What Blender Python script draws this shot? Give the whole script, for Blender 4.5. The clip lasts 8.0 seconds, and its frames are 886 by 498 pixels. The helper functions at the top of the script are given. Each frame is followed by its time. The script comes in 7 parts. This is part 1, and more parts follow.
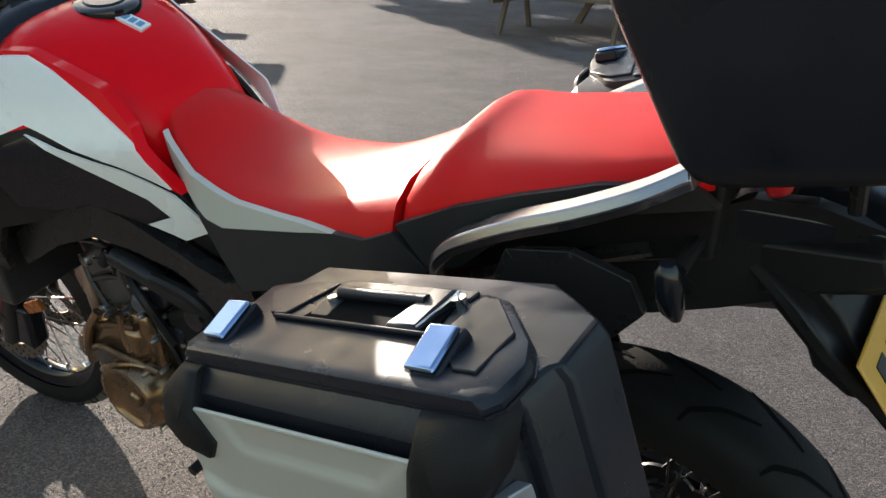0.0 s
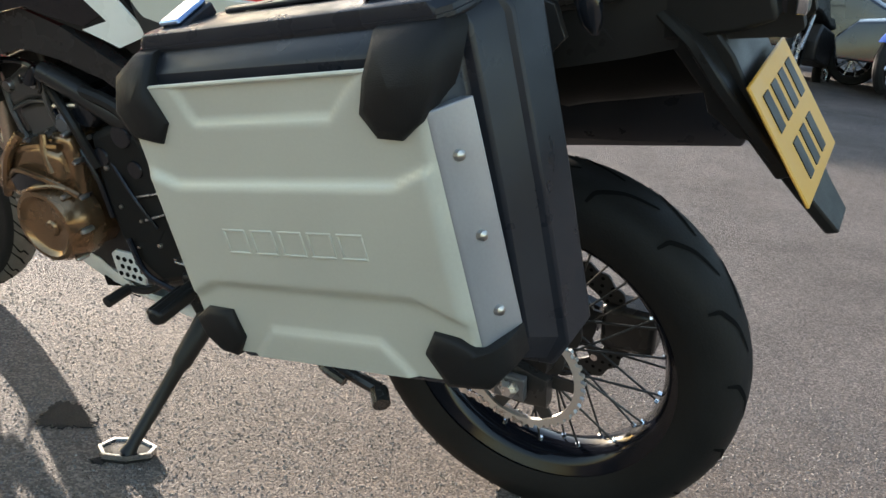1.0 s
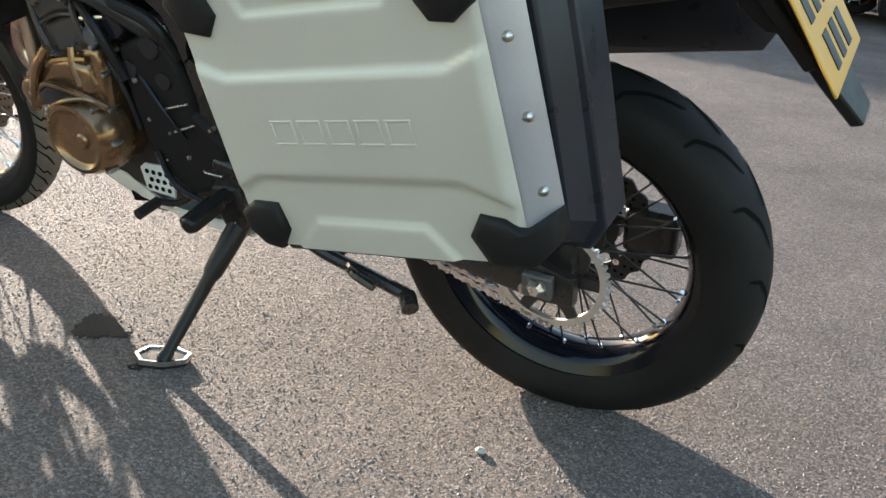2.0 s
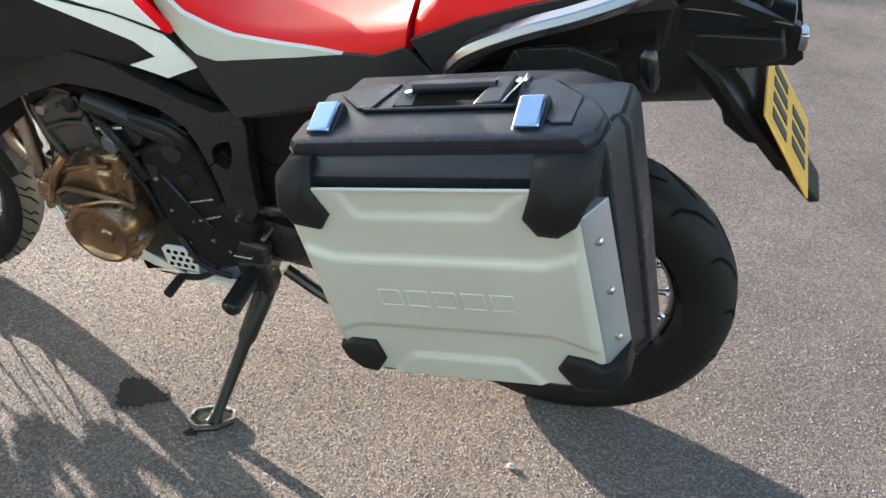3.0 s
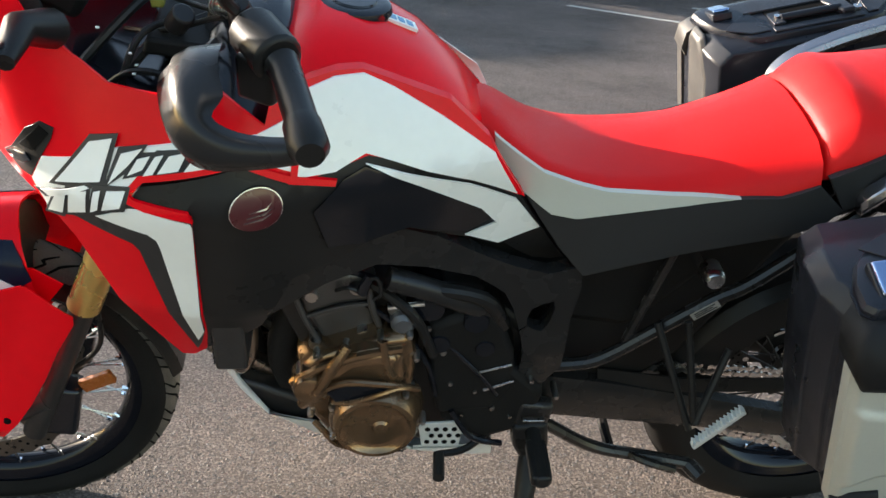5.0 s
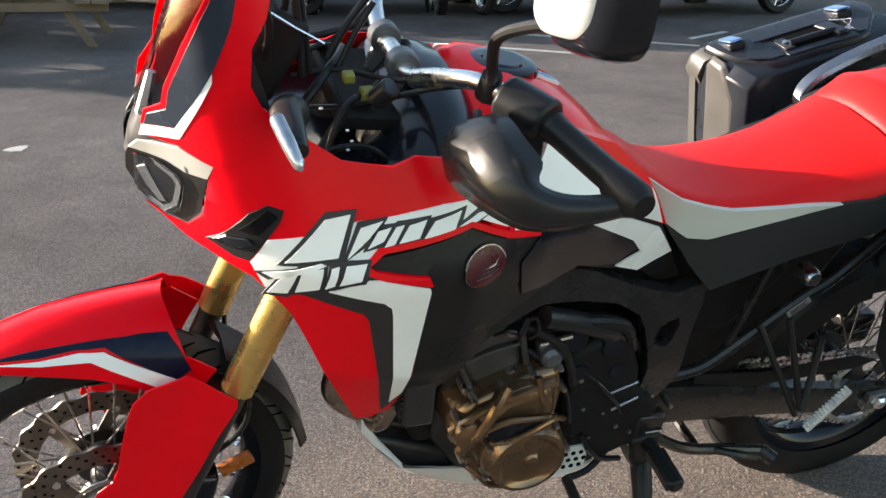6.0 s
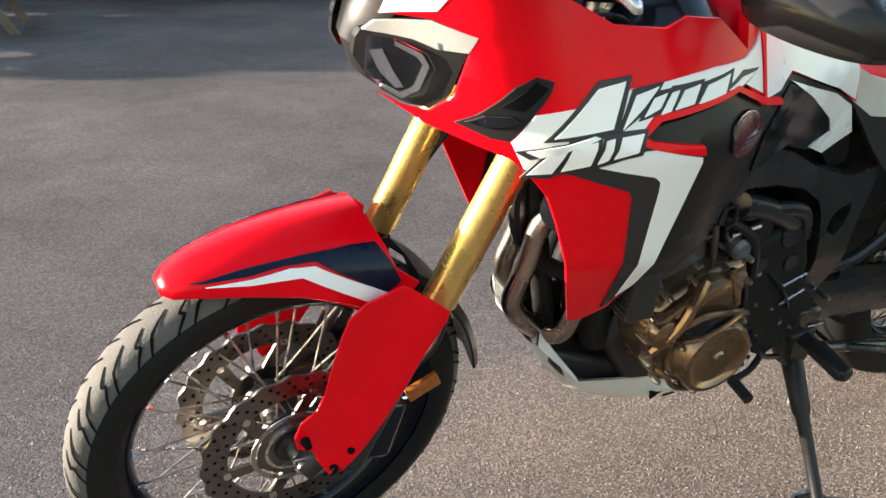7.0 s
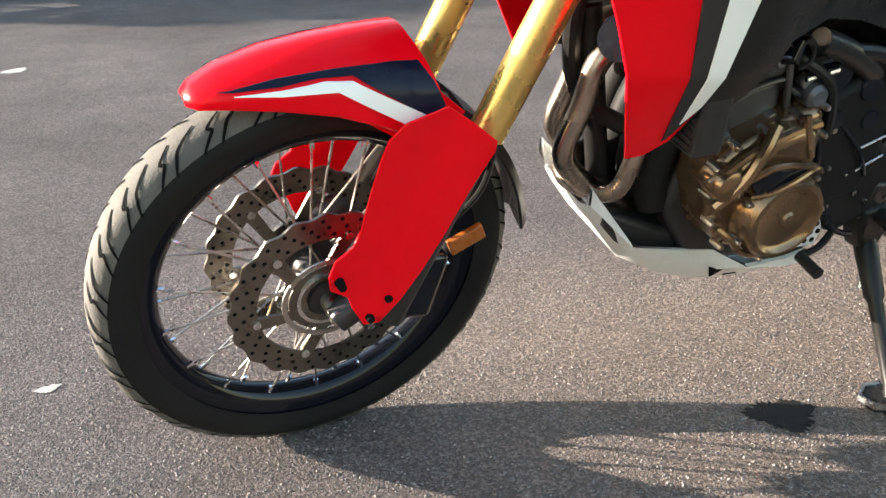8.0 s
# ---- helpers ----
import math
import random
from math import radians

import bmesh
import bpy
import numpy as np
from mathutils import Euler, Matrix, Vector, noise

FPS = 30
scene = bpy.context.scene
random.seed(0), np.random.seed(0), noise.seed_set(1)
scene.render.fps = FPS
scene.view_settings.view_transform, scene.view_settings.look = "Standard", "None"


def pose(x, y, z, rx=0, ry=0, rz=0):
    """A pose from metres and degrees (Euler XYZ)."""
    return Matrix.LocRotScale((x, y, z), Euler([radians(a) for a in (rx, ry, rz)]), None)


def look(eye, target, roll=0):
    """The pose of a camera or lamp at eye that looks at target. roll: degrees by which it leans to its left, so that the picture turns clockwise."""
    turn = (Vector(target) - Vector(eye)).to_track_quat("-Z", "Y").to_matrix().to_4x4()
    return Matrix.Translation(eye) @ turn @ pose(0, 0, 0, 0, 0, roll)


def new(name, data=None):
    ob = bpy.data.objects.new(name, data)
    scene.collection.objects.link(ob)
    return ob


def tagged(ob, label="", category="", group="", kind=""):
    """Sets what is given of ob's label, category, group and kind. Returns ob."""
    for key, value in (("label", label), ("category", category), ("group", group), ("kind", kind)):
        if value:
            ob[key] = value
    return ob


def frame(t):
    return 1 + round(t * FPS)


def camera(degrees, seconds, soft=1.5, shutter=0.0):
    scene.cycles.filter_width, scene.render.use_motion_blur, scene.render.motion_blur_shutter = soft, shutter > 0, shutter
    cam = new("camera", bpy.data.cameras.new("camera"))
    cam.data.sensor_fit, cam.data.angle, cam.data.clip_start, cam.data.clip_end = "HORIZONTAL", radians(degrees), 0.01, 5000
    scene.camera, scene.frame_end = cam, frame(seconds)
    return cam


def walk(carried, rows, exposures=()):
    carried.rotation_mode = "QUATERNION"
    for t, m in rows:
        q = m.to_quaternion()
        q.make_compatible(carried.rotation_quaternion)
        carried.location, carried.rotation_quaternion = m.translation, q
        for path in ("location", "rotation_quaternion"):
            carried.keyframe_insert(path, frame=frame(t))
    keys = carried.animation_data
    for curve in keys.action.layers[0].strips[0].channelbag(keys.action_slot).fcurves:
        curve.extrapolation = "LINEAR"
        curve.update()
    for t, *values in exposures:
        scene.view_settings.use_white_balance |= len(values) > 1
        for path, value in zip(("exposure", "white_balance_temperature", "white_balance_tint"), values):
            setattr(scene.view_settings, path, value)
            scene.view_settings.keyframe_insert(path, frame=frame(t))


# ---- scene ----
cam = camera(51.5, 8.0)
PATH = [
    (0, (0.407, -1.357, 1.222), (-0.6, 0.25, 0.587), 3.4),
    (0.5, (0.374, -1.551, 1.112), (-0.453, 0.18, 0.549), 6.0),
    (1, (0.487, -1.534, 0.888), (-0.336, 0.21, 0.359), 7.5),
    (1.5, (0.52, -1.513, 0.779), (-0.292, 0.222, 0.204), 6.8),
    (1.7, (0.509, -1.527, 0.774), (-0.311, 0.197, 0.178), 7.0),
    (2.8, (0.27, -1.798, 1.185), (-0.256, -0.068, 0.33), 5.9),
    (3, (0.199, -1.798, 1.215), (-0.251, -0.056, 0.341), 4.5),
    (3.5, (-0.013, -1.818, 1.26), (-0.273, -0.02, 0.423), 4.3),
    (4, (-0.343, -1.849, 1.246), (-0.42, -0.022, 0.437), 5.3),
    (4.5, (-0.636, -1.811, 1.235), (-0.573, 0.042, 0.483), 4.6),
    (4.7, (-0.751, -1.759, 1.237), (-0.647, 0.099, 0.504), 4.3),
    (5.8, (-1.376, -1.722, 1.268), (-0.874, 0.099, 0.61), 1.1),
    (6, (-1.481, -1.701, 1.27), (-0.899, 0.105, 0.638), 0.4),
    (6.5, (-1.732, -1.598, 1.223), (-1.031, 0.178, 0.628), -1.8),
    (7, (-1.918, -1.509, 1.12), (-1.151, 0.215, 0.456), -1.8),
    (7.5, (-1.967, -1.446, 0.901), (-1.263, 0.276, 0.168), -2.4),
    (8, (-1.92, -1.48, 0.872), (-1.24, 0.269, 0.18), -1.8),
]
EXPOSURES = [(0.0, 1.62), (0.5, 1.98), (1.0, 2.20), (1.5, 2.27), (3.0, 2.60), (4.5, 2.16), (5.8, 1.95), (6.5, 1.97), (8.0, 2.36)]
walk(cam, [(t, look(eye, target, roll)) for t, eye, target, roll in PATH], EXPOSURES)

# ---- world, sun, exposure ----
SUN_WAY = Vector((-4.0, 2.4, 1.05)).normalized()
world = bpy.data.worlds.new("sky")
scene.world = world
world.use_nodes = True
wn = world.node_tree
sky = wn.nodes.new("ShaderNodeTexSky")
sky.sky_type, sky.sun_disc = "NISHITA", False
sky.sun_elevation = math.asin(SUN_WAY.z)
sky.sun_rotation = math.atan2(SUN_WAY.x, SUN_WAY.y)
sky.altitude, sky.air_density, sky.dust_density = 50, 1.2, 1.4
wn.links.new(sky.outputs["Color"], wn.nodes["Background"].inputs["Color"])
wn.nodes["Background"].inputs["Strength"].default_value = 0.122
sun_data = bpy.data.lights.new("sun", "SUN")
sun_data.energy, sun_data.angle, sun_data.color = 5.0, radians(0.5), (1.0, 0.88, 0.76)
sun = new("sun", sun_data)
sun.matrix_world = look((0, 0, 0), -SUN_WAY)

# ---- materials ----


def rgb(c):
    return (c[0], c[1], c[2], 1.0)


def material(name, colour, rough=0.5, metal=0.0, vary=0.12, scale=9.0, grain=180.0, bump=0.05, coat=0.0,
             rough_vary=0.12, second=None, mix=0.0, spec=0.5):
    """A surface with variation at two scales: blotches and fine grain, in colour, gloss and relief."""
    m = bpy.data.materials.new(name)
    m.use_nodes = True
    nt = m.node_tree
    b = nt.nodes["Principled BSDF"]
    tc = nt.nodes.new("ShaderNodeTexCoord")
    big, fine = nt.nodes.new("ShaderNodeTexNoise"), nt.nodes.new("ShaderNodeTexNoise")
    big.inputs["Scale"].default_value, big.inputs["Detail"].default_value = scale, 6
    fine.inputs["Scale"].default_value, fine.inputs["Detail"].default_value = grain, 3
    for n in (big, fine):
        nt.links.new(tc.outputs["Object"], n.inputs["Vector"])
    add = nt.nodes.new("ShaderNodeMath")
    add.operation = "MULTIPLY_ADD"
    add.inputs[1].default_value = 0.45
    nt.links.new(fine.outputs["Fac"], add.inputs[0])
    nt.links.new(big.outputs["Fac"], add.inputs[2])
    ramp = nt.nodes.new("ShaderNodeMapRange")
    ramp.inputs["From Min"].default_value, ramp.inputs["From Max"].default_value = 0.42, 1.02
    ramp.inputs["To Min"].default_value, ramp.inputs["To Max"].default_value = 0.0, 1.0
    nt.links.new(add.outputs[0], ramp.inputs["Value"])
    col = nt.nodes.new("ShaderNodeMix")
    col.data_type = "RGBA"
    dark = [v * (1 - vary) for v in colour]
    light = [min(1, v * (1 + vary)) for v in colour]
    if second:
        dark = [a + (c - a) * mix for a, c in zip(dark, second)]
    col.inputs["A"].default_value, col.inputs["B"].default_value = rgb(dark), rgb(light)
    nt.links.new(ramp.outputs["Result"], col.inputs["Factor"])
    nt.links.new(col.outputs["Result"], b.inputs["Base Color"])
    rr = nt.nodes.new("ShaderNodeMapRange")
    rr.inputs["From Min"].default_value, rr.inputs["From Max"].default_value = 0.3, 0.75
    rr.inputs["To Min"].default_value = max(0.02, rough - rough_vary)
    rr.inputs["To Max"].default_value = min(1.0, rough + rough_vary)
    nt.links.new(big.outputs["Fac"], rr.inputs["Value"])
    nt.links.new(rr.outputs["Result"], b.inputs["Roughness"])
    b.inputs["Metallic"].default_value = metal
    b.inputs["Coat Weight"].default_value = coat
    b.inputs["Coat Roughness"].default_value = 0.06
    b.inputs["Specular IOR Level"].default_value = spec
    if bump:
        bp = nt.nodes.new("ShaderNodeBump")
        bp.inputs["Strength"].default_value, bp.inputs["Distance"].default_value = bump, 0.004
        nt.links.new(fine.outputs["Fac"], bp.inputs["Height"])
        nt.links.new(bp.outputs["Normal"], b.inputs["Normal"])
    return m


M = {}
M["red"] = material("red_paint", (0.80, 0.002, 0.009), 0.22, 0, 0.05, 3, 40, 0.0, 0.0, 0.06, spec=0.15)
M["white"] = material("white_paint", (0.87, 0.88, 0.83), 0.3, 0, 0.04, 4, 60, 0.0, 0.3, 0.1)
M["black"] = material("black_plastic", (0.015, 0.0143, 0.0138), 0.36, 0, 0.2, 14, 600, 0.06, spec=0.2)
M["gloss"] = material("gloss_black_paint", (0.008, 0.009, 0.012), 0.18, 0, 0.15, 6, 60, 0.0, 0.1, 0.08, spec=0.35)
M["smoked"] = material("smoked_screen_plastic", (0.020, 0.028, 0.042), 0.34, 0, 0.15, 6, 60, 0.0, spec=0.30)
M["navy"] = material("dark_navy_decal", (0.005, 0.008, 0.022), 0.25, 0, 0.1, 6, 60, 0.0, 0.0, spec=0.2)
M["frame"] = material("black_frame_paint", (0.018, 0.017, 0.0165), 0.27, 0.0, 0.15, 20, 200, 0.03, spec=0.38)
M["engine"] = material("dark_engine_paint", (0.034, 0.032, 0.031), 0.40, 0.3, 0.25, 30, 300, 0.12, spec=0.4)
M["bronze"] = material("bronze_cover_paint", (0.225, 0.142, 0.080), 0.23, 0.8, 0.2, 18, 220, 0.05)
M["gold"] = material("gold_anodised_fork", (0.68, 0.47, 0.15), 0.3, 0.75, 0.1, 20, 300, 0.02)
M["alu"] = material("bare_aluminium", (0.62, 0.62, 0.6), 0.38, 0.9, 0.1, 12, 260, 0.04)
M["silver"] = material("silver_metal", (0.66, 0.66, 0.66), 0.28, 1.0, 0.1, 20, 300, 0.02)
M["chrome"] = material("chrome_metal", (0.75, 0.76, 0.78), 0.12, 1.0, 0.05, 30, 300, 0.0, 0, 0.06)
M["steel"] = material("brushed_steel", (0.45, 0.43, 0.40), 0.34, 1.0, 0.18, 40, 500, 0.03)
M["exhaust"] = material("heat_tinted_steel", (0.42, 0.36, 0.29), 0.3, 1.0, 0.25, 12, 200, 0.03, second=(0.25, 0.2, 0.2), mix=0.5)
M["tyre"] = material("black_rubber", (0.013, 0.0125, 0.012), 0.6, 0, 0.25, 10, 260, 0.12, spec=0.12)
M["tread"] = material("dusty_tread_rubber", (0.085, 0.079, 0.068), 0.85, 0, 0.35, 14, 320, 0.3)
M["groove"] = material("groove_rubber", (0.006, 0.006, 0.006), 0.9, 0, 0.1, 10, 200, 0.05, spec=0.05)
M["rim"] = material("black_anodised_rim", (0.006, 0.007, 0.011), 0.10, 0.2, 0.1, 12, 120, 0.0, 0.10, 0.04, spec=0.25)
M["seat_red"] = material("red_seat_vinyl", (0.66, 0.010, 0.010), 0.42, 0, 0.06, 5, 700, 0.18, spec=0.15)
M["seat_grey"] = material("pale_grey_seat_vinyl", (0.56, 0.56, 0.48), 0.55, 0, 0.06, 6, 700, 0.18)
M["seat_black"] = material("black_seat_vinyl", (0.024, 0.0235, 0.023), 0.55, 0, 0.12, 6, 700, 0.2, spec=0.3)
M["pannier"] = material("pale_silver_pannier_skin", (0.49, 0.482, 0.415), 0.42, 0.2, 0.05, 7, 260, 0.05)
M["pannier_side"] = material("grey_pannier_edge", (0.36, 0.36, 0.38), 0.42, 0.5, 0.06, 7, 260, 0.05)
# the blue in this metal colour stands in for reflected sky
M["latch"] = material("polished_metal_sky_tint", (0.30, 0.41, 0.63), 0.14, 0.95, 0.06, 20, 200, 0.0)
M["disc"] = material("brown_brake_steel", (0.175, 0.158, 0.135), 0.34, 0.95, 0.25, 30, 400, 0.05)
M["pale_alu"] = material("pale_worn_aluminium", (0.74, 0.75, 0.72), 0.4, 0.25, 0.12, 20, 260, 0.08)
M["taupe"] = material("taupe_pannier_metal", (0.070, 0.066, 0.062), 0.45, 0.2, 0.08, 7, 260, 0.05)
M["oil"] = material("dried_oil_stain", (0.022, 0.020, 0.019), 0.8, 0, 0.6, 60, 300, 1.0, spec=0.12)
M["line"] = material("worn_line_paint", (0.36, 0.35, 0.33), 0.8, 0, 0.25, 8, 120, 0.3)
M["case"] = material("black_case_plastic", (0.014, 0.0155, 0.021), 0.36, 0, 0.15, 20, 900, 0.12, spec=0.32)
M["guard"] = material("black_corner_rubber", (0.011, 0.0105, 0.0105), 0.55, 0, 0.18, 30, 800, 0.22, spec=0.2)
M["amber"] = material("amber_reflector", (0.30, 0.085, 0.012), 0.3, 0, 0.08, 40, 200, 0.1)
M["lens_red"] = material("red_lens", (0.5, 0.01, 0.012), 0.12, 0, 0.15, 90, 300, 0.2, 0.5)
M["plate"] = material("yellow_plate", (0.66, 0.35, 0.05), 0.42, 0, 0.04, 8, 100, 0.02)
M["ink"] = material("black_ink", (0.02, 0.02, 0.02), 0.5, 0, 0.1, 20, 200, 0.0)
M["emblem"] = material("dark_red_emblem", (0.065, 0.004, 0.008), 0.3, 0, 0.1, 20, 200, 0.0, 0.5)
M["headlamp"] = material("headlamp_reflector", (0.5, 0.5, 0.52), 0.2, 0.9, 0.3, 30, 100, 0.05)
M["dark_grey"] = material("dark_grey_casting", (0.10, 0.10, 0.105), 0.36, 0.3, 0.1, 14, 300, 0.05)
M["casting"] = material("grey_engine_casting", (0.085, 0.080, 0.076), 0.36, 0.5, 0.2, 24, 300, 0.1)
M["gloss_grey"] = material("satin_black_plastic", (0.019, 0.018, 0.018), 0.30, 0, 0.15, 8, 500, 0.04, spec=0.28)
M["rail_grey"] = material("grey_cast_alloy", (0.27, 0.27, 0.29), 0.22, 0.95, 0.1, 14, 300, 0.05)
M["grey"] = material("grey_plastic", (0.36, 0.35, 0.32), 0.4, 0.1, 0.1, 14, 300, 0.05)
M["yellow"] = material("yellow_connector", (0.20, 0.19, 0.03), 0.5, 0, 0.1, 30, 300, 0.05)
M["sticker"] = material("blue_sticker", (0.12, 0.3, 0.5), 0.4, 0, 0.1, 60, 200, 0.0)
M["wood"] = material("weathered_table_wood", (0.14, 0.10, 0.065), 0.75, 0, 0.3, 6, 90, 0.3)
M["blue"] = material("blue_paint", (0.06, 0.12, 0.45), 0.3, 0, 0.08, 6, 60, 0.0, 0.5)
M["car_dark"] = material("dark_car_paint", (0.015, 0.016, 0.02), 0.22, 0, 0.08, 3, 60, 0.0, 0.6)
M["leaf"] = material("green_leaves", (0.06, 0.09, 0.03), 0.6, 0, 0.3, 3, 40, 0.1)
M["bark"] = material("brown_bark", (0.14, 0.10, 0.07), 0.9, 0, 0.3, 6, 60, 0.5)
M["wall"] = material("dark_rendered_wall", (0.11, 0.105, 0.10), 0.85, 0, 0.25, 0.6, 12, 0.3)
M["kerb"] = material("concrete", (0.36, 0.34, 0.31), 0.85, 0, 0.2, 5, 90, 0.4)


def glass(name, colour, rough=0.03, ior=1.45):
    m = bpy.data.materials.new(name)
    m.use_nodes = True
    b = m.node_tree.nodes["Principled BSDF"]
    b.inputs["Base Color"].default_value = rgb(colour)
    b.inputs["Transmission Weight"].default_value = 1.0
    b.inputs["Roughness"].default_value, b.inputs["IOR"].default_value = rough, ior
    return m


M["clear"] = glass("clear_polycarbonate", (0.95, 0.96, 0.97), 0.03, 1.22)
M["smoke"] = glass("tinted_glass", (0.25, 0.3, 0.32))


def asphalt():
    """Worn asphalt: dark binder, pale stone chips, broad stains."""
    m = bpy.data.materials.new("worn_asphalt")
    m.use_nodes = True
    nt = m.node_tree
    b = nt.nodes["Principled BSDF"]
    tc = nt.nodes.new("ShaderNodeTexCoord")

    def noise_tex(scale, detail, rough=0.55):
        n = nt.nodes.new("ShaderNodeTexNoise")
        n.inputs["Scale"].default_value, n.inputs["Detail"].default_value = scale, detail
        n.inputs["Roughness"].default_value = rough
        nt.links.new(tc.outputs["Object"], n.inputs["Vector"])
        return n

    chips = nt.nodes.new("ShaderNodeTexVoronoi")
    chips.inputs["Scale"].default_value = 205
    nt.links.new(tc.outputs["Object"], chips.inputs["Vector"])
    small = nt.nodes.new("ShaderNodeTexVoronoi")
    small.inputs["Scale"].default_value = 420
    nt.links.new(tc.outputs["Object"], small.inputs["Vector"])
    sep = nt.nodes.new("ShaderNodeSeparateColor")
    nt.links.new(chips.outputs["Color"], sep.inputs["Color"])
    broad, mid, sand = noise_tex(0.9, 6), noise_tex(5, 6), noise_tex(700, 2)
    tone = nt.nodes.new("ShaderNodeValToRGB")
    tone.color_ramp.elements[0].position, tone.color_ramp.elements[0].color = 0.0, (0.108, 0.0955, 0.0925, 1)
    tone.color_ramp.elements[1].position, tone.color_ramp.elements[1].color = 1.0, (0.275, 0.243, 0.229, 1)
    e = tone.color_ramp.elements.new(0.55)
    e.color = (0.160, 0.1405, 0.1345, 1)
    nt.links.new(sep.outputs["Red"], tone.inputs["Fac"])
    stain = nt.nodes.new("ShaderNodeMapRange")
    stain.inputs["From Min"].default_value, stain.inputs["From Max"].default_value = 0.3, 0.7
    stain.inputs["To Min"].default_value, stain.inputs["To Max"].default_value = 0.77, 1.36
    mixn = nt.nodes.new("ShaderNodeMath")
    mixn.operation = "MULTIPLY_ADD"
    mixn.inputs[1].default_value = 0.4
    nt.links.new(mid.outputs["Fac"], mixn.inputs[0])
    nt.links.new(broad.outputs["Fac"], mixn.inputs[2])
    sub = nt.nodes.new("ShaderNodeMath")
    sub.operation = "SUBTRACT"
    sub.inputs[1].default_value = 0.2
    nt.links.new(mixn.outputs[0], sub.inputs[0])
    nt.links.new(sub.outputs[0], stain.inputs["Value"])
    mul = nt.nodes.new("ShaderNodeMix")
    mul.data_type, mul.blend_type = "RGBA", "MULTIPLY"
    mul.inputs["Factor"].default_value = 1.0
    nt.links.new(tone.outputs["Color"], mul.inputs["A"])
    nt.links.new(stain.outputs["Result"], mul.inputs["B"])
    # warmer, paler tint round the stand, and a lighter tint ahead of the front wheel, with wandering borders
    where = nt.nodes.new("ShaderNodeSeparateXYZ")
    nt.links.new(tc.outputs["Object"], where.inputs[0])
    wander = noise_tex(1.3, 5)

    def patch(axis, start, end, low, high):
        add = nt.nodes.new("ShaderNodeMath")
        add.operation = "MULTIPLY_ADD"
        add.inputs[1].default_value = 0.9
        nt.links.new(wander.outputs["Fac"], add.inputs[0])
        nt.links.new(where.outputs[axis], add.inputs[2])
        r = nt.nodes.new("ShaderNodeMapRange")
        r.interpolation_type = "SMOOTHSTEP"
        for nm, val in (("From Min", start + 0.45), ("From Max", end + 0.45), ("To Min", low), ("To Max", high)):
            r.inputs[nm].default_value = val
        nt.links.new(add.outputs[0], r.inputs["Value"])
        return r.outputs["Result"]

    def times(a, c):
        m2 = nt.nodes.new("ShaderNodeMath")
        m2.operation = "MULTIPLY"
        nt.links.new(a, m2.inputs[0])
        nt.links.new(c, m2.inputs[1])
        return m2.outputs[0]

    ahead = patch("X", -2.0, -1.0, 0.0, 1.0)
    warm_zone = times(times(times(ahead, patch("X", -0.2, 0.9, 1.0, 0.0)), patch("Y", 0.1, 0.9, 1.0, 0.0)), patch("Y", -1.9, -0.9, 0.0, 1.0))
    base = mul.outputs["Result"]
    # the tint ahead of the front wheel is lightened in place of sunlight
    for fac, first, second in ((ahead, (1.06, 1.055, 1.07, 1), (1.0, 0.995, 1.0, 1)), (warm_zone, (1.0, 1.0, 1.0, 1), (1.46, 1.34, 1.19, 1))):
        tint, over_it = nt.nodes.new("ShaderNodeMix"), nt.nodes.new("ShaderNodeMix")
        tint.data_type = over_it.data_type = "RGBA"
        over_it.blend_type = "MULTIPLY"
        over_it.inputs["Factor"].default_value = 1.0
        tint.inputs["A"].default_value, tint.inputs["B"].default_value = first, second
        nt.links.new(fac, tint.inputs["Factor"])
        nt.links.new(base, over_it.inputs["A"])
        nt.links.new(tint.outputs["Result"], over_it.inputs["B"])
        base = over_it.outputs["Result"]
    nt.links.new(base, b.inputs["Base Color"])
    b.inputs["Roughness"].default_value = 0.82
    b.inputs["Diffuse Roughness"].default_value = 0.6
    b.inputs["Specular IOR Level"].default_value = 0.15
    h1 = nt.nodes.new("ShaderNodeMath")
    h1.operation = "MULTIPLY_ADD"
    h1.inputs[1].default_value = -0.9
    nt.links.new(chips.outputs["Distance"], h1.inputs[0])
    h2 = nt.nodes.new("ShaderNodeMath")
    h2.operation = "MULTIPLY_ADD"
    h2.inputs[1].default_value = -0.5
    nt.links.new(small.outputs["Distance"], h2.inputs[0])
    nt.links.new(sand.outputs["Fac"], h2.inputs[2])
    nt.links.new(h2.outputs[0], h1.inputs[2])
    bp = nt.nodes.new("ShaderNodeBump")
    bp.inputs["Strength"].default_value, bp.inputs["Distance"].default_value = 1.0, 0.012
    nt.links.new(h1.outputs[0], bp.inputs["Height"])
    nt.links.new(bp.outputs["Normal"], b.inputs["Normal"])
    return m


M["asphalt"] = asphalt()


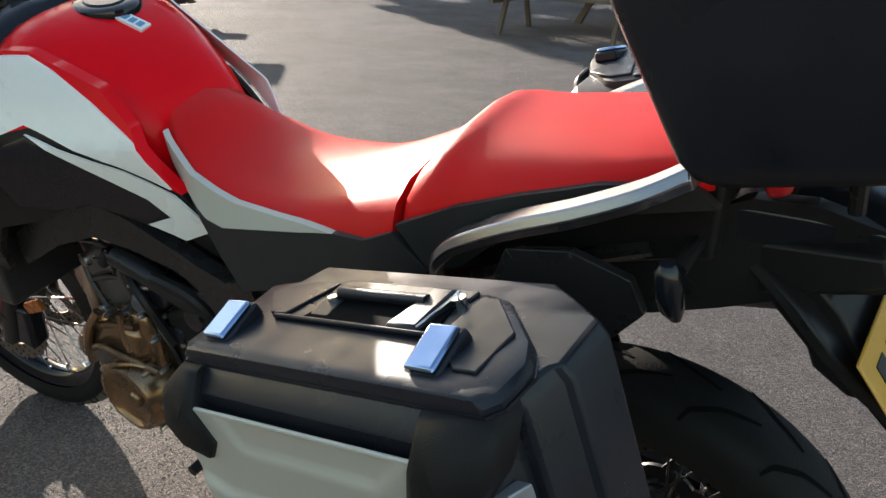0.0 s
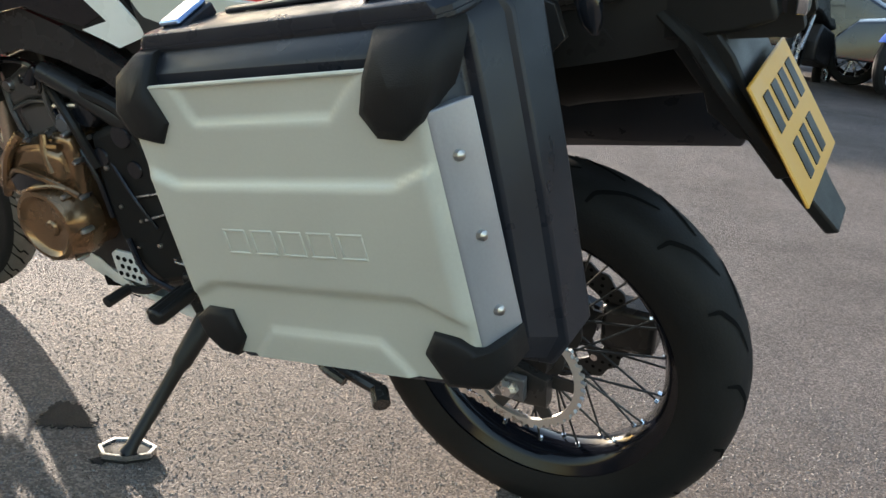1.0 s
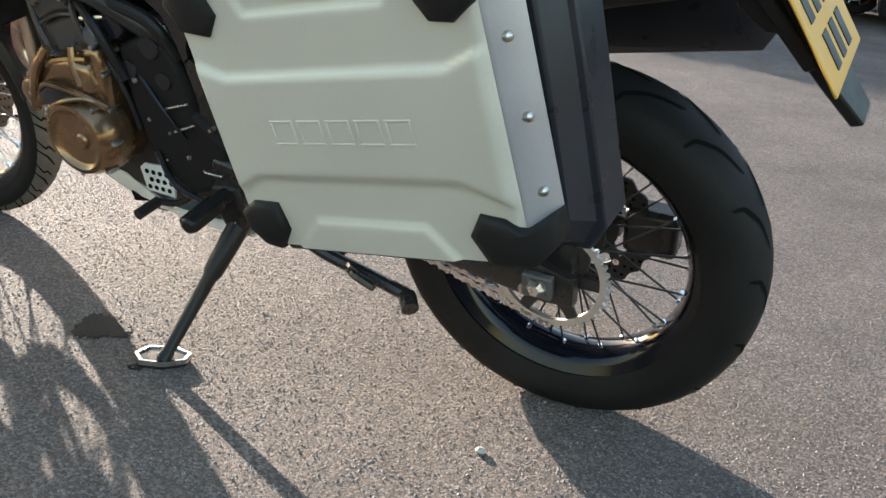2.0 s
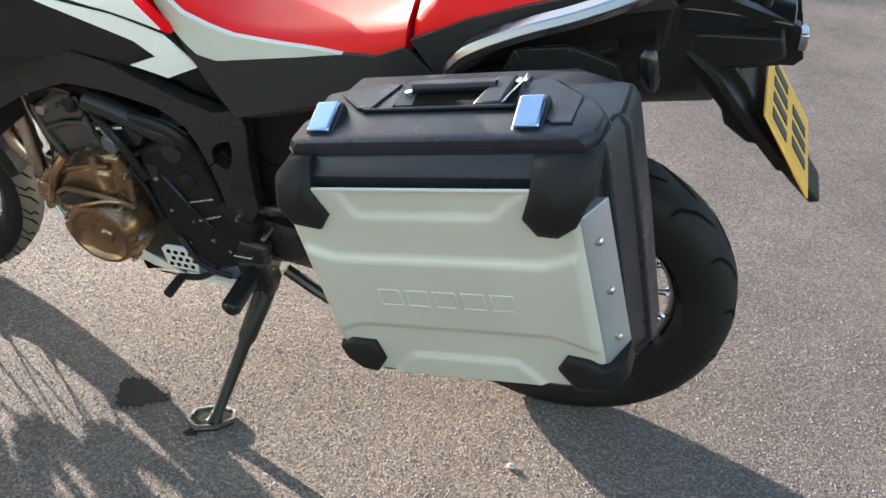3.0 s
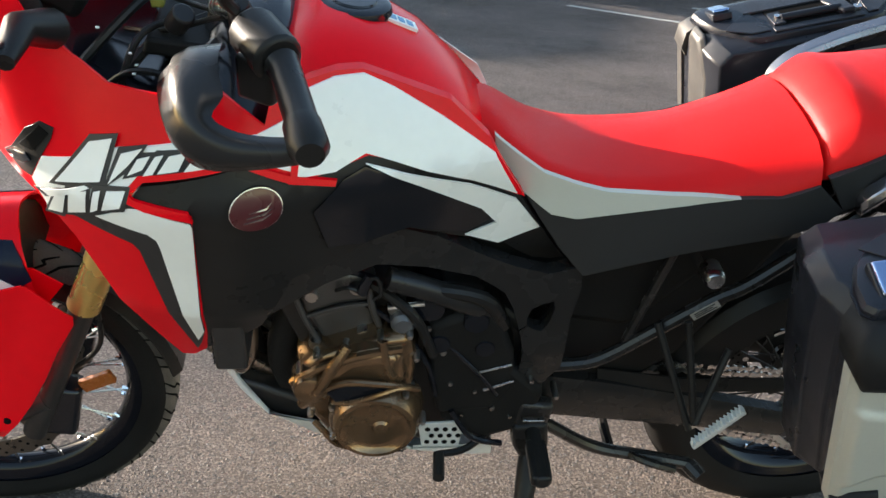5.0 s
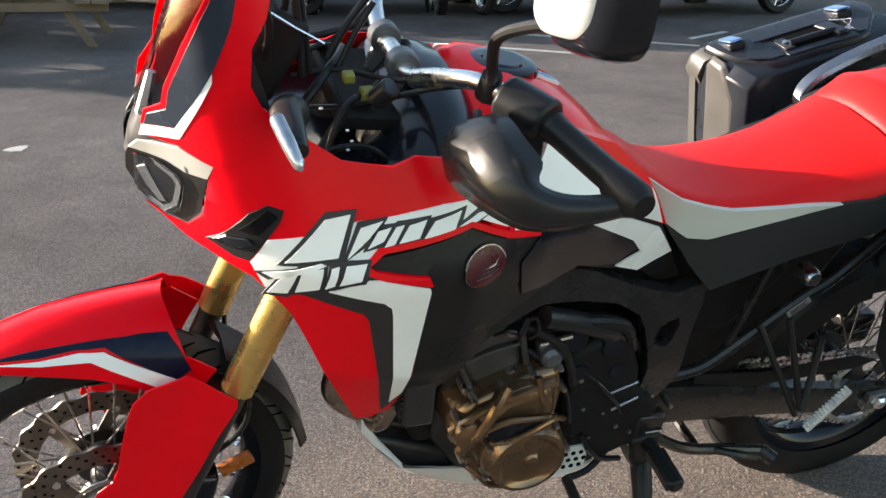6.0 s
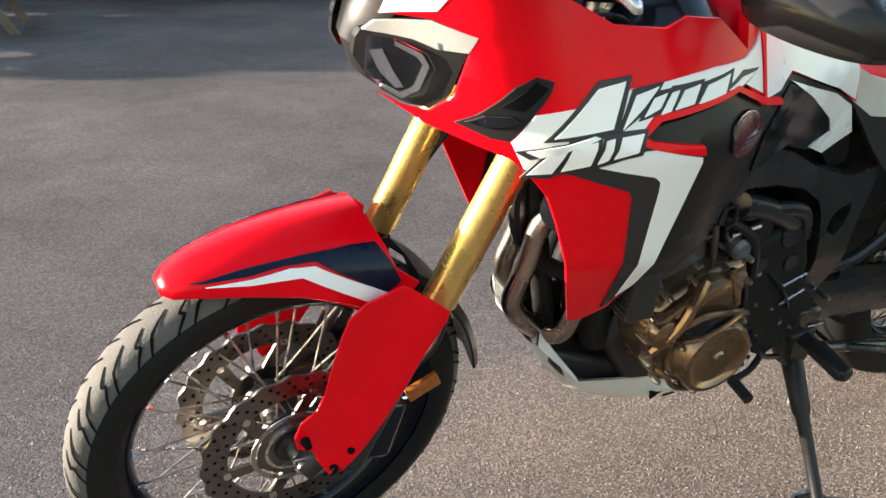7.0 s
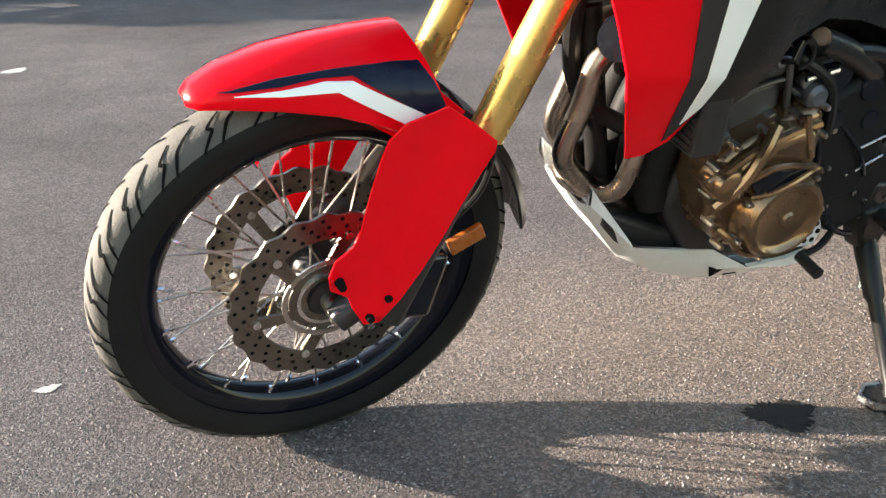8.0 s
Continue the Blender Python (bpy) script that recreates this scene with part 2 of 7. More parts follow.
def chip_material():
    """Stone chips, each with its own grey, tan or dark tone."""
    m = bpy.data.materials.new("stone_chip")
    m.use_nodes = True
    nt = m.node_tree
    geo, tone = nt.nodes.new("ShaderNodeNewGeometry"), nt.nodes.new("ShaderNodeValToRGB")
    cr = tone.color_ramp
    cr.elements[0].position, cr.elements[0].color = 0.0, (0.085, 0.077, 0.074, 1)
    cr.elements[1].position, cr.elements[1].color = 1.0, (0.27, 0.242, 0.222, 1)
    cr.elements.new(0.5).color = (0.145, 0.130, 0.122, 1)
    cr.elements.new(0.8).color = (0.20, 0.180, 0.167, 1)
    nt.links.new(geo.outputs["Random Per Island"], tone.inputs["Fac"])
    nt.links.new(tone.outputs["Color"], nt.nodes["Principled BSDF"].inputs["Base Color"])
    nt.nodes["Principled BSDF"].inputs["Roughness"].default_value = 0.75
    return m

# ---- mesh helpers ----


def part(name, bm, mat, parent=None, label="", angle=35.0, bevel=0.0, segs=2):
    """Links a bmesh as one mesh object under a thing or a part."""
    bmesh.ops.recalc_face_normals(bm, faces=bm.faces)
    me = bpy.data.meshes.new(name)
    bm.to_mesh(me)
    bm.free()
    for p in me.polygons:
        p.use_smooth = True
    me.set_sharp_from_angle(angle=radians(angle))
    me.materials.append(M[mat] if isinstance(mat, str) else mat)
    ob = new(name, me)
    if parent:
        ob.parent = parent
    if label:
        tagged(ob, label)
    if bevel:
        mod = ob.modifiers.new("bevel", "BEVEL")
        mod.width, mod.segments, mod.limit_method, mod.angle_limit = bevel, segs, "ANGLE", radians(40)
    return ob


def thing(name, label, category, matrix=None, group="", kind=""):
    ob = new(name)
    ob.empty_display_size = 0.1
    if matrix:
        ob.matrix_world = matrix
    return tagged(ob, label, category, group, kind)


def loft(rings, closed=True, caps=True, bm=None, loop=False):
    """Skin over rings of equal length. closed: each ring is a loop; loop: last ring joins the first."""
    bm = bm or bmesh.new()
    vs = [[bm.verts.new(p) for p in r] for r in rings]
    n = len(rings[0])
    pairs = list(zip(vs, vs[1:])) + ([(vs[-1], vs[0])] if loop else [])
    for a, b in pairs:
        for i in range(n if closed else n - 1):
            j = (i + 1) % n
            bm.faces.new((a[i], a[j], b[j], b[i]))
    if caps and closed and not loop:
        bm.faces.new(vs[0][::-1])
        bm.faces.new(vs[-1])
    return bm


def sweep(points, r, sides=8, bm=None, caps=True):
    """A round bar through points; r is a number or one radius a point."""
    pts = [Vector(p) for p in points]
    rs = r if isinstance(r, (list, tuple)) else [r] * len(pts)
    rings, ref = [], None
    for i, p in enumerate(pts):
        d = (pts[min(i + 1, len(pts) - 1)] - pts[max(i - 1, 0)]).normalized()
        if ref is None:
            ref = d.orthogonal().normalized()
        ref = (ref - d * ref.dot(d)).normalized()
        side = d.cross(ref)
        rings.append([p + rs[i] * (math.cos(a) * ref + math.sin(a) * side)
                      for a in (2 * math.pi * k / sides for k in range(sides))])
    return loft(rings, True, caps, bm)


def curve(points, steps=6):
    """A smooth line through points."""
    p = [Vector(q) for q in points]
    out = []
    for i in range(len(p) - 1):
        a, b, c, d = p[max(i - 1, 0)], p[i], p[i + 1], p[min(i + 2, len(p) - 1)]
        for k in range(steps):
            t = k / steps
            out.append(0.5 * ((2 * b) + (c - a) * t + (2 * a - 5 * b + 4 * c - d) * t * t + (3 * b - a - 3 * c + d) * t ** 3))
    return out + [p[-1]]


def lathe(profile, sides=48, centre=(0, 0, 0), bm=None, loop=False):
    """Turns a profile of (radius, y) about the y axis."""
    c = Vector(centre)
    rings = []
    for k in range(sides):
        a = 2 * math.pi * k / sides
        rings.append([c + Vector((r * math.cos(a), y, r * math.sin(a))) for r, y in profile])
    return loft(rings, loop, False, bm, True)


def lathe_x(profile, sides=24, m=None, bm=None):
    """Turns a profile of (radius, x) about the x axis, placed by the matrix m."""
    m = m or Matrix()
    rings = []
    for k in range(sides):
        a = 2 * math.pi * k / sides
        rings.append([m @ Vector((x, r * math.cos(a), r * math.sin(a))) for r, x in profile])
    return loft(rings, False, False, bm, True)


def block(lo, hi, m=None, bm=None):
    bm = bm or bmesh.new()
    m = m or Matrix()
    (x0, y0, z0), (x1, y1, z1) = lo, hi
    return loft([[m @ Vector(p) for p in ((x0, y0, z), (x1, y0, z), (x1, y1, z), (x0, y1, z))] for z in (z0, z1)], bm=bm)


def prism(outline, y0, y1, bm=None, inset=0.0):
    """A flat shape in x and z, from y0 to y1; inset narrows it at y1."""
    cx = sum(p[0] for p in outline) / len(outline)
    cz = sum(p[1] for p in outline) / len(outline)
    k = 1 - inset
    return loft([[(x, y0, z) for x, z in outline], [(cx + (x - cx) * k, y1, cz + (z - cz) * k) for x, z in outline]], bm=bm)


def panel(outline, depth, thick=0.004, step=0.02):
    """A curved sheet: an outline in x and z, laid on the surface y = depth(x, z), with real thickness.
    All sheets are cut on the same grid, so that stacked sheets keep their distance."""
    own = bmesh.new()
    own.faces.new([own.verts.new((x, 0, z)) for x, z in outline])
    own.normal_update()
    bmesh.ops.triangulate(own, faces=own.faces[:])
    for axis in (0, 2):
        vals = [p[axis // 2] for p in outline]
        k = math.floor(min(vals) / step) + 1
        while k * step < max(vals) - 1e-5:
            co, no = [0, 0, 0], [0, 0, 0]
            co[axis], no[axis] = k * step, 1
            bmesh.ops.bisect_plane(own, geom=own.verts[:] + own.edges[:] + own.faces[:], plane_co=co, plane_no=no)
            k += 1
    for f in own.faces:
        if f.normal.y > 0:
            f.normal_flip()
    for v in own.verts:
        v.co.y = depth(v.co.x, v.co.z)
    bmesh.ops.triangulate(own, faces=own.faces[:], quad_method="FIXED")
    back = {v: own.verts.new((v.co.x, v.co.y + thick, v.co.z)) for v in own.verts[:]}
    rim = [e for e in own.edges if len(e.link_faces) == 1]
    for f in own.faces[:]:
        own.faces.new([back[v] for v in reversed(f.verts)])
    for e in rim:
        u, w = e.verts
        own.faces.new((u, w, back[w], back[u]))
    return own


def flipped(bm, mid=0.0):
    """Mirrors a bmesh across the plane y = mid."""
    for v in bm.verts:
        v.co.y = 2 * mid - v.co.y
    return bm


def lerp(x, xs, ys):
    return float(np.interp(x, xs, ys))

# ---- ground ----
bm = bmesh.new()
near = [-4, -2, 0, 2, 4]
edges_x = [-300, -40, -12, *near, 12, 40, 300]
edges_y = sorted(edges_x + [1])


def rise(y):
    """The car park climbs gently away from the motorcycle."""
    return 0.042 * max(0.0, min(y, 40.0) - 1.0)


grid = [[bm.verts.new((x, y, rise(y))) for y in edges_y] for x in edges_x]
for i in range(len(edges_x) - 1):
    for j in range(len(edges_y) - 1):
        bm.faces.new((grid[i][j], grid[i + 1][j], grid[i + 1][j + 1], grid[i][j + 1]))
ground = part("ground", bm, "asphalt")
tagged(ground, "worn grey asphalt car park with pale stone chips", "ground", kind="structure")

# ---- motorcycle: x runs backwards, y to its right, z up along its leaning frame ----
LEANING = pose(0, 0, 0, 0, -1.10, 0) @ Matrix.Translation((0, 0.015, 0)) @ pose(0, 0, 0, 16, 0, 0)
MID = -0.02
bike = thing("motorcycle", "red, white and black adventure motorcycle leaning on its side stand", "motorcycle", LEANING)

SKIN_X = [-1.56, -1.5, -1.48, -1.43, -1.394, -1.352, -1.31, -1.217, -1.13, -1.05, -0.9, -0.7, -0.575, -0.4]
SKIN_Y = [0.03, 0.07, 0.095, 0.15, 0.21, 0.25, 0.285, 0.332, 0.352, 0.345, 0.26, 0.195, 0.175, 0.17]


def skin(x, z):
    """How far the left bodywork stands out (negative y)."""
    k = min(1, max(0, (x + 1.41) / 0.16))
    k = k * k * (3 - 2 * k)
    out = sum(lerp(x + d, SKIN_X, SKIN_Y) for d in (-0.040, -0.027, -0.013, 0, 0.013, 0.027, 0.040)) / 7
    return -(out - 0.50 * max(0, z - 1.0) * k - 0.17 * max(0, 0.98 - z) * k - 0.33 * max(0, 0.80 - z) * k)


def over(d):
    return lambda x, z: skin(x, z) - d


# wheels
REAR, FRONT = Vector((0.030, 0.0, 0.346)), Vector((-1.611, -0.010, 0.383))


def wheel(kind, centre, radius, half, rim_r, sprocket):
    """A spoked wheel about y: rim with hub, tyre, spokes, nipples, brake discs."""
    rim_prof = [(rim_r + 0.012, -half * 0.72), (rim_r + 0.012, -half * 0.66), (rim_r - 0.006, -half * 0.58), (rim_r - 0.022, -half * 0.3),
                (rim_r - 0.026, 0), (rim_r - 0.022, half * 0.3), (rim_r - 0.006, half * 0.58), (rim_r + 0.012, half * 0.66),
                (rim_r + 0.012, half * 0.72), (rim_r - 0.002, half * 0.6), (rim_r - 0.010, 0.0), (rim_r - 0.002, -half * 0.6)]
    rim = part(kind, lathe(rim_prof, 72, loop=True), "rim", bike, "black anodised spoked wheel")
    rim.location = centre
    prof = []
    side_r = rim_r + 0.008
    for k in range(25):
        a = math.pi * (k / 24) - math.pi / 2
        s, c = math.sin(a), math.cos(a)
        y = half * math.copysign(abs(s) ** 0.8, s)
        r = side_r + (radius - side_r) * (abs(c) ** 0.62)
        if abs(y) > half * 0.74 and r < side_r + 0.03:
            y *= 0.80 + 0.2 * (r - side_r) / 0.03
        prof.append((r, y))
    part("tyre", lathe(prof, 96), "tyre", rim, "black rubber tyre")
    crown = [(r + 0.0012, y) for r, y in prof if r > radius - (0.027 if kind == "front_wheel" else 0.05)]
    part("tread", lathe(crown, 96), "tread" if kind == "front_wheel" else "tyre", rim, "dusty tread")

    half_prof = prof[12:]
    run = [0.0]
    for (r0, y0), (r1, y1) in zip(half_prof, half_prof[1:]):
        run.append(run[-1] + math.hypot(r1 - r0, y1 - y0))
    edge = lerp(-(radius - 0.030), [-r for r, y in half_prof], run)

    def on_tyre(a, f):
        """A place on the crown: angle, and -1 to 1 along its arc from shoulder to shoulder."""
        s = abs(f) * edge
        r, y = lerp(s, run, [p[0] for p in half_prof]) + 0.0022, lerp(s, run, [p[1] for p in half_prof]) + 0.0020 * abs(f)
        return Vector((r * math.cos(a), math.copysign(y, f), r * math.sin(a)))

    gb = bmesh.new()
    count = 27 if kind == "front_wheel" else 16

    def cut(line, width):
        """A groove along places (angle, across), tapering at its ends."""
        n, prev = 14, None
        ts = [i / (len(line) - 1) for i in range(len(line))]
        for i in range(n + 1):
            t = i / n
            a, f = lerp(t, ts, [p[0] for p in line]), lerp(t, ts, [p[1] for p in line])
            a2, f2 = lerp(min(1, t + 0.05), ts, [p[0] for p in line]), lerp(min(1, t + 0.05), ts, [p[1] for p in line])
            a1, f1 = lerp(max(0, t - 0.05), ts, [p[0] for p in line]), lerp(max(0, t - 0.05), ts, [p[1] for p in line])
            d = Vector(((a2 - a1) * radius, (f2 - f1) * edge))
            d = d.normalized() if d.length > 0 else Vector((1, 0))
            w = width * (0.30 + 0.70 * math.sin(math.pi * (0.12 + 0.76 * t)))
            pair = (gb.verts.new(on_tyre(a - d.y * w / radius, f + d.x * w / edge)), gb.verts.new(on_tyre(a + d.y * w / radius, f - d.x * w / edge)))
            if prev:
                gb.faces.new((prev[0], prev[1], pair[1], pair[0]))
            prev = pair

    for k in range(count):
        p = 2 * math.pi / count
        a0 = p * k
        for sgn, off in ((-1, 0.0), (1, p * 0.5)):
            if kind == "front_wheel":
                cut([(a0 + off - 0.10 * p, sgn * 0.14), (a0 + off + 0.35 * p, sgn * 0.50), (a0 + off + 0.62 * p, sgn * 0.92)], 0.0026)
                cut([(a0 + off + 0.42 * p, sgn * 0.16), (a0 + off + 0.74 * p, sgn * 0.46), (a0 + off + 0.64 * p, sgn * 0.54), (a0 + off + 1.00 * p, sgn * 0.92)], 0.0026)
            else:
                cut([(a0 + off - 0.35 * p, sgn * 0.10), (a0 + off + 0.05 * p, sgn * 0.30), (a0 + off + 0.35 * p, sgn * 0.62), (a0 + off + 0.40 * p, sgn * 0.88)], 0.0042)
    part("groove", gb, "groove", rim, "tread grooves")
    hub = lathe([(0.0, -0.075), (0.03, -0.075), (0.034, -0.05), (0.05, -0.045), (0.05, -0.036), (0.028, -0.03), (0.026, 0.03), (0.05, 0.036),
                 (0.05, 0.045), (0.034, 0.05), (0.03, 0.075), (0.0, 0.075)], 32)
    part("hub", hub, "engine", rim, "black wheel hub")
    one, nip = None, None
    for k in range(36):
        side = -1 if k % 2 else 1
        a = 2 * math.pi * k / 36
        if one is None:
            one = {}
        lean = 0.35 if (k // 2) % 2 else -0.35
        key = (side, lean > 0)
        if key not in one:
            p0 = Vector((0.046 * math.cos(lean), side * 0.040, 0.046 * math.sin(lean)))
            p1 = Vector((rim_r - 0.016, side * 0.012, 0.0))
            # rear spokes take dark paint in place of their backlit shade
            ob = part("spoke", sweep([p0, p1], 0.0021, 6), "steel" if kind == "front_wheel" else "engine", rim)
            one[key] = ob.data
            ob.rotation_euler = (0, a, 0)
            nb = part("nipple", sweep([p1 * 0.935, p1], 0.0042, 6), "chrome", rim)
            one[key, "n"] = nb.data
            nb.rotation_euler = (0, a, 0)
        else:
            for nm, kk in (("spoke", key), ("nipple", (key, "n"))):
                dat = one[key] if nm == "spoke" else one[key, "n"]
                ob = new(nm, dat)
                ob.parent, ob.rotation_euler = rim, (0, a, 0)
    return rim


def brake_disc(parent, r_out, r_in, y, wavy, label):
    """A drilled disc with a wavy rim, on a carrier with arms."""
    b = bmesh.new()
    n = 120
    rings = []
    for k in range(n):
        a = 2 * math.pi * k / n
        ro = r_out + (0.0032 * math.cos(a * 20) if wavy else 0)
        rings.append([(ro * math.cos(a), y - 0.0025, ro * math.sin(a)), (ro * math.cos(a), y + 0.0025, ro * math.sin(a)),
                      (r_in * math.cos(a), y + 0.0025, r_in * math.sin(a)), (r_in * math.cos(a), y - 0.0025, r_in * math.sin(a))])
    loft(rings, True, False, b, True)
    d = part("brake_disc", b, "engine" if r_out < 0.14 else "disc", parent, label)
    hb = bmesh.new()
    for k in range(90):
        a = 2 * math.pi * k / 90
        r = r_in + (r_out - r_in) * (0.2 + 0.3 * (k % 3))
        c = Vector((r * math.cos(a), 0, r * math.sin(a)))
        for s in (-1, 1):
            f = [hb.verts.new((c.x + 0.0036 * math.cos(q), y + s * 0.0031, c.z + 0.0036 * math.sin(q))) for q in (2 * math.pi * i / 8 for i in range(8))]
            hb.faces.new(f)
    part("hole", hb, "groove", parent, "drilled holes")
    mt = "engine" if r_out < 0.14 else "disc"
    for k in range(6):
        a = 2 * math.pi * k / 6 + 0.2
        w = 0.35
        p = [(r_in + 0.006, a - 0.10), (r_in + 0.006, a + 0.10), (0.05, a + w + 0.15), (0.05, a + w - 0.25)]
        part("carrier_arm", prism([(r * math.cos(q), r * math.sin(q)) for r, q in p], y - 0.003, y + 0.003), mt, parent)
        bq = Vector(((r_in + 0.004) * math.cos(a), y, (r_in + 0.004) * math.sin(a)))
        part("rivet", sweep([bq + Vector((0, -0.005, 0)), bq + Vector((0, 0.005, 0))], 0.007, 10), "silver", parent)
    part("disc_carrier", lathe([(0.062, y - 0.0035), (0.062, y + 0.0035), (0.034, y + 0.0035), (0.034, y - 0.0035)], 32, loop=True), mt, parent, "disc carrier")
    return d


rear_wheel = wheel("rear_wheel", REAR, 0.343, 0.076, 0.238, True)
front_wheel = wheel("front_wheel", FRONT, 0.346, 0.047, 0.270, False)
brake_disc(front_wheel, 0.155, 0.112, -0.066, True, "left wavy drilled brake disc")
brake_disc(front_wheel, 0.155, 0.112, 0.066, True, "right wavy drilled brake disc")
for r0, r1, mt in ((0.074, 0.066, "steel"), (0.050, 0.044, "silver")):
    part("sensor_ring", lathe([(r0, -0.0725), (r0, -0.0695), (r1, -0.0695), (r1, -0.0725)], 40, loop=True), mt, front_wheel, "thin metal ring on the disc carrier")
brake_disc(rear_wheel, 0.128, 0.088, 0.085, True, "drilled rear brake disc")
# sprocket
b = bmesh.new()
out = []
for k in range(42):
    for q, r in ((0, 0.102), (0.35, 0.102), (0.5, 0.108), (0.85, 0.108)):
        a = 2 * math.pi * (k + q) / 42
        out.append((r * math.cos(a), r * math.sin(a)))
inn = [(0.091 * math.cos(2 * math.pi * k / 168), 0.091 * math.sin(2 * math.pi * k / 168)) for k in range(168)]
loft([[(x, -0.108, z) for x, z in out], [(x, -0.100, z) for x, z in out], [(x, -0.100, z) for x, z in inn], [(x, -0.108, z) for x, z in inn]], loop=True, bm=b)
part("rear_sprocket", b, "alu", rear_wheel, "toothed silver rear sprocket")
for k in range(6):
    a = 2 * math.pi * k / 6
    part("sprocket_arm", prism([(r * math.cos(q), r * math.sin(q)) for r, q in ((0.090, a - 0.12), (0.090, a + 0.12), (0.05, a + 0.25), (0.05, a - 0.25))], -0.106, -0.101), "engine", rear_wheel)

# chain: two runs of plates
SPK = Vector((-0.555, -0.098, 0.46))


def chain_run(p, q, n):
    d = (q - p) / n
    u = d.normalized()
    w = Vector((-u.z, 0, u.x))
    b = bmesh.new()
    for k in range(n):
        c = p + d * (k + 0.5)
        for yy in (-0.007, 0.005) if k % 2 else (-0.010, 0.008):
            f = [c + u * s * d.length * 0.66 + w * h * 0.0075 + Vector((0, yy, 0)) for s, h in ((-1, -0.7), (-0.7, -1), (0, -0.6), (0.7, -1), (1, -0.7), (1, 0.7), (0.7, 1), (0, 0.6), (-0.7, 1), (-1, 0.7))]
            loft([f, [v + Vector((0, 0.002, 0)) for v in f]], bm=b)
    tagged(part("chain", b, "silver", bike), "steel drive chain", kind="stuff")


chain_run(Vector((REAR.x, -0.098, REAR.z + 0.105)), SPK + Vector((0, 0, 0.04)), 36)
chain_run(Vector((REAR.x, -0.098, REAR.z - 0.105)), SPK + Vector((0, 0, -0.04)), 36)

# swingarm, both sides, with axle ends
for s, nm in ((-1, "left"), (1, "right")):
    sec = []
    for x, z, hz, hy in ((-0.60, 0.452, 0.05, 0.02), (-0.45, 0.43, 0.048, 0.02), (-0.25, 0.395, 0.04, 0.018), (-0.08, 0.362, 0.034, 0.018), (0.03, 0.345, 0.036, 0.014), (0.085, 0.338, 0.026, 0.013)):
        y = s * 0.125
        ring = [(x, y + hy * cy, z + hz * cz) for cy, cz in ((-1, -0.7), (-0.7, -1), (0.7, -1), (1, -0.7), (1, 0.7), (0.7, 1), (-0.7, 1), (-1, 0.7))]
        sec.append(ring)
    part("swingarm", loft(sec), "frame", bike, "black aluminium swingarm, %s side" % nm)
b = bmesh.new()
block((0.000, -0.158, 0.330), (0.054, -0.142, 0.374), bm=b)
part("chain_adjuster", b, "dark_grey", bike, "dark grey chain adjuster plate", bevel=0.003)
b = lathe([(0.0, -0.172), (0.010, -0.172), (0.017, -0.166), (0.019, -0.150)], 6, (0.028, 0, 0.354))
part("axle_nut", b, "silver", bike, "rear axle nut")
part("rear_axle", sweep([(0.005, -0.155, 0.34), (0.005, 0.16, 0.34)], 0.012, 12), "steel", bike)
# chain guard and hugger
part("chain_guard", panel([(-0.46, 0.50), (-0.30, 0.478), (-0.05, 0.478), (0.0, 0.462), (-0.06, 0.448), (-0.30, 0.448), (-0.46, 0.465)], lambda x, z: -0.135 + 0.25 * max(0, z - 0.455), 0.004), "black", bike, "black chain guard")
arc = []
for k in range(15):
    a = radians(104 + k * 5.2)
    arc.append([(REAR.x + 0.362 * math.cos(a) * kk, y, REAR.z + 0.362 * math.sin(a) * kk) for y, kk in ((-0.092, 0.74), (-0.09, 0.93), (-0.07, 0.985), (0, 1.0), (0.07, 0.985), (0.09, 0.93), (0.092, 0.74), (0.088, 0.74), (0.086, 0.92), (0.068, 0.97), (0, 0.985), (-0.068, 0.97), (-0.086, 0.92), (-0.088, 0.74))])
part("rear_hugger", loft(arc), "black", bike, "black inner rear mudguard")
b = bmesh.new()
block((0.10, 0.070, 0.31), (0.20, 0.13, 0.40), pose(0, 0, 0, 0, 0, 0), b)
part("rear_caliper", b, "frame", bike, "rear brake caliper", bevel=0.012)

# frame and subframe
part("main_frame", panel([(-1.06, 0.80), (-0.96, 0.862), (-0.862, 0.886), (-0.788, 0.860), (-0.70, 0.808), (-0.656, 0.790), (-0.60, 0.775), (-0.548, 0.790), (-0.541, 0.747), (-0.550, 0.671), (-0.550, 0.563), (-0.575, 0.515),
                          (-0.634, 0.47), (-0.66, 0.50), (-0.630, 0.530), (-0.623, 0.560), (-0.623, 0.600), (-0.634, 0.650), (-0.622, 0.661), (-0.609, 0.652), (-0.596, 0.649), (-0.585, 0.669), (-0.579, 0.701), (-0.582, 0.716), (-0.601, 0.711), (-0.619, 0.698), (-0.6245, 0.679), (-0.6235, 0.663), (-0.6355, 0.653), (-0.650, 0.700), (-0.668, 0.735), (-0.72, 0.772), (-0.80, 0.80), (-0.88, 0.815), (-0.96, 0.79), (-1.05, 0.74)],
                         lambda x, z: lerp(x, [-1.06, -0.86, -0.7, -0.54], [-0.255, -0.21, -0.185, -0.185]) + 0.02 * max(0, 0.6 - z) / 0.15, 0.03), "frame", bike, "black steel main frame casting", bevel=0.006)
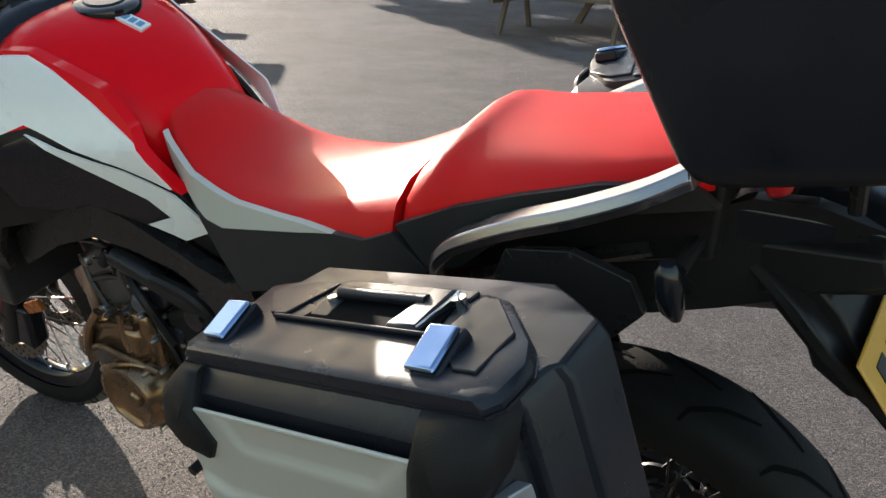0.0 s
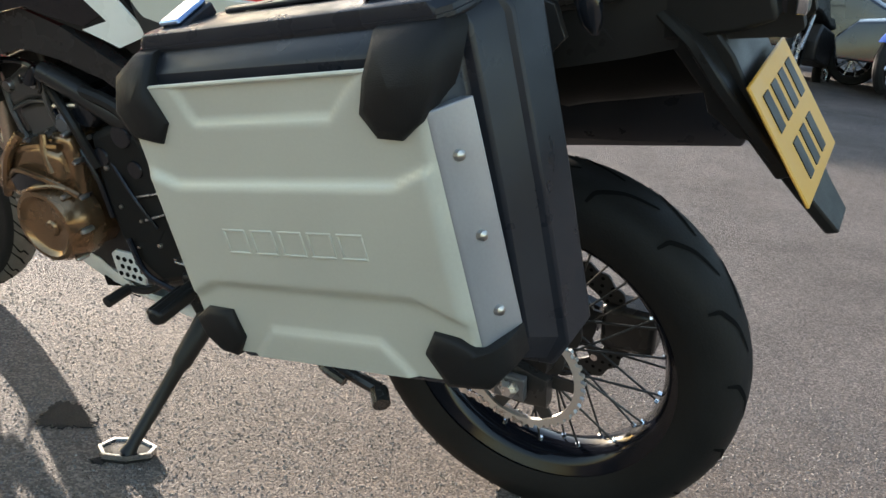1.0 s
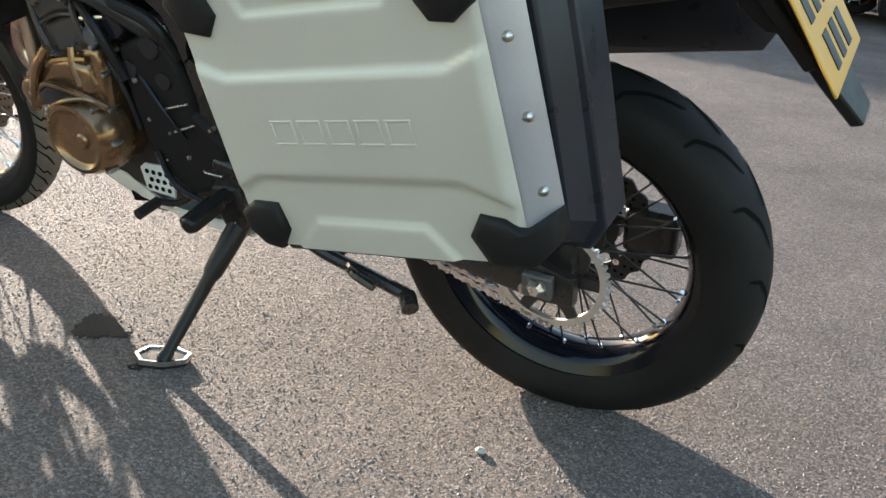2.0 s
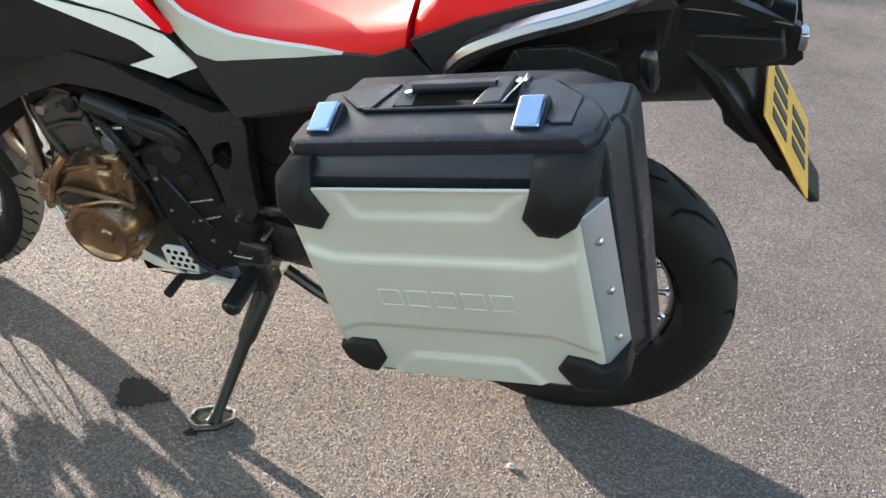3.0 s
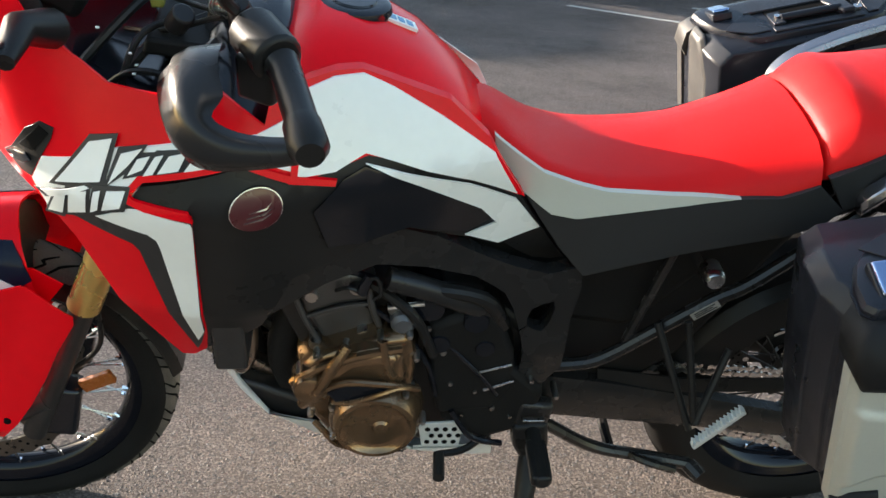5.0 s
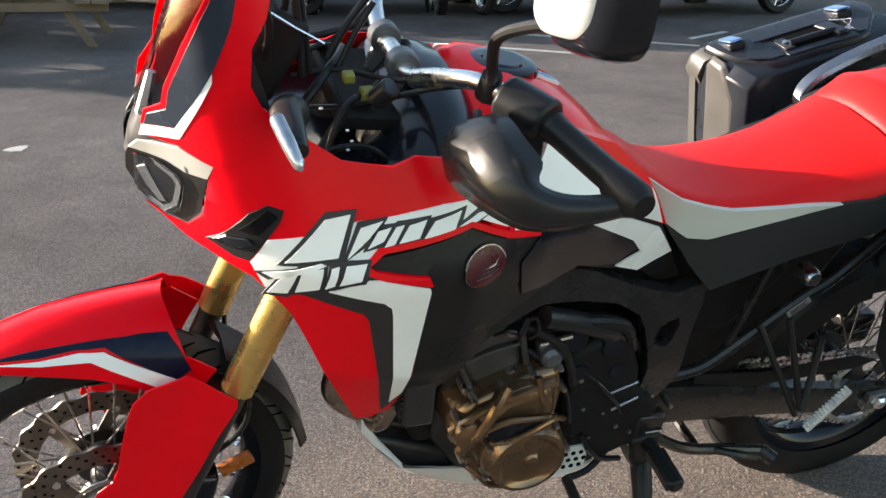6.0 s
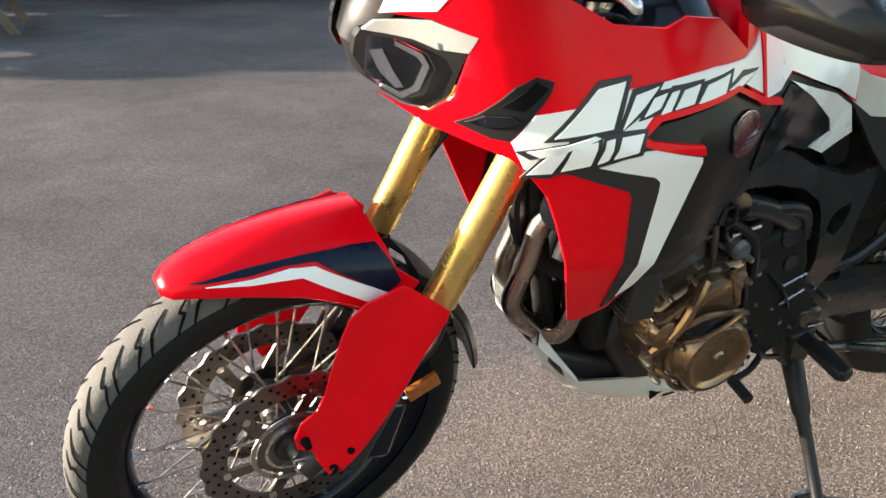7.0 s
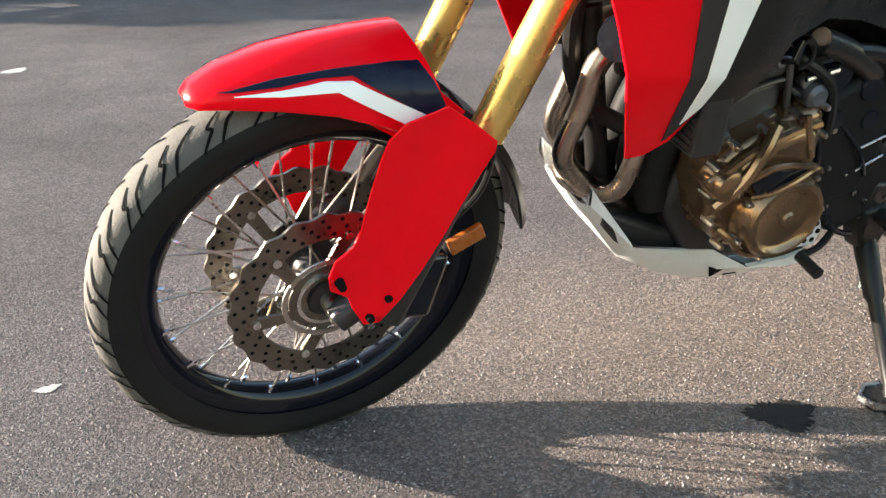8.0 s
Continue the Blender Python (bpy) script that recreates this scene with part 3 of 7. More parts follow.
part("main_frame", flipped(panel([(-1.06, 0.80), (-0.96, 0.862), (-0.862, 0.886), (-0.66, 0.800), (-0.566, 0.806), (-0.548, 0.60), (-0.575, 0.515), (-0.634, 0.47), (-0.66, 0.7), (-0.80, 0.80), (-1.05, 0.74)],
                         lambda x, z: -0.185, 0.03)), "frame", bike, "black steel main frame casting")
for s in (-1, 1):
    y = s * 0.16
    part("subframe_rail", sweep(curve([(-0.56, y, 0.765), (-0.467, y, 0.790), (-0.39, y, 0.815), (-0.284, y, 0.838), (-0.20, y, 0.868), (-0.06, y, 0.93), (0.10, y * 0.9, 0.985)]), 0.0115, 10), "frame", bike, "black tubular upper subframe rail")
    part("subframe_rail", sweep(curve([(-0.56, y, 0.545), (-0.498, y * 1.02, 0.555), (-0.455, y * 1.03, 0.580), (-0.391, y * 1.04, 0.634), (-0.301, y * 1.05, 0.708), (-0.236, y * 1.05, 0.752), (-0.08, y, 0.90)], 4), 0.0125, 10), "frame", bike, "black tubular lower subframe rail")
    part("subframe_strut", sweep([(-0.386, y, 0.818), (-0.438, y, 0.597)], 0.0085, 8), "frame", bike)
    for a, c in (((-0.352, 0.205, 0.690), (-0.328, 0.285, 0.525)), ((-0.394, 0.180, 0.665), (-0.334, 0.285, 0.510)), ((-0.276, 0.225, 0.645), (-0.328, 0.288, 0.528))):
        part("peg_bracket", sweep([(a[0], s * a[1], a[2]), (c[0], s * c[1], c[2])], 0.0068, 8), "black", bike, "pillion footrest bracket")
mm = Matrix.Translation((-0.306, -0.322, 0.557)) @ pose(0, 0, 0, 0, -52, 0)
part("pillion_peg", block((-0.056, -0.008, -0.006), (0.056, 0.008, 0.002), mm), "pale_alu", bike, "bare aluminium folded pillion footrest", bevel=0.002)
for k in range(14):
    x = -0.048 + k * 0.0078
    part("peg_tooth", prism([(x - 0.0030, 0.001), (x + 0.0030, 0.001), (x + 0.0008, 0.0075), (x - 0.0008, 0.0075)], -0.0075, 0.0075), "pale_alu", bike).matrix_basis = mm
mm = Matrix.Translation((-0.318, -0.1835, 0.697)) @ pose(0, 0, 0, 0, -39, 0)
part("warning_label", block((-0.026, -0.0012, -0.008), (0.026, 0.0, 0.008), mm), "grey", bike, "small pale warning label on the subframe rail")
for k in range(3):
    part("label_bar", block((-0.020, -0.002, -0.0050 + 0.0042 * k), (0.020 - 0.006 * (k % 2), -0.0012, -0.0030 + 0.0042 * k), mm), "ink", bike)
part("subframe_bolt", lathe([(0.0, -0.205), (0.014, -0.205), (0.018, -0.198), (0.018, -0.165)], 20, (-0.325, 0, 0.776)), "silver", bike, "silver subframe bolt")

# engine
b = bmesh.new()
prism([(-1.03, 0.46), (-0.98, 0.66), (-0.86, 0.72), (-0.70, 0.70), (-0.60, 0.60), (-0.56, 0.47), (-0.60, 0.36), (-0.75, 0.31), (-0.95, 0.33)], -0.135, 0.16, b)
part("crankcase", b, "engine", bike, "black engine crankcase", bevel=0.015)
b = bmesh.new()
mm = Matrix.Translation((-0.955, 0, 0.655)) @ pose(0, 0, 0, 0, -22, 0)
block((-0.075, -0.15, -0.10), (0.075, 0.15, 0.075), mm, b)
part("cylinder_block", b, "engine", bike, "dark grey cylinder block", bevel=0.005)
part("cylinder_head", block((-0.068, -0.14, 0.075), (0.068, 0.14, 0.125), mm), "engine", bike, "dark grey cylinder head", bevel=0.008)
part("cylinder_flank", prism([(-0.998, 0.670), (-0.966, 0.600), (-0.888, 0.616), (-0.876, 0.650), (-0.882, 0.704), (-0.938, 0.696)], -0.14, -0.170, None, 0.07), "casting", bike, "dark grey flank of the cylinder block", bevel=0.010, segs=3)
part("head_flank", prism([(-1.014, 0.722), (-1.000, 0.672), (-0.940, 0.698), (-0.884, 0.706), (-0.878, 0.756), (-0.912, 0.768), (-0.950, 0.764)], -0.14, -0.177, None, 0.09), "casting", bike, "dark grey flank of the cylinder head", bevel=0.010, segs=3)
for pts, r in (([(-1.016, -0.168, 0.722), (-0.996, -0.176, 0.664), (-0.968, -0.174, 0.602)], 0.0055), ([(-0.996, -0.174, 0.672), (-0.940, -0.180, 0.698), (-0.888, -0.178, 0.705)], 0.004), ([(-0.893, -0.176, 0.750), (-0.886, -0.182, 0.700), (-0.870, -0.176, 0.645)], 0.006), ([(-0.935, -0.176, 0.625), (-0.895, -0.178, 0.634)], 0.004)):
    part("casting_rib", sweep(curve(pts, 4), r, 8), "casting", bike)
part("spark_plug_cap", sweep([(-0.918, -0.17, 0.738), (-0.902, -0.195, 0.748), (-0.890, -0.190, 0.772)], [0.010, 0.012, 0.008], 10), "gloss", bike, "black plug cap")
part("sensor_housing", lathe([(0.0, -0.205), (0.014, -0.205), (0.021, -0.198), (0.023, -0.17)], 18, (-0.834, 0, 0.676)), "dark_grey", bike, "small grey sensor housing")
for pts in ([(-0.905, -0.19, 0.760), (-0.880, -0.200, 0.775), (-0.872, -0.200, 0.745), (-0.884, -0.195, 0.728)], [(-0.945, -0.182, 0.735), (-0.925, -0.196, 0.752), (-0.900, -0.198, 0.744)]):
    part("wiring", sweep(curve(pts), 0.0035, 8), "gloss_grey", bike)
part("frame_spar", sweep(curve([(-0.862, -0.195, 0.772), (-0.80, -0.190, 0.748), (-0.735, -0.180, 0.712), (-0.69, -0.165, 0.682)]), [0.020] * 19, 12), "gloss_grey", bike, "smooth black inner spar")
for x, z, r in ((-0.985, 0.722, 0.013), (-0.912, 0.738, 0.012), (-0.900, 0.640, 0.012), (-0.982, 0.615, 0.011), (-0.845, 0.695, 0.016)):
    part("engine_bolt", lathe([(0.0, -0.186), (r * 0.8, -0.186), (r, -0.180), (r, -0.14)], 12, (x, 0, z)), "steel", bike)
for pts, r in (([(-1.03, -0.16, 0.74), (-0.99, -0.185, 0.77), (-0.93, -0.18, 0.775), (-0.88, -0.17, 0.75)], 0.006), ([(-0.90, -0.17, 0.70), (-0.84, -0.19, 0.66), (-0.79, -0.19, 0.58), (-0.77, -0.19, 0.50)], 0.005),
               ([(-0.76, -0.18, 0.62), (-0.70, -0.195, 0.56), (-0.66, -0.19, 0.50)], 0.004), ([(-0.74, -0.19, 0.46), (-0.70, -0.20, 0.40), (-0.64, -0.19, 0.37)], 0.006)):
    part("wiring", sweep(curve(pts), r, 8), "gloss", bike, "black wiring sleeve")
gold = [(-1.018, 0.585), (-0.985, 0.622), (-0.93, 0.643), (-0.868, 0.666), (-0.815, 0.676), (-0.800, 0.62), (-0.806, 0.54), (-0.808, 0.45), (-0.84, 0.41), (-0.90, 0.392), (-0.965, 0.412), (-1.0, 0.47), (-1.022, 0.535)]
part("clutch_cover", prism(gold, -0.12, -0.215, None, 0.10), "bronze", bike, "bronze engine side cover", bevel=0.016, segs=3)
part("cover_bulge", prism([(-1.006, 0.530), (-0.985, 0.590), (-0.935, 0.640), (-0.868, 0.656), (-0.826, 0.640), (-0.812, 0.575), (-0.840, 0.535), (-0.930, 0.520)], -0.19, -0.236, None, 0.22), "bronze", bike, "raised upper part of the bronze cover", bevel=0.016, segs=3)
part("clutch_disc", lathe([(0.0, -0.249), (0.048, -0.249), (0.055, -0.252), (0.062, -0.260), (0.070, -0.259), (0.078, -0.244), (0.084, -0.215), (0.086, -0.19)], 48, (-0.878, 0, 0.487)), "bronze", bike, "round bronze generator cover")
part("inspection_cap", lathe([(0.0, -0.254), (0.012, -0.254), (0.016, -0.250), (0.016, -0.245)], 20, (-0.868, 0, 0.482)), "bronze", bike, "small bronze cap")
part("clutch_boss", lathe([(0.0, -0.242), (0.018, -0.242), (0.028, -0.236), (0.034, -0.222), (0.036, -0.19)], 28, (-0.988, 0, 0.556)), "bronze", bike, "small round bronze boss")
part("cover_window", panel([(-0.960, 0.562), (-0.926, 0.584), (-0.876, 0.580), (-0.846, 0.567), (-0.881, 0.560), (-0.916, 0.544), (-0.944, 0.540)], lambda x, z: -0.244 - 0.006 * math.sin((x + 0.96) * 26), 0.02, 0.01), "gloss", bike, "dark lens-shaped sheet on the bronze cover")
for pts, r in (([(-1.004, -0.226, 0.518), (-0.974, -0.240, 0.566), (-0.951, -0.240, 0.615), (-0.926, -0.226, 0.652)], 0.010), ([(-1.020, -0.216, 0.560), (-0.99, -0.226, 0.590), (-0.958, -0.228, 0.612), (-0.89, -0.226, 0.634), (-0.835, -0.220, 0.640)], 0.008),
               ([(-0.952, -0.240, 0.536), (-0.922, -0.252, 0.546), (-0.885, -0.256, 0.564), (-0.845, -0.246, 0.572), (-0.822, -0.236, 0.566)], 0.005), ([(-0.962, -0.240, 0.568), (-0.926, -0.248, 0.590), (-0.876, -0.248, 0.586), (-0.838, -0.240, 0.574), (-0.806, -0.226, 0.552)], 0.006),
               ([(-0.985, -0.222, 0.470), (-0.965, -0.236, 0.455), (-0.945, -0.240, 0.430), (-0.91, -0.236, 0.412)], 0.006), ([(-0.868, -0.222, 0.660), (-0.862, -0.232, 0.625), (-0.850, -0.236, 0.592)], 0.007)):
    part("cover_rib", sweep(curve(pts, 4), r, 8), "bronze", bike, "raised rib on the bronze cover")
for x, z in gold:
    cx, cz = -0.905 + (x + 0.905) * 0.91, 0.53 + (z - 0.53) * 0.91
    part("cover_bolt", lathe([(0.0, -0.219), (0.0045, -0.218), (0.0062, -0.212), (0.0062, -0.19)], 8, (cx, 0, cz)), "steel", bike)
for k in range(7):
    a = 2 * math.pi * k / 7
    part("cover_bolt", lathe([(0.0, -0.248), (0.004, -0.247), (0.006, -0.240), (0.006, -0.22)], 8, (-0.878 + 0.083 * math.cos(a), 0, 0.487 + 0.083 * math.sin(a))), "steel", bike)
part("sprocket_cover", prism([(-0.76, 0.56), (-0.64, 0.58), (-0.56, 0.50), (-0.58, 0.40), (-0.68, 0.36), (-0.77, 0.42)], -0.10, -0.185, None, 0.12), "tyre", bike, "black front sprocket cover", bevel=0.012)
for x, z, r in ((-0.79, 0.70, 0.03), (-0.71, 0.67, 0.026), (-0.77, 0.62, 0.022), (-0.69, 0.61, 0.02)):
    part("starter_motor", lathe([(0.0, -0.19), (r * 0.8, -0.19), (r, -0.18), (r, -0.09)], 20, (x, 0, z)), "gloss", bike, "black cylindrical housing behind the engine")
# plate added to darken the area between the bronze cover and the frame
part("dark_area_cover", prism([(-0.800, 0.668), (-0.730, 0.700), (-0.665, 0.690), (-0.630, 0.600), (-0.618, 0.500), (-0.66, 0.44), (-0.77, 0.43), (-0.795, 0.54)], -0.10, -0.186, None, 0.10), "tyre", bike, "black cover added to keep the area behind the engine dark", bevel=0.012)
part("hose", sweep(curve([(-0.86, -0.16, 0.72), (-0.79, -0.19, 0.745), (-0.70, -0.185, 0.72), (-0.66, -0.17, 0.65)]), 0.013, 10), "black", bike, "black rubber hose")
part("hose", sweep(curve([(-0.90, -0.17, 0.75), (-0.82, -0.20, 0.70), (-0.78, -0.19, 0.60)]), 0.009, 8), "black", bike, "black rubber hose")
# bolts and rods added to stand in for glints among the dark engine parts
for x, z, r in ((-0.835, 0.668, 0.006), (-0.79, 0.655, 0.005), (-0.762, 0.60, 0.006), (-0.745, 0.525, 0.005), (-0.70, 0.505, 0.004), (-0.665, 0.462, 0.006), (-0.72, 0.445, 0.005), (-0.63, 0.44, 0.005), (-0.585, 0.405, 0.006), (-0.60, 0.53, 0.005), (-0.55, 0.49, 0.006)):
    part("glint_bolt", lathe([(0.0, -0.191), (r * 0.8, -0.190), (r, -0.186), (r, -0.15)], 8, (x, 0, z)), "steel", bike)
for p, q, r in (((-0.700, 0.555), (-0.640, 0.575), 0.0022), ((-0.685, 0.512), (-0.632, 0.535), 0.0025), ((-0.86, 0.705), (-0.80, 0.715), 0.005)):
    part("linkage_rod", sweep([(p[0], -0.190, p[1]), (q[0], -0.190, q[1])], r, 8), "silver", bike)
# air box and battery area behind the frame
part("air_box", prism([(-0.98, 0.78), (-0.85, 0.90), (-0.60, 0.84), (-0.36, 0.83), (-0.30, 0.74), (-0.42, 0.60), (-0.55, 0.62), (-0.70, 0.74), (-0.85, 0.74)], -0.125, 0.125), "tyre", bike, "black air box and inner panels", bevel=0.02)
part("battery_box", prism([(-0.62, 0.80), (-0.30, 0.885), (-0.10, 0.915), (-0.20, 0.74), (-0.25, 0.635), (-0.31, 0.53), (-0.39, 0.45), (-0.57, 0.43)], -0.115, 0.115), "tyre", bike, "black inner box below the saddle", bevel=0.015)
# added ribs that break up the sun's glint on the flat crankcase front
for yy in (-0.10, -0.045, 0.01, 0.065, 0.12):
    part("glint_break_rib", sweep(curve([(-1.03, yy, 0.455), (-1.045, yy, 0.52), (-1.03, yy, 0.60), (-0.995, yy, 0.68)]), 0.030, 14), "tyre", bike, "dark rib added to break the sun glint on the engine front")
part("engine_underside", prism([(-1.13, 0.46), (-1.0, 0.40), (-0.80, 0.36), (-0.80, 0.30), (-0.99, 0.31), (-1.07, 0.36), (-1.12, 0.42)], -0.11, 0.11), "engine", bike, "dark engine underside above the skid plate", bevel=0.01)
part("linkage_cover", prism([(-0.66, 0.56), (-0.50, 0.58), (-0.42, 0.52), (-0.45, 0.36), (-0.60, 0.34)], -0.10, 0.10), "engine", bike, "dark swingarm pivot casting", bevel=0.012)
part("shock_absorber", sweep([(-0.50, 0, 0.72), (-0.46, 0, 0.40)], 0.045, 14), "engine", bike)

# bash plate
sec = []
for x, zb, hw, zt in ((-1.150, 0.448, 0.085, 0.468), (-1.125, 0.412, 0.105, 0.442), (-1.075, 0.345, 0.122, 0.392), (-0.99, 0.295, 0.125, 0.372), (-0.90, 0.256, 0.125, 0.352), (-0.80, 0.238, 0.12, 0.286), (-0.70, 0.228, 0.11, 0.260), (-0.64, 0.228, 0.10, 0.250)):
    sec.append([(x, y, z) for y, z in ((-hw - 0.012, zt), (-hw - 0.01, zb + 0.05), (-hw * 0.75, zb), (hw * 0.75, zb), (hw + 0.01, zb + 0.05), (hw + 0.012, zt), (hw + 0.006, zt), (hw + 0.004, zb + 0.052), (hw * 0.73, zb + 0.006), (-hw * 0.73, zb + 0.006), (-hw - 0.004, zb + 0.052), (-hw - 0.006, zt))])
part("bash_plate", loft(sec), "pale_alu", bike, "bare aluminium bash plate")
b = bmesh.new()
for tri in ([(-0.897, 0.312), (-0.850, 0.292), (-0.892, 0.290)], [(-0.860, 0.288), (-0.818, 0.274), (-0.850, 0.276)]):
    b.faces.new([b.verts.new((x, -0.139 + (0.012 if x > -0.86 else 0), z)) for x, z in tri])
ext = bmesh.ops.extrude_face_region(b, geom=b.faces[:])
for v in ext["geom"]:
    if isinstance(v, bmesh.types.BMVert):
        v.co.y += 0.004
part("bash_slot", b, "groove", bike, "dark slots cut in the bash plate")

# exhaust headers and radiators
for y, dx in ((-0.07, 0.0), (0.03, 0.035)):
    loop = [(-1.05, y, 0.72), (-1.12 + dx, y, 0.745), (-1.165 + dx, y, 0.715), (-1.182 + dx, y, 0.64), (-1.202 + dx, y, 0.575), (-1.190 + dx, y, 0.535), (-1.15 + dx, y, 0.495), (-1.12, y * 0.9, 0.475), (-1.07, y * 0.8, 0.44), (-0.98, y * 0.4, 0.38), (-0.7, 0.03, 0.34)]
    part("exhaust_header", sweep(curve(loop, 4), 0.019, 14), "exhaust", bike, "heat-tinted steel exhaust header")
part("crash_bar", sweep(curve([(-1.11, -0.115, 0.76), (-1.10, -0.12, 0.63), (-1.105, -0.12, 0.54), (-1.125, -0.10, 0.488), (-1.15, 0.0, 0.47), (-1.11, 0.10, 0.485)]), 0.016, 12), "exhaust", bike, "steel lower guard bar")
part("coolant_pipe", sweep([(-1.175, -0.035, 0.80), (-1.135, -0.035, 0.62), (-1.10, -0.035, 0.46)], 0.020, 12), "black", bike, "black coolant pipe before the engine")
part("oil_filter", lathe_x([(0.0, -0.04), (0.032, -0.04), (0.036, -0.03), (0.036, 0.05)], 24, Matrix.Translation((-1.065, 0.03, 0.50))), "gloss", bike, "black oil filter")
part("horn", lathe_x([(0.0, -0.022), (0.030, -0.018), (0.036, 0.0), (0.030, 0.02), (0.012, 0.03)], 24, Matrix.Translation((-1.165, -0.12, 0.775)) @ pose(0, 0, 0, 0, 0, 30)), "gloss", bike, "black disc horn")
for s in (-1, 1):
    b = bmesh.new()
    block((-1.13, min(s * 0.12, s * 0.29), 0.66), (-1.08, max(s * 0.12, s * 0.29), 0.96), bm=b)
    part("radiator", b, "engine", bike, "black radiator", bevel=0.006)
    b = bmesh.new()
    for k in range(28):
        z = 0.665 + k * 0.0103
        block((-1.134, min(s * 0.13, s * 0.28), z), (-1.128, max(s * 0.13, s * 0.28), z + 0.003), bm=b)
    part("radiator_core", b, "engine", bike, "finned radiator core")
part("radiator_hose", sweep(curve([(-1.17, -0.05, 0.93), (-1.20, -0.04, 0.80), (-1.16, -0.03, 0.64), (-1.05, -0.10, 0.58)]), 0.016, 10), "black", bike, "black coolant hose")
part("steering_head", sweep([(-1.255, 0, 0.92), (-1.17, 0, 1.12)], 0.045, 16), "frame", bike)

# front fork
RAKE = Vector((0.457, 0, 1.0)).normalized()
for s in (-1, 1):
    y = s * 0.110 + FRONT.y
    foot = Vector((-1.522, y, 0.345))
    part("fork_tube", sweep([foot + RAKE * 0.34, foot + RAKE * 0.80], 0.0285, 24), "gold", bike, "gold anodised fork tube")
    part("fork_slider", sweep([foot, foot + RAKE * 0.36], 0.022, 16), "engine", bike, "dark lower fork leg")
    part("fork_foot", sweep([Vector((-1.612, y, FRONT.z - 0.012)), Vector((-1.575, y, FRONT.z + 0.012)), foot + RAKE * 0.10], [0.024, 0.026, 0.025], 12), "engine", bike, "black fork foot")
    gu = panel([(-1.522, 0.714), (-1.461, 0.729), (-1.424, 0.703), (-1.388, 0.671), (-1.390, 0.654), (-1.427, 0.593), (-1.458, 0.530), (-1.492, 0.470), (-1.527, 0.419), (-1.558, 0.384), (-1.581, 0.381), (-1.596, 0.410), (-1.604, 0.436), (-1.631, 0.455), (-1.634, 0.479), (-1.623, 0.507), (-1.597, 0.526), (-1.585, 0.553), (-1.573, 0.608), (-1.558, 0.664), (-1.547, 0.692)],
               lambda x, z: -0.168 + min(0.018, 3.0 * ((x - (-1.522 + 0.457 * (z - 0.345))) + 0.020) ** 2), 0.004)
    part("fork_guard", gu if s < 0 else flipped(gu, FRONT.y), "red", bike, "red plastic fork guard", bevel=0.0015)
    for x, z in ((-1.544, 0.426), (-1.572, 0.394), (-1.618, 0.470)):
        b = lathe([(0.0, -0.168), (0.006, -0.167), (0.008, -0.15)], 10, (x, 0, z))
        part("guard_bolt", b if s < 0 else flipped(b, FRONT.y), "groove", bike)
    b = bmesh.new()
    block((-0.034, -0.026, -0.062), (0.034, 0.026, 0.062), Matrix.Translation((-1.468, FRONT.y + s * 0.090, 0.392)) @ pose(0, 0, 0, 0, 14, 0), b)
    block((-0.016, -0.016, -0.030), (0.016, 0.016, 0.045), Matrix.Translation((-1.458, FRONT.y + s * 0.100, 0.470)) @ pose(0, 0, 0, 0, 25, 0), b)
    part("brake_caliper", b, "gloss", bike, "black brake caliper", bevel=0.010)
    b = bmesh.new()
    block((-0.031, -0.006, -0.014), (0.031, 0.006, 0.014), Matrix.Translation((-1.391, s * 0.104 + FRONT.y, 0.463)) @ pose(0, 0, 0, 0, -22, 0), b)
    part("reflector", b, "amber", bike, "amber side reflector", bevel=0.002)
    part("brake_hose", sweep(curve([(-1.43, y * 0.9, 0.49), (-1.37, y * 0.95, 0.56), (-1.355, y, 0.70), (-1.31, y * 0.8, 0.78), (-1.24, y * 0.6, 0.90)]), 0.005, 8), "black", bike, "black brake hose")
part("front_axle", sweep([(-1.612, -0.135, FRONT.z), (-1.612, 0.12, FRONT.z)], 0.013, 14), "steel", bike, "front axle")
part("fork_clamp", loft([[(x, y, z) for x, z in ((-1.285, 0.945), (-1.225, 0.925), (-1.135, 0.95), (-1.145, 0.985), (-1.225, 0.975), (-1.275, 0.985))] for y in (-0.14, 0.13)]), "frame", bike, "lower fork clamp", bevel=0.006)

# front mudguard: two side flanges and a ridge
spine = [(-1.786, 0.734, 0.018, 0.006), (-1.772, 0.746, 0.036, 0.018), (-1.735, 0.763, 0.054, 0.032), (-1.67, 0.779, 0.074, 0.052), (-1.60, 0.788, 0.088, 0.074), (-1.54, 0.792, 0.102, 0.098), (-1.505, 0.793, 0.110, 0.114), (-1.448, 0.792, 0.120, 0.126)]
sec = []
for x, z, hw, drop in spine:
    outer = [(-hw, z - drop), (-hw * 0.94, z - drop * 0.70), (-hw * 0.84, z - drop * 0.44), (-hw * 0.66, z - drop * 0.24), (-hw * 0.42, z - drop * 0.10), (-hw * 0.12, z - drop * 0.012), (0, z)]
    outer = outer + [(-y, zz) for y, zz in outer[-2::-1]]
    inner = [(y * 0.95, zz - 0.005) for y, zz in outer[::-1]]
    cut = 0.028 if x > -1.45 else 0.0
    sec.append([(x - cut * (1 - min(1, abs(y) / hw) ** 2), y + FRONT.y, zz) for y, zz in outer + inner])
part("front_mudguard", loft(sec), "red", bike, "red plastic front mudguard", angle=50)

liner = []
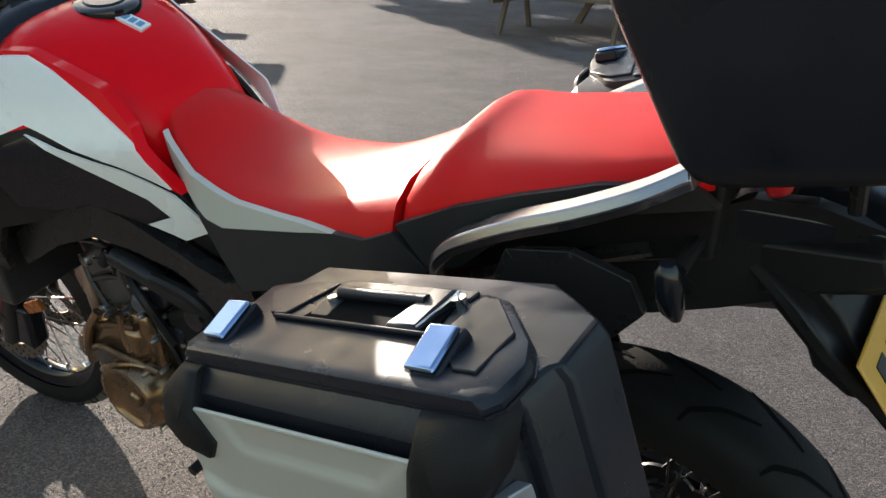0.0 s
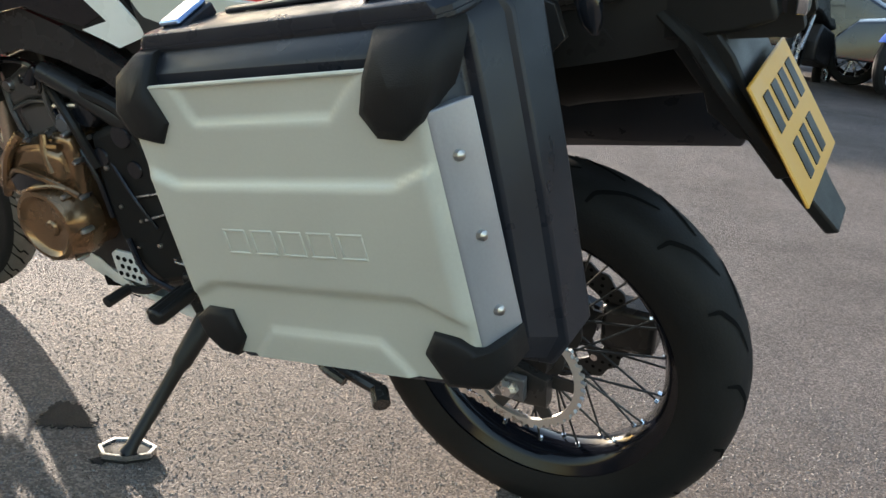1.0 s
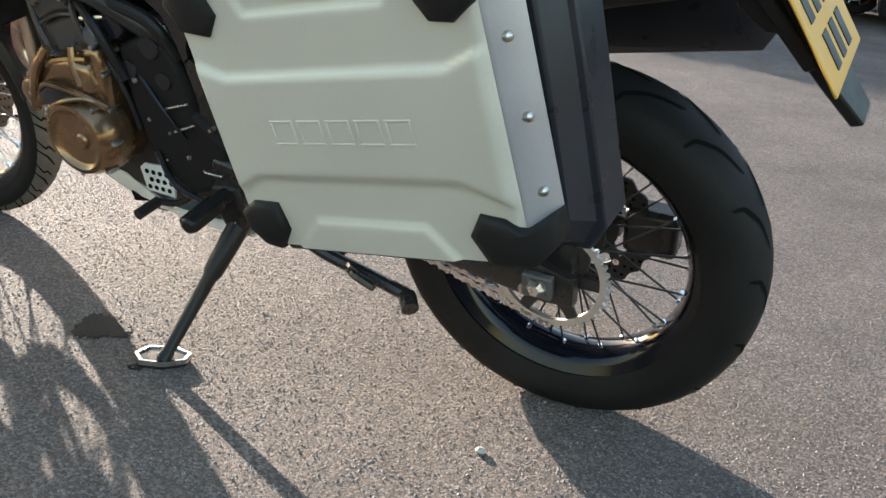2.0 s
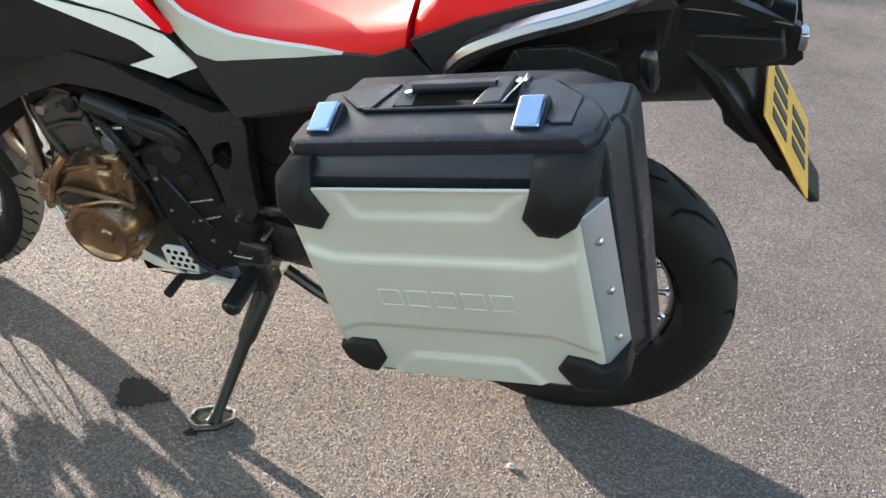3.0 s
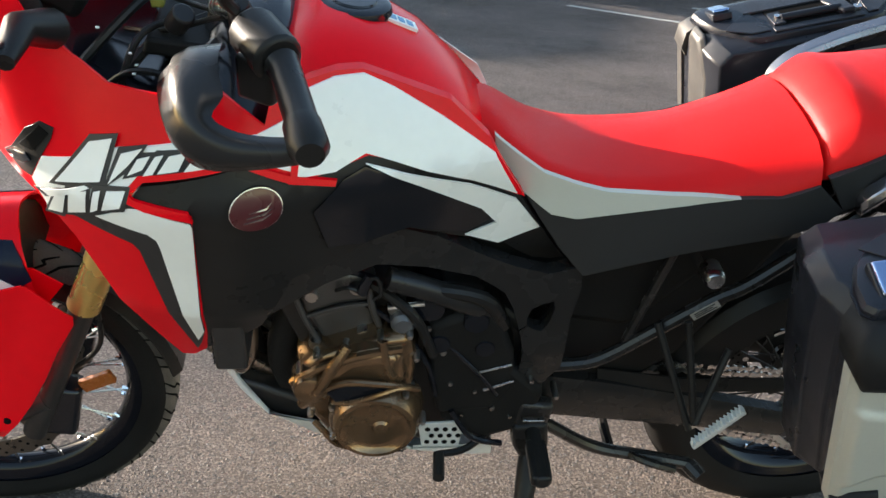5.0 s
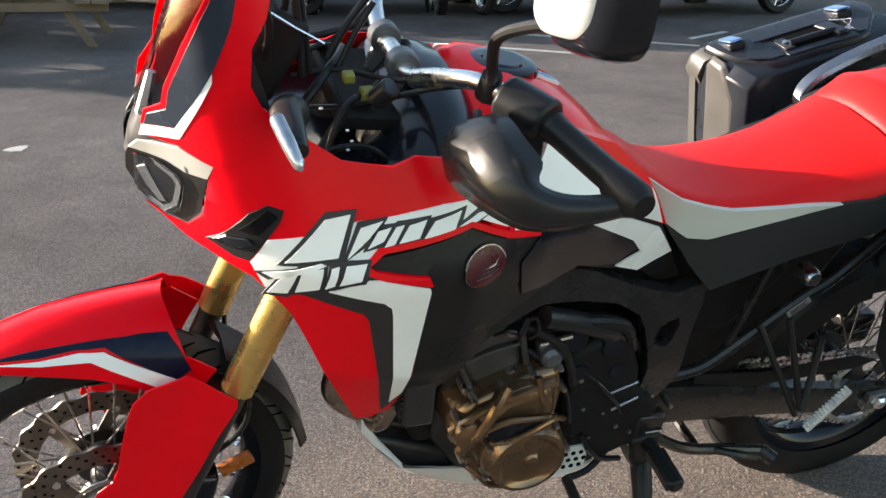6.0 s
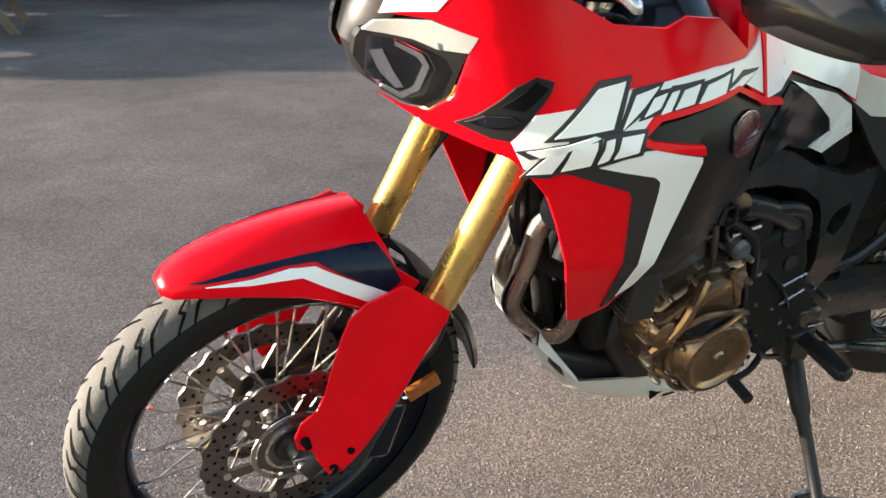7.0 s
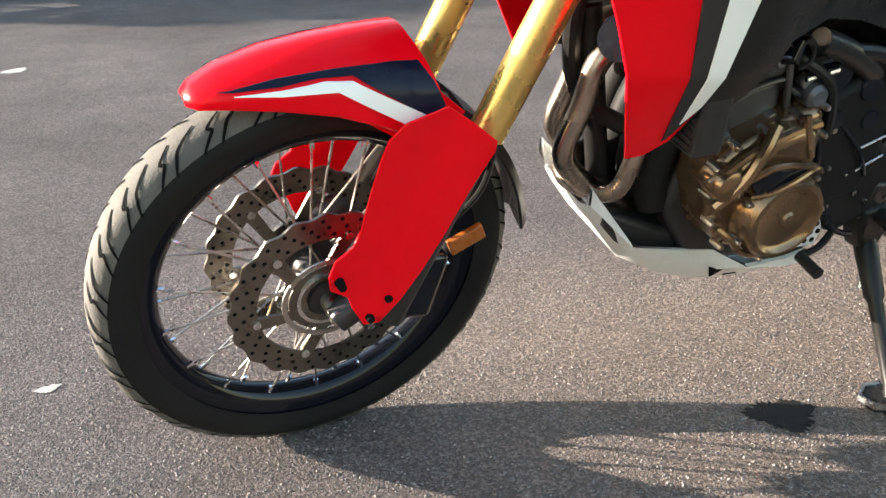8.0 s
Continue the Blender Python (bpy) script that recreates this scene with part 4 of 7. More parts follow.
for x, z, hw, drop in ((-1.56, 0.782, 0.088, 0.080), (-1.50, 0.786, 0.100, 0.104), (-1.468, 0.784, 0.105, 0.112)):
    half = [(-hw, z - drop), (-hw * 0.92, z - drop * 0.68), (-hw * 0.78, z - drop * 0.40), (-hw * 0.42, z - drop * 0.12), (0, z - 0.004)]
    liner.append([(x - 0.022 * (1 - min(1, abs(y) / hw) ** 2), y + FRONT.y, zz) for y, zz in half + [(-y, zz) for y, zz in half[-2::-1]]])
part("mudguard_liner", loft(liner), "black", bike, "black liner under the mudguard")


def fender_side(d):
    def depth(x, z):
        top = lerp(x, [p[0] for p in spine], [p[1] for p in spine])
        hw = lerp(x, [p[0] for p in spine], [p[2] for p in spine])
        dr = lerp(x, [p[0] for p in spine], [p[3] for p in spine])
        t = (top - z) / max(dr, 1e-3)
        base = -hw * lerp(t, [0, 0.012, 0.10, 0.24, 0.44, 0.70, 1.0, 2.0], [0.05, 0.12, 0.42, 0.66, 0.84, 0.94, 1.0, 1.20])
        return base - d + FRONT.y
    return depth


for s in (-1, 1):
    for nm, poly, mt, d in (("mudguard_decal", [(-1.748, 0.748), (-1.672, 0.764), (-1.596, 0.770), (-1.516, 0.771), (-1.478, 0.769), (-1.464, 0.748), (-1.451, 0.716), (-1.476, 0.702), (-1.574, 0.762), (-1.62, 0.762)], "navy", 0.0045),
                            ("mudguard_decal", [(-1.730, 0.746), (-1.612, 0.759), (-1.576, 0.757), (-1.472, 0.702), (-1.503, 0.692), (-1.598, 0.746), (-1.63, 0.746)], "white", 0.0065)):
        bb = panel(poly, fender_side(d), 0.002, 0.01)
        part(nm, bb if s < 0 else flipped(bb, FRONT.y), mt, bike, ("white" if mt == "white" else "dark navy") + " stripe on the mudguard")
    bb = panel([(-1.606, 0.727), (-1.57, 0.735), (-1.51, 0.728), (-1.452, 0.728), (-1.41, 0.690), (-1.45, 0.64), (-1.50, 0.655), (-1.533, 0.676), (-1.571, 0.701)], lambda x, z: FRONT.y - 0.076 - 0.020 * max(0, min(1, (x + 1.61) / 0.12)), 0.004)
    part("mudguard_stay", bb if s < 0 else flipped(bb, FRONT.y), "red", bike, "red lower flank of the mudguard")
sec = []
for k in range(12):
    a = radians(52 - k * 4.1)
    sec.append([(FRONT.x + (0.366 + 0.004 * (k / 11)) * kk * math.cos(a), y, FRONT.z + (0.366 + 0.004 * (k / 11)) * kk * math.sin(a)) for y, kk in ((-0.08, 0.95), (-0.065, 0.99), (-0.01, 1), (0.045, 0.99), (0.06, 0.95), (0.058, 0.94), (-0.01, 0.985), (-0.078, 0.94))])
part("rear_flap", loft(sec), "black", bike, "black rear part of the front mudguard")

# the front end is steered a little to the left
STEER = Matrix.Translation((-1.29, -0.010, 0.73)) @ Matrix.Rotation(radians(5), 4, Vector((0.423, 0, 0.906))) @ Matrix.Translation((1.29, 0.010, -0.73))
for ob in bike.children:
    if ob.name.split(".")[0] in ("front_wheel", "fork_tube", "fork_slider", "fork_foot", "fork_guard", "guard_bolt", "brake_caliper", "reflector", "brake_hose", "front_axle", "front_mudguard", "mudguard_decal", "mudguard_stay", "mudguard_liner", "rear_flap"):
        ob.matrix_basis = STEER @ ob.matrix_basis

# ---- bodywork ----
# tank: cross sections from the seat joint forwards
sec = []
for x, zt, hw, zs in ((-0.715, 1.020, 0.115, 0.93), (-0.76, 1.068, 0.150, 0.93), (-0.82, 1.120, 0.180, 0.95), (-0.88, 1.150, 0.205, 0.98), (-0.93, 1.166, 0.22, 1.0), (-0.97, 1.170, 0.225, 1.0), (-1.00, 1.162, 0.215, 1.0), (-1.025, 1.135, 0.19, 1.0)):
    ring = []
    for k in range(17):
        a = math.pi * k / 16
        c, s = math.cos(a), math.sin(a)
        wide = hw * abs(c) ** 0.62
        ring.append((x, MID - wide if c > 0 else MID + 0.72 * wide, zs + (zt - zs) * (s ** 0.72)))
    ring += [(x, MID + hw * 0.65, zs - 0.08), (x, MID - hw * 0.9, zs - 0.08)]
    sec.append(ring)
part("fuel_tank", loft(sec), "red", bike, "glossy red fuel tank", angle=60)
TANK = ([-1.025, -1.00, -0.97, -0.93, -0.88, -0.82, -0.76, -0.715], [1.135, 1.162, 1.170, 1.166, 1.150, 1.120, 1.068, 1.020], [0.19, 0.215, 0.225, 0.22, 0.205, 0.180, 0.150, 0.115], [1.0, 1.0, 1.0, 1.0, 0.98, 0.95, 0.93, 0.93])


def on_tank(x, z):
    top, half, low = (lerp(x, TANK[0], TANK[i]) for i in (1, 2, 3))
    s = max(0.0, min(1.0, (z - low) / (top - low))) ** (1 / 0.72)
    return (x, MID - half * math.sqrt(max(0.0, 1 - s * s)) ** 0.62 - 0.0005, z)


for k in range(6):
    x, z = -0.774 - 0.013 * k, 1.036 + 0.0105 * k
    part("tank_ridge", sweep(curve([on_tank(x, z), on_tank(x - 0.018, z + 0.004), on_tank(x - 0.034 - 0.002 * k, z + 0.018)], 4), 0.0022, 8), "red", bike, "raised red wing line on the tank")
capm = Matrix.Translation((-0.920, MID, 1.158)) @ pose(0, 0, 0, 0, 6, 0)
b = bmesh.new()
rings = []
for r, z in ((0.0, 0.010), (0.034, 0.010), (0.036, 0.007), (0.050, 0.007), (0.057, 0.004), (0.060, -0.004), (0.060, -0.02)):
    rings.append([capm @ Vector((r * math.cos(2 * math.pi * k / 32), r * math.sin(2 * math.pi * k / 32), z)) for k in range(32)])
loft(rings, True, False, b)
part("fuel_cap", b, "gloss", bike, "black locking fuel cap")
STICK = Matrix.Translation((-0.848, -0.030, 1.1365)) @ pose(0, 0, 0, 4, 25, 12)
b = bmesh.new()
block((-0.026, -0.013, -0.004), (0.026, 0.013, 0.0015), STICK, b)
part("tank_sticker", b, "white", bike, "small white sticker with blue marks")
for k in range(3):
    b = bmesh.new()
    block((-0.020 + 0.0145 * k, -0.007, 0.0015), (-0.010 + 0.0145 * k, 0.007, 0.0025), STICK, b)
    part("sticker_mark", b, "sticker", bike)

# side panels on the skin


def side(name, poly, mat, label, d=0.0, thick=0.004, step=0.02, both=True, bevel=0.0):
    part(name, panel(poly, over(d), thick, step), mat, bike, label, angle=45, bevel=bevel)
    if both:
        part(name, flipped(panel(poly, over(d), thick, step), MID - 0.03), mat, bike, label, angle=45, bevel=bevel)


side("tank_panel", [(-1.02, 1.135), (-0.94, 1.142), (-0.905, 1.138), (-0.86, 1.118), (-0.78, 1.085), (-0.72, 1.03), (-0.693, 0.985), (-0.655, 0.922), (-0.672, 0.930), (-0.777, 0.991), (-0.895, 1.031), (-0.945, 1.022), (-1.0, 1.02), (-1.04, 1.06)], "red", "red edge panel of the tank", 0.0, 0.02, both=False)
side("tank_decal", [(-0.986, 1.116), (-0.978, 1.129), (-0.942, 1.136), (-0.903, 1.133), (-0.86, 1.110), (-0.79, 1.066), (-0.711, 1.010), (-0.669, 0.932), (-0.745, 0.972), (-0.899, 1.036), (-0.940, 1.022), (-0.991, 1.027)], "white", "white panel on the tank side", 0.004)
side("side_cover", [(-1.205, 1.005), (-1.19, 1.024), (-1.101, 1.042), (-1.052, 1.053), (-0.989, 1.022), (-0.902, 1.034), (-0.75, 0.969), (-0.664, 0.926), (-0.60, 0.822), (-0.556, 0.752), (-0.62, 0.772), (-0.692, 0.836), (-0.749, 0.851), (-0.80, 0.875), (-0.849, 0.897), (-0.90, 0.875), (-0.941, 0.858), (-1.003, 0.85), (-1.03, 0.80), (-1.055, 0.748), (-1.163, 0.660), (-1.186, 0.632), (-1.17, 0.668), (-1.140, 0.730), (-1.134, 0.82), (-1.128, 0.96), (-1.132, 1.0)], "black", "black plastic side cover", -0.003, 0.012, bevel=0.003)
side("side_gloss", [(-0.900, 1.018), (-0.80, 0.970), (-0.700, 0.886), (-0.742, 0.862), (-0.80, 0.880), (-0.832, 0.895), (-0.90, 0.880), (-0.952, 0.893), (-0.970, 0.97), (-0.93, 1.008)], "gloss", "glossy black inset of the side cover", 0.001)
side("arrow_decal", [(-0.899, 1.022), (-0.746, 0.963), (-0.669, 0.920), (-0.622, 0.855), (-0.687, 0.827), (-0.744, 0.857), (-0.695, 0.874), (-0.722, 0.908), (-0.825, 0.978)], "white", "white arrow stripe on the side cover", 0.003)
# shroud and fairing flank
side("shroud", [(-1.350, 0.966), (-1.327, 0.944), (-1.302, 0.914), (-1.283, 0.869), (-1.262, 0.813), (-1.225, 0.716), (-1.193, 0.636), (-1.171, 0.644), (-1.146, 0.676), (-1.136, 0.736), (-1.132, 0.80), (-1.128, 0.90), (-1.124, 0.995), (-1.20, 1.006), (-1.214, 1.026), (-1.05, 1.055), (-1.030, 1.095), (-1.083, 1.140), (-1.134, 1.146), (-1.165, 1.134), (-1.228, 1.137), (-1.277, 1.162), (-1.323, 1.200), (-1.336, 1.229), (-1.331, 1.274), (-1.308, 1.305), (-1.29, 1.36), (-1.37, 1.36), (-1.393, 1.311), (-1.428, 1.225), (-1.447, 1.172), (-1.478, 1.118), (-1.429, 1.126), (-1.391, 1.115), (-1.406, 1.032), (-1.427, 1.002), (-1.452, 1.000), (-1.479, 1.010), (-1.431, 0.984)], "red", "glossy red fairing and radiator shroud", 0.0, 0.005)
side("shroud_decal", [(-1.337, 0.953), (-1.286, 0.957), (-1.244, 0.945), (-1.211, 0.935), (-1.203, 0.924), (-1.160, 0.677), (-1.150, 0.702), (-1.138, 0.746), (-1.124, 0.979), (-1.126, 0.991), (-1.19, 1.003), (-1.21, 1.009), (-1.26, 0.985), (-1.30, 0.970)], "ink", "black stripe on the shroud", 0.0035, 0.003, 0.01)
side("shroud_decal", [(-1.257, 0.972), (-1.206, 0.999), (-1.191, 1.001), (-1.126, 0.986), (-1.124, 0.979), (-1.139, 0.746), (-1.153, 0.712), (-1.172, 0.935), (-1.175, 0.951), (-1.186, 0.960)], "white", "white angled stripe on the shroud", 0.005, 0.003, 0.01)
side("fairing_decal", [(-1.352, 0.990), (-1.329, 1.030), (-1.274, 1.044), (-1.245, 1.058), (-1.215, 1.068), (-1.141, 1.082), (-1.099, 1.088), (-1.040, 1.088), (-1.008, 1.098), (-0.992, 1.112), (-0.997, 1.036), (-1.052, 1.064), (-1.123, 1.050), (-1.190, 1.039), (-1.212, 1.016), (-1.250, 1.000), (-1.300, 0.965), (-1.335, 0.955)], "white", "white stripe along the fairing", 0.003, 0.003, 0.01)
side("cover_trim", [(-1.215, 1.013), (-1.191, 1.040), (-1.061, 1.063), (-0.995, 1.031), (-0.938, 1.012), (-0.940, 1.005), (-0.995, 1.022), (-1.062, 1.056), (-1.184, 1.034), (-1.205, 1.016), (-1.198, 1.011), (-1.127, 1.003), (-1.122, 0.989), (-1.191, 1.001), (-1.208, 1.006)], "red", "thin red edge round the side cover", 0.0062, 0.006, 0.01)
side("tank_line", [(-0.995, 1.112), (-0.985, 1.126), (-0.978, 1.122), (-0.984, 1.075), (-0.990, 1.025), (-0.999, 1.029), (-0.993, 1.077)], "red", "red line across the white panel", 0.006, 0.004, 0.01)
side("vent", [(-1.405, 0.998), (-1.386, 1.016), (-1.350, 1.062), (-1.326, 1.077), (-1.306, 1.072), (-1.311, 1.058), (-1.335, 1.022), (-1.354, 0.991), (-1.371, 0.989)], "black", "black air vent in the fairing", 0.002, 0.004, 0.01, bevel=0.0015)
# the shade inside the vent is a near-black sheet on its surface
side("vent_mouth", [(-1.365, 1.034), (-1.327, 1.072), (-1.314, 1.064), (-1.341, 1.034)], "groove", "near-black sheet for the shade in the vent mouth", 0.0035, 0.003, 0.01)
side("vent_lip", [(-1.398, 1.004), (-1.380, 1.020), (-1.354, 1.027), (-1.346, 1.020), (-1.362, 1.010), (-1.380, 1.004)], "gloss", "glossy vent blade", 0.008, 0.006, 0.01, bevel=0.002)

# emblem
ring = [(-1.042 + 0.0342 * math.cos(2 * math.pi * k / 32), 0.998 + 0.0302 * math.sin(2 * math.pi * k / 32)) for k in range(32)]
part("emblem", panel(ring, over(0.004), 0.004), "silver", bike, "round emblem rim")
ring = [(-1.042 + 0.033 * math.cos(2 * math.pi * k / 32), 0.998 + 0.029 * math.sin(2 * math.pi * k / 32)) for k in range(32)]
part("emblem", panel(ring, over(0.0055), 0.003), "emblem", bike, "dark red round emblem")
for k in range(3):
    z = 0.984 + 0.0075 * k
    b = panel([(-1.058 + 0.004 * k, z), (-1.034 + 0.003 * k, z + 0.0015), (-1.022, z + 0.009), (-1.034 + 0.003 * k, z + 0.004)], over(0.007), 0.002, 0.01)
    part("emblem_bar", b, "steel", bike)

# model name on the fairing: plain slanted blocks, white on black backing
UPPER = [[(-1.316, 1.003), (-1.256, 1.069), (-1.220, 1.080), (-1.242, 1.022)], [(-1.235, 1.021), (-1.213, 1.063), (-1.181, 1.074), (-1.203, 1.050)],
         [(-1.207, 1.037), (-1.191, 1.060), (-1.172, 1.066), (-1.184, 1.048)], [(-1.186, 1.040), (-1.167, 1.066), (-1.155, 1.069), (-1.171, 1.044)],
         [(-1.167, 1.045), (-1.150, 1.068), (-1.124, 1.074), (-1.137, 1.051)], [(-1.134, 1.050), (-1.116, 1.071), (-1.073, 1.080), (-1.087, 1.056)],
         [(-1.084, 1.060), (-1.050, 1.071), (-1.015, 1.070), (-1.058, 1.060)]]
LOWER = [[(-1.343, 0.982), (-1.262, 1.016), (-1.255, 1.014), (-1.327, 0.976)], [(-1.336, 0.948), (-1.312, 0.990), (-1.292, 1.000), (-1.308, 0.956)],
         [(-1.301, 0.960), (-1.291, 1.000), (-1.261, 1.010), (-1.268, 0.975)], [(-1.263, 0.977), (-1.253, 1.011), (-1.242, 1.015), (-1.250, 0.985)],
         [(-1.246, 0.986), (-1.235, 1.016), (-1.206, 1.022), (-1.216, 0.998)]]
for quad in UPPER + LOWER:
    cx, cz = sum(p[0] for p in quad) / 4, sum(p[1] for p in quad) / 4
    quad_in = [(cx + (x - cx) * 0.90, cz + (z - cz) * 0.93) for x, z in quad]
    wide = []
    for x, z in quad:
        d = math.hypot(x - cx, z - cz)
        wide.append((x + (x - cx) / d * 0.0065, z + (z - cz) / d * 0.0065))
    d = 0.0045 if quad in UPPER else 0.0064
    for s in (-1, 1):
        for poly, dd, mt in ((wide, d, "ink"), (quad_in, d + 0.0013, "white")):
            bb = panel(poly, over(dd), 0.0015, 0.01)
            part("name_block", bb if s < 0 else flipped(bb, MID), mt, bike)
# headlamps and nose
for s in (-1, 1):
    def put(bmx, s=s):
        return bmx if s < 0 else flipped(bmx, MID)
    part("headlamp_housing", put(panel([(-1.500, 1.078), (-1.494, 1.090), (-1.46, 1.109), (-1.429, 1.124), (-1.389, 1.117), (-1.400, 1.075), (-1.408, 1.034), (-1.426, 1.005), (-1.450, 1.003), (-1.487, 1.026), (-1.502, 1.052)], over(-0.004), 0.014, 0.01)), "black", bike, "black headlamp surround", bevel=0.002)
    part("headlamp_brow", put(panel([(-1.494, 1.091), (-1.482, 1.106), (-1.429, 1.1235), (-1.389, 1.116), (-1.397, 1.094), (-1.424, 1.089), (-1.445, 1.094), (-1.475, 1.092)], over(0.001), 0.006, 0.01)), "grey", bike, "grey brow over the headlamp", bevel=0.002)
    part("headlamp_bowl", put(panel([(-1.488, 1.084), (-1.461, 1.086), (-1.437, 1.078), (-1.430, 1.064), (-1.438, 1.028), (-1.454, 1.010), (-1.474, 1.019), (-1.490, 1.036)], over(-0.001), 0.004, 0.01)), "gloss", bike, "dark headlamp bowl", angle=80)
    part("headlamp_rim", put(panel([(-1.462, 1.086), (-1.437, 1.078), (-1.430, 1.064), (-1.438, 1.028), (-1.454, 1.010), (-1.474, 1.019), (-1.472, 1.024), (-1.455, 1.018), (-1.443, 1.031), (-1.436, 1.064), (-1.441, 1.072), (-1.462, 1.080)], over(0.002), 0.003, 0.01)), "chrome", bike, "bright reflector rim")
    part("headlamp_reflector", put(panel([(-1.486, 1.064), (-1.474, 1.072), (-1.462, 1.044), (-1.452, 1.026), (-1.460, 1.022), (-1.476, 1.040)], over(0.002), 0.003, 0.01)), "chrome", bike, "bright reflector blade")
    part("headlamp_lens", put(panel([(-1.490, 1.087), (-1.461, 1.090), (-1.434, 1.081), (-1.427, 1.065), (-1.435, 1.026), (-1.453, 1.007), (-1.474, 1.016), (-1.492, 1.034)], over(0.008), 0.003, 0.01)), "clear", bike, "clear headlamp lens", angle=80)
    part("screen_decal", put(panel([(-1.478, 1.118), (-1.473, 1.135), (-1.432, 1.150), (-1.390, 1.238), (-1.382, 1.248), (-1.383, 1.235), (-1.427, 1.138)], over(0.003), 0.003, 0.01)), "white", bike, "white stripe below the windscreen")
    part("screen_edge", put(panel([(-1.474, 1.136), (-1.468, 1.159), (-1.445, 1.179), (-1.440, 1.205), (-1.414, 1.274), (-1.396, 1.315), (-1.372, 1.364), (-1.335, 1.364), (-1.348, 1.314), (-1.380, 1.251), (-1.430, 1.151)], over(0.001), 0.004, 0.01)), "red", bike, "red rim of the windscreen side")
    part("screen_base", put(panel([(-1.470, 1.138), (-1.465, 1.155), (-1.440, 1.174), (-1.435, 1.204), (-1.409, 1.272), (-1.391, 1.314), (-1.370, 1.354), (-1.343, 1.354), (-1.355, 1.309), (-1.381, 1.251), (-1.400, 1.214), (-1.432, 1.153)], over(0.0035), 0.004, 0.01)), "smoked", bike, "smoked side of the windscreen")
sec = []
for z, w, x in ((0.995, 0.085, -1.455), (1.012, 0.075, -1.478), (1.06, 0.062, -1.497), (1.10, 0.07, -1.486), (1.135, 0.085, -1.47)):
    sec.append([(x + 0.03, MID - w, z), (x, MID - w * 0.5, z), (x - 0.006, MID, z), (x, MID + w * 0.5, z), (x + 0.03, MID + w, z), (x + 0.06, MID + w, z), (x + 0.06, MID - w, z)])
part("nose", loft(sec), "black", bike, "black nose between the headlamps", bevel=0.004)
sec = []
for z, x, w in ((1.130, -1.485, 0.075), (1.20, -1.455, 0.10), (1.30, -1.415, 0.115), (1.40, -1.37, 0.115), (1.48, -1.335, 0.10), (1.52, -1.315, 0.07)):
    o = [(x + 0.10 * (abs(t) ** 2), MID + t * w, z) for t in (-1, -0.6, -0.2, 0.2, 0.6, 1)]
    sec.append(o + [(px + 0.004, py, pz) for px, py, pz in o[::-1]])
part("windscreen", loft(sec), "clear", bike, "clear polycarbonate windscreen")
part("screen_bracket", sweep([(-1.470, MID - 0.05, 1.135), (-1.452, MID - 0.047, 1.195)], [0.011, 0.007], 6), "silver", bike, "pale windscreen bracket")
# cockpit
for s in (-1, 1):
    bb = panel([(-1.36, 1.33), (-1.325, 1.24), (-1.31, 1.19), (-1.28, 1.15), (-1.23, 1.128), (-1.08, 1.126), (-1.05, 1.08), (-1.20, 1.05), (-1.33, 1.09), (-1.40, 1.2)], lambda x, z: skin(x, z) + 0.012 + 0.12 * max(0, z - 1.1), 0.006)
    part("inner_fairing", bb if s < 0 else flipped(bb, MID), "tyre", bike, "black inner fairing")
b = bmesh.new()
block((-0.05, -0.095, -0.085), (0.015, 0.095, 0.040), Matrix.Translation((-1.27, MID, 1.235)) @ pose(0, 0, 0, 0, 30, 0), b)
part("instrument_panel", b, "tyre", bike, "black instrument panel", bevel=0.012)
part("upper_clamp", loft([[(x, y, z) for x, z in ((-1.21, 1.125), (-1.09, 1.11), (-1.08, 1.135), (-1.20, 1.150))] for y in (-0.145, 0.115)]), "tyre", bike, "black upper fork clamp", bevel=0.006)
for pts, r in (([(-1.26, -0.16, 1.06), (-1.2, -0.12, 1.13), (-1.12, -0.03, 1.14), (-1.1, 0.06, 1.12)], 0.008), ([(-1.30, -0.13, 1.10), (-1.22, -0.07, 1.17), (-1.17, 0.02, 1.18), (-1.2, 0.12, 1.14)], 0.007),
               ([(-1.30, -0.19, 1.08), (-1.25, -0.20, 1.105), (-1.20, -0.20, 1.075)], 0.007), ([(-1.25, -0.05, 1.12), (-1.18, -0.12, 1.15), (-1.10, -0.19, 1.200), (-1.06, -0.26, 1.236)], 0.004),
               ([(-1.31, -0.10, 1.20), (-1.30, -0.13, 1.28), (-1.33, -0.14, 1.36), (-1.37, -0.13, 1.42)], 0.006), ([(-1.29, -0.06, 1.22), (-1.27, -0.09, 1.30), (-1.29, -0.10, 1.38)], 0.005),
               ([(-1.30, 0.02, 1.14), (-1.22, 0.06, 1.16), (-1.14, 0.12, 1.17), (-1.08, 0.18, 1.20)], 0.004), ([(-1.24, -0.18, 1.08), (-1.21, -0.15, 1.15), (-1.17, -0.11, 1.16), (-1.15, -0.06, 1.12)], 0.005), ([(-1.26, -0.17, 1.085), (-1.22, -0.18, 1.115), (-1.17, -0.19, 1.115), (-1.13, -0.19, 1.07)], 0.005),
               ([(-1.26, -0.05, 1.17), (-1.20, -0.06, 1.180), (-1.12, -0.12, 1.185), (-1.07, -0.24, 1.230)], 0.004), ([(-1.24, 0.10, 1.16), (-1.17, 0.10, 1.175), (-1.08, 0.13, 1.18)], 0.005)):
    part("cable", sweep(curve(pts), r, 8), "black", bike, "black control cable")
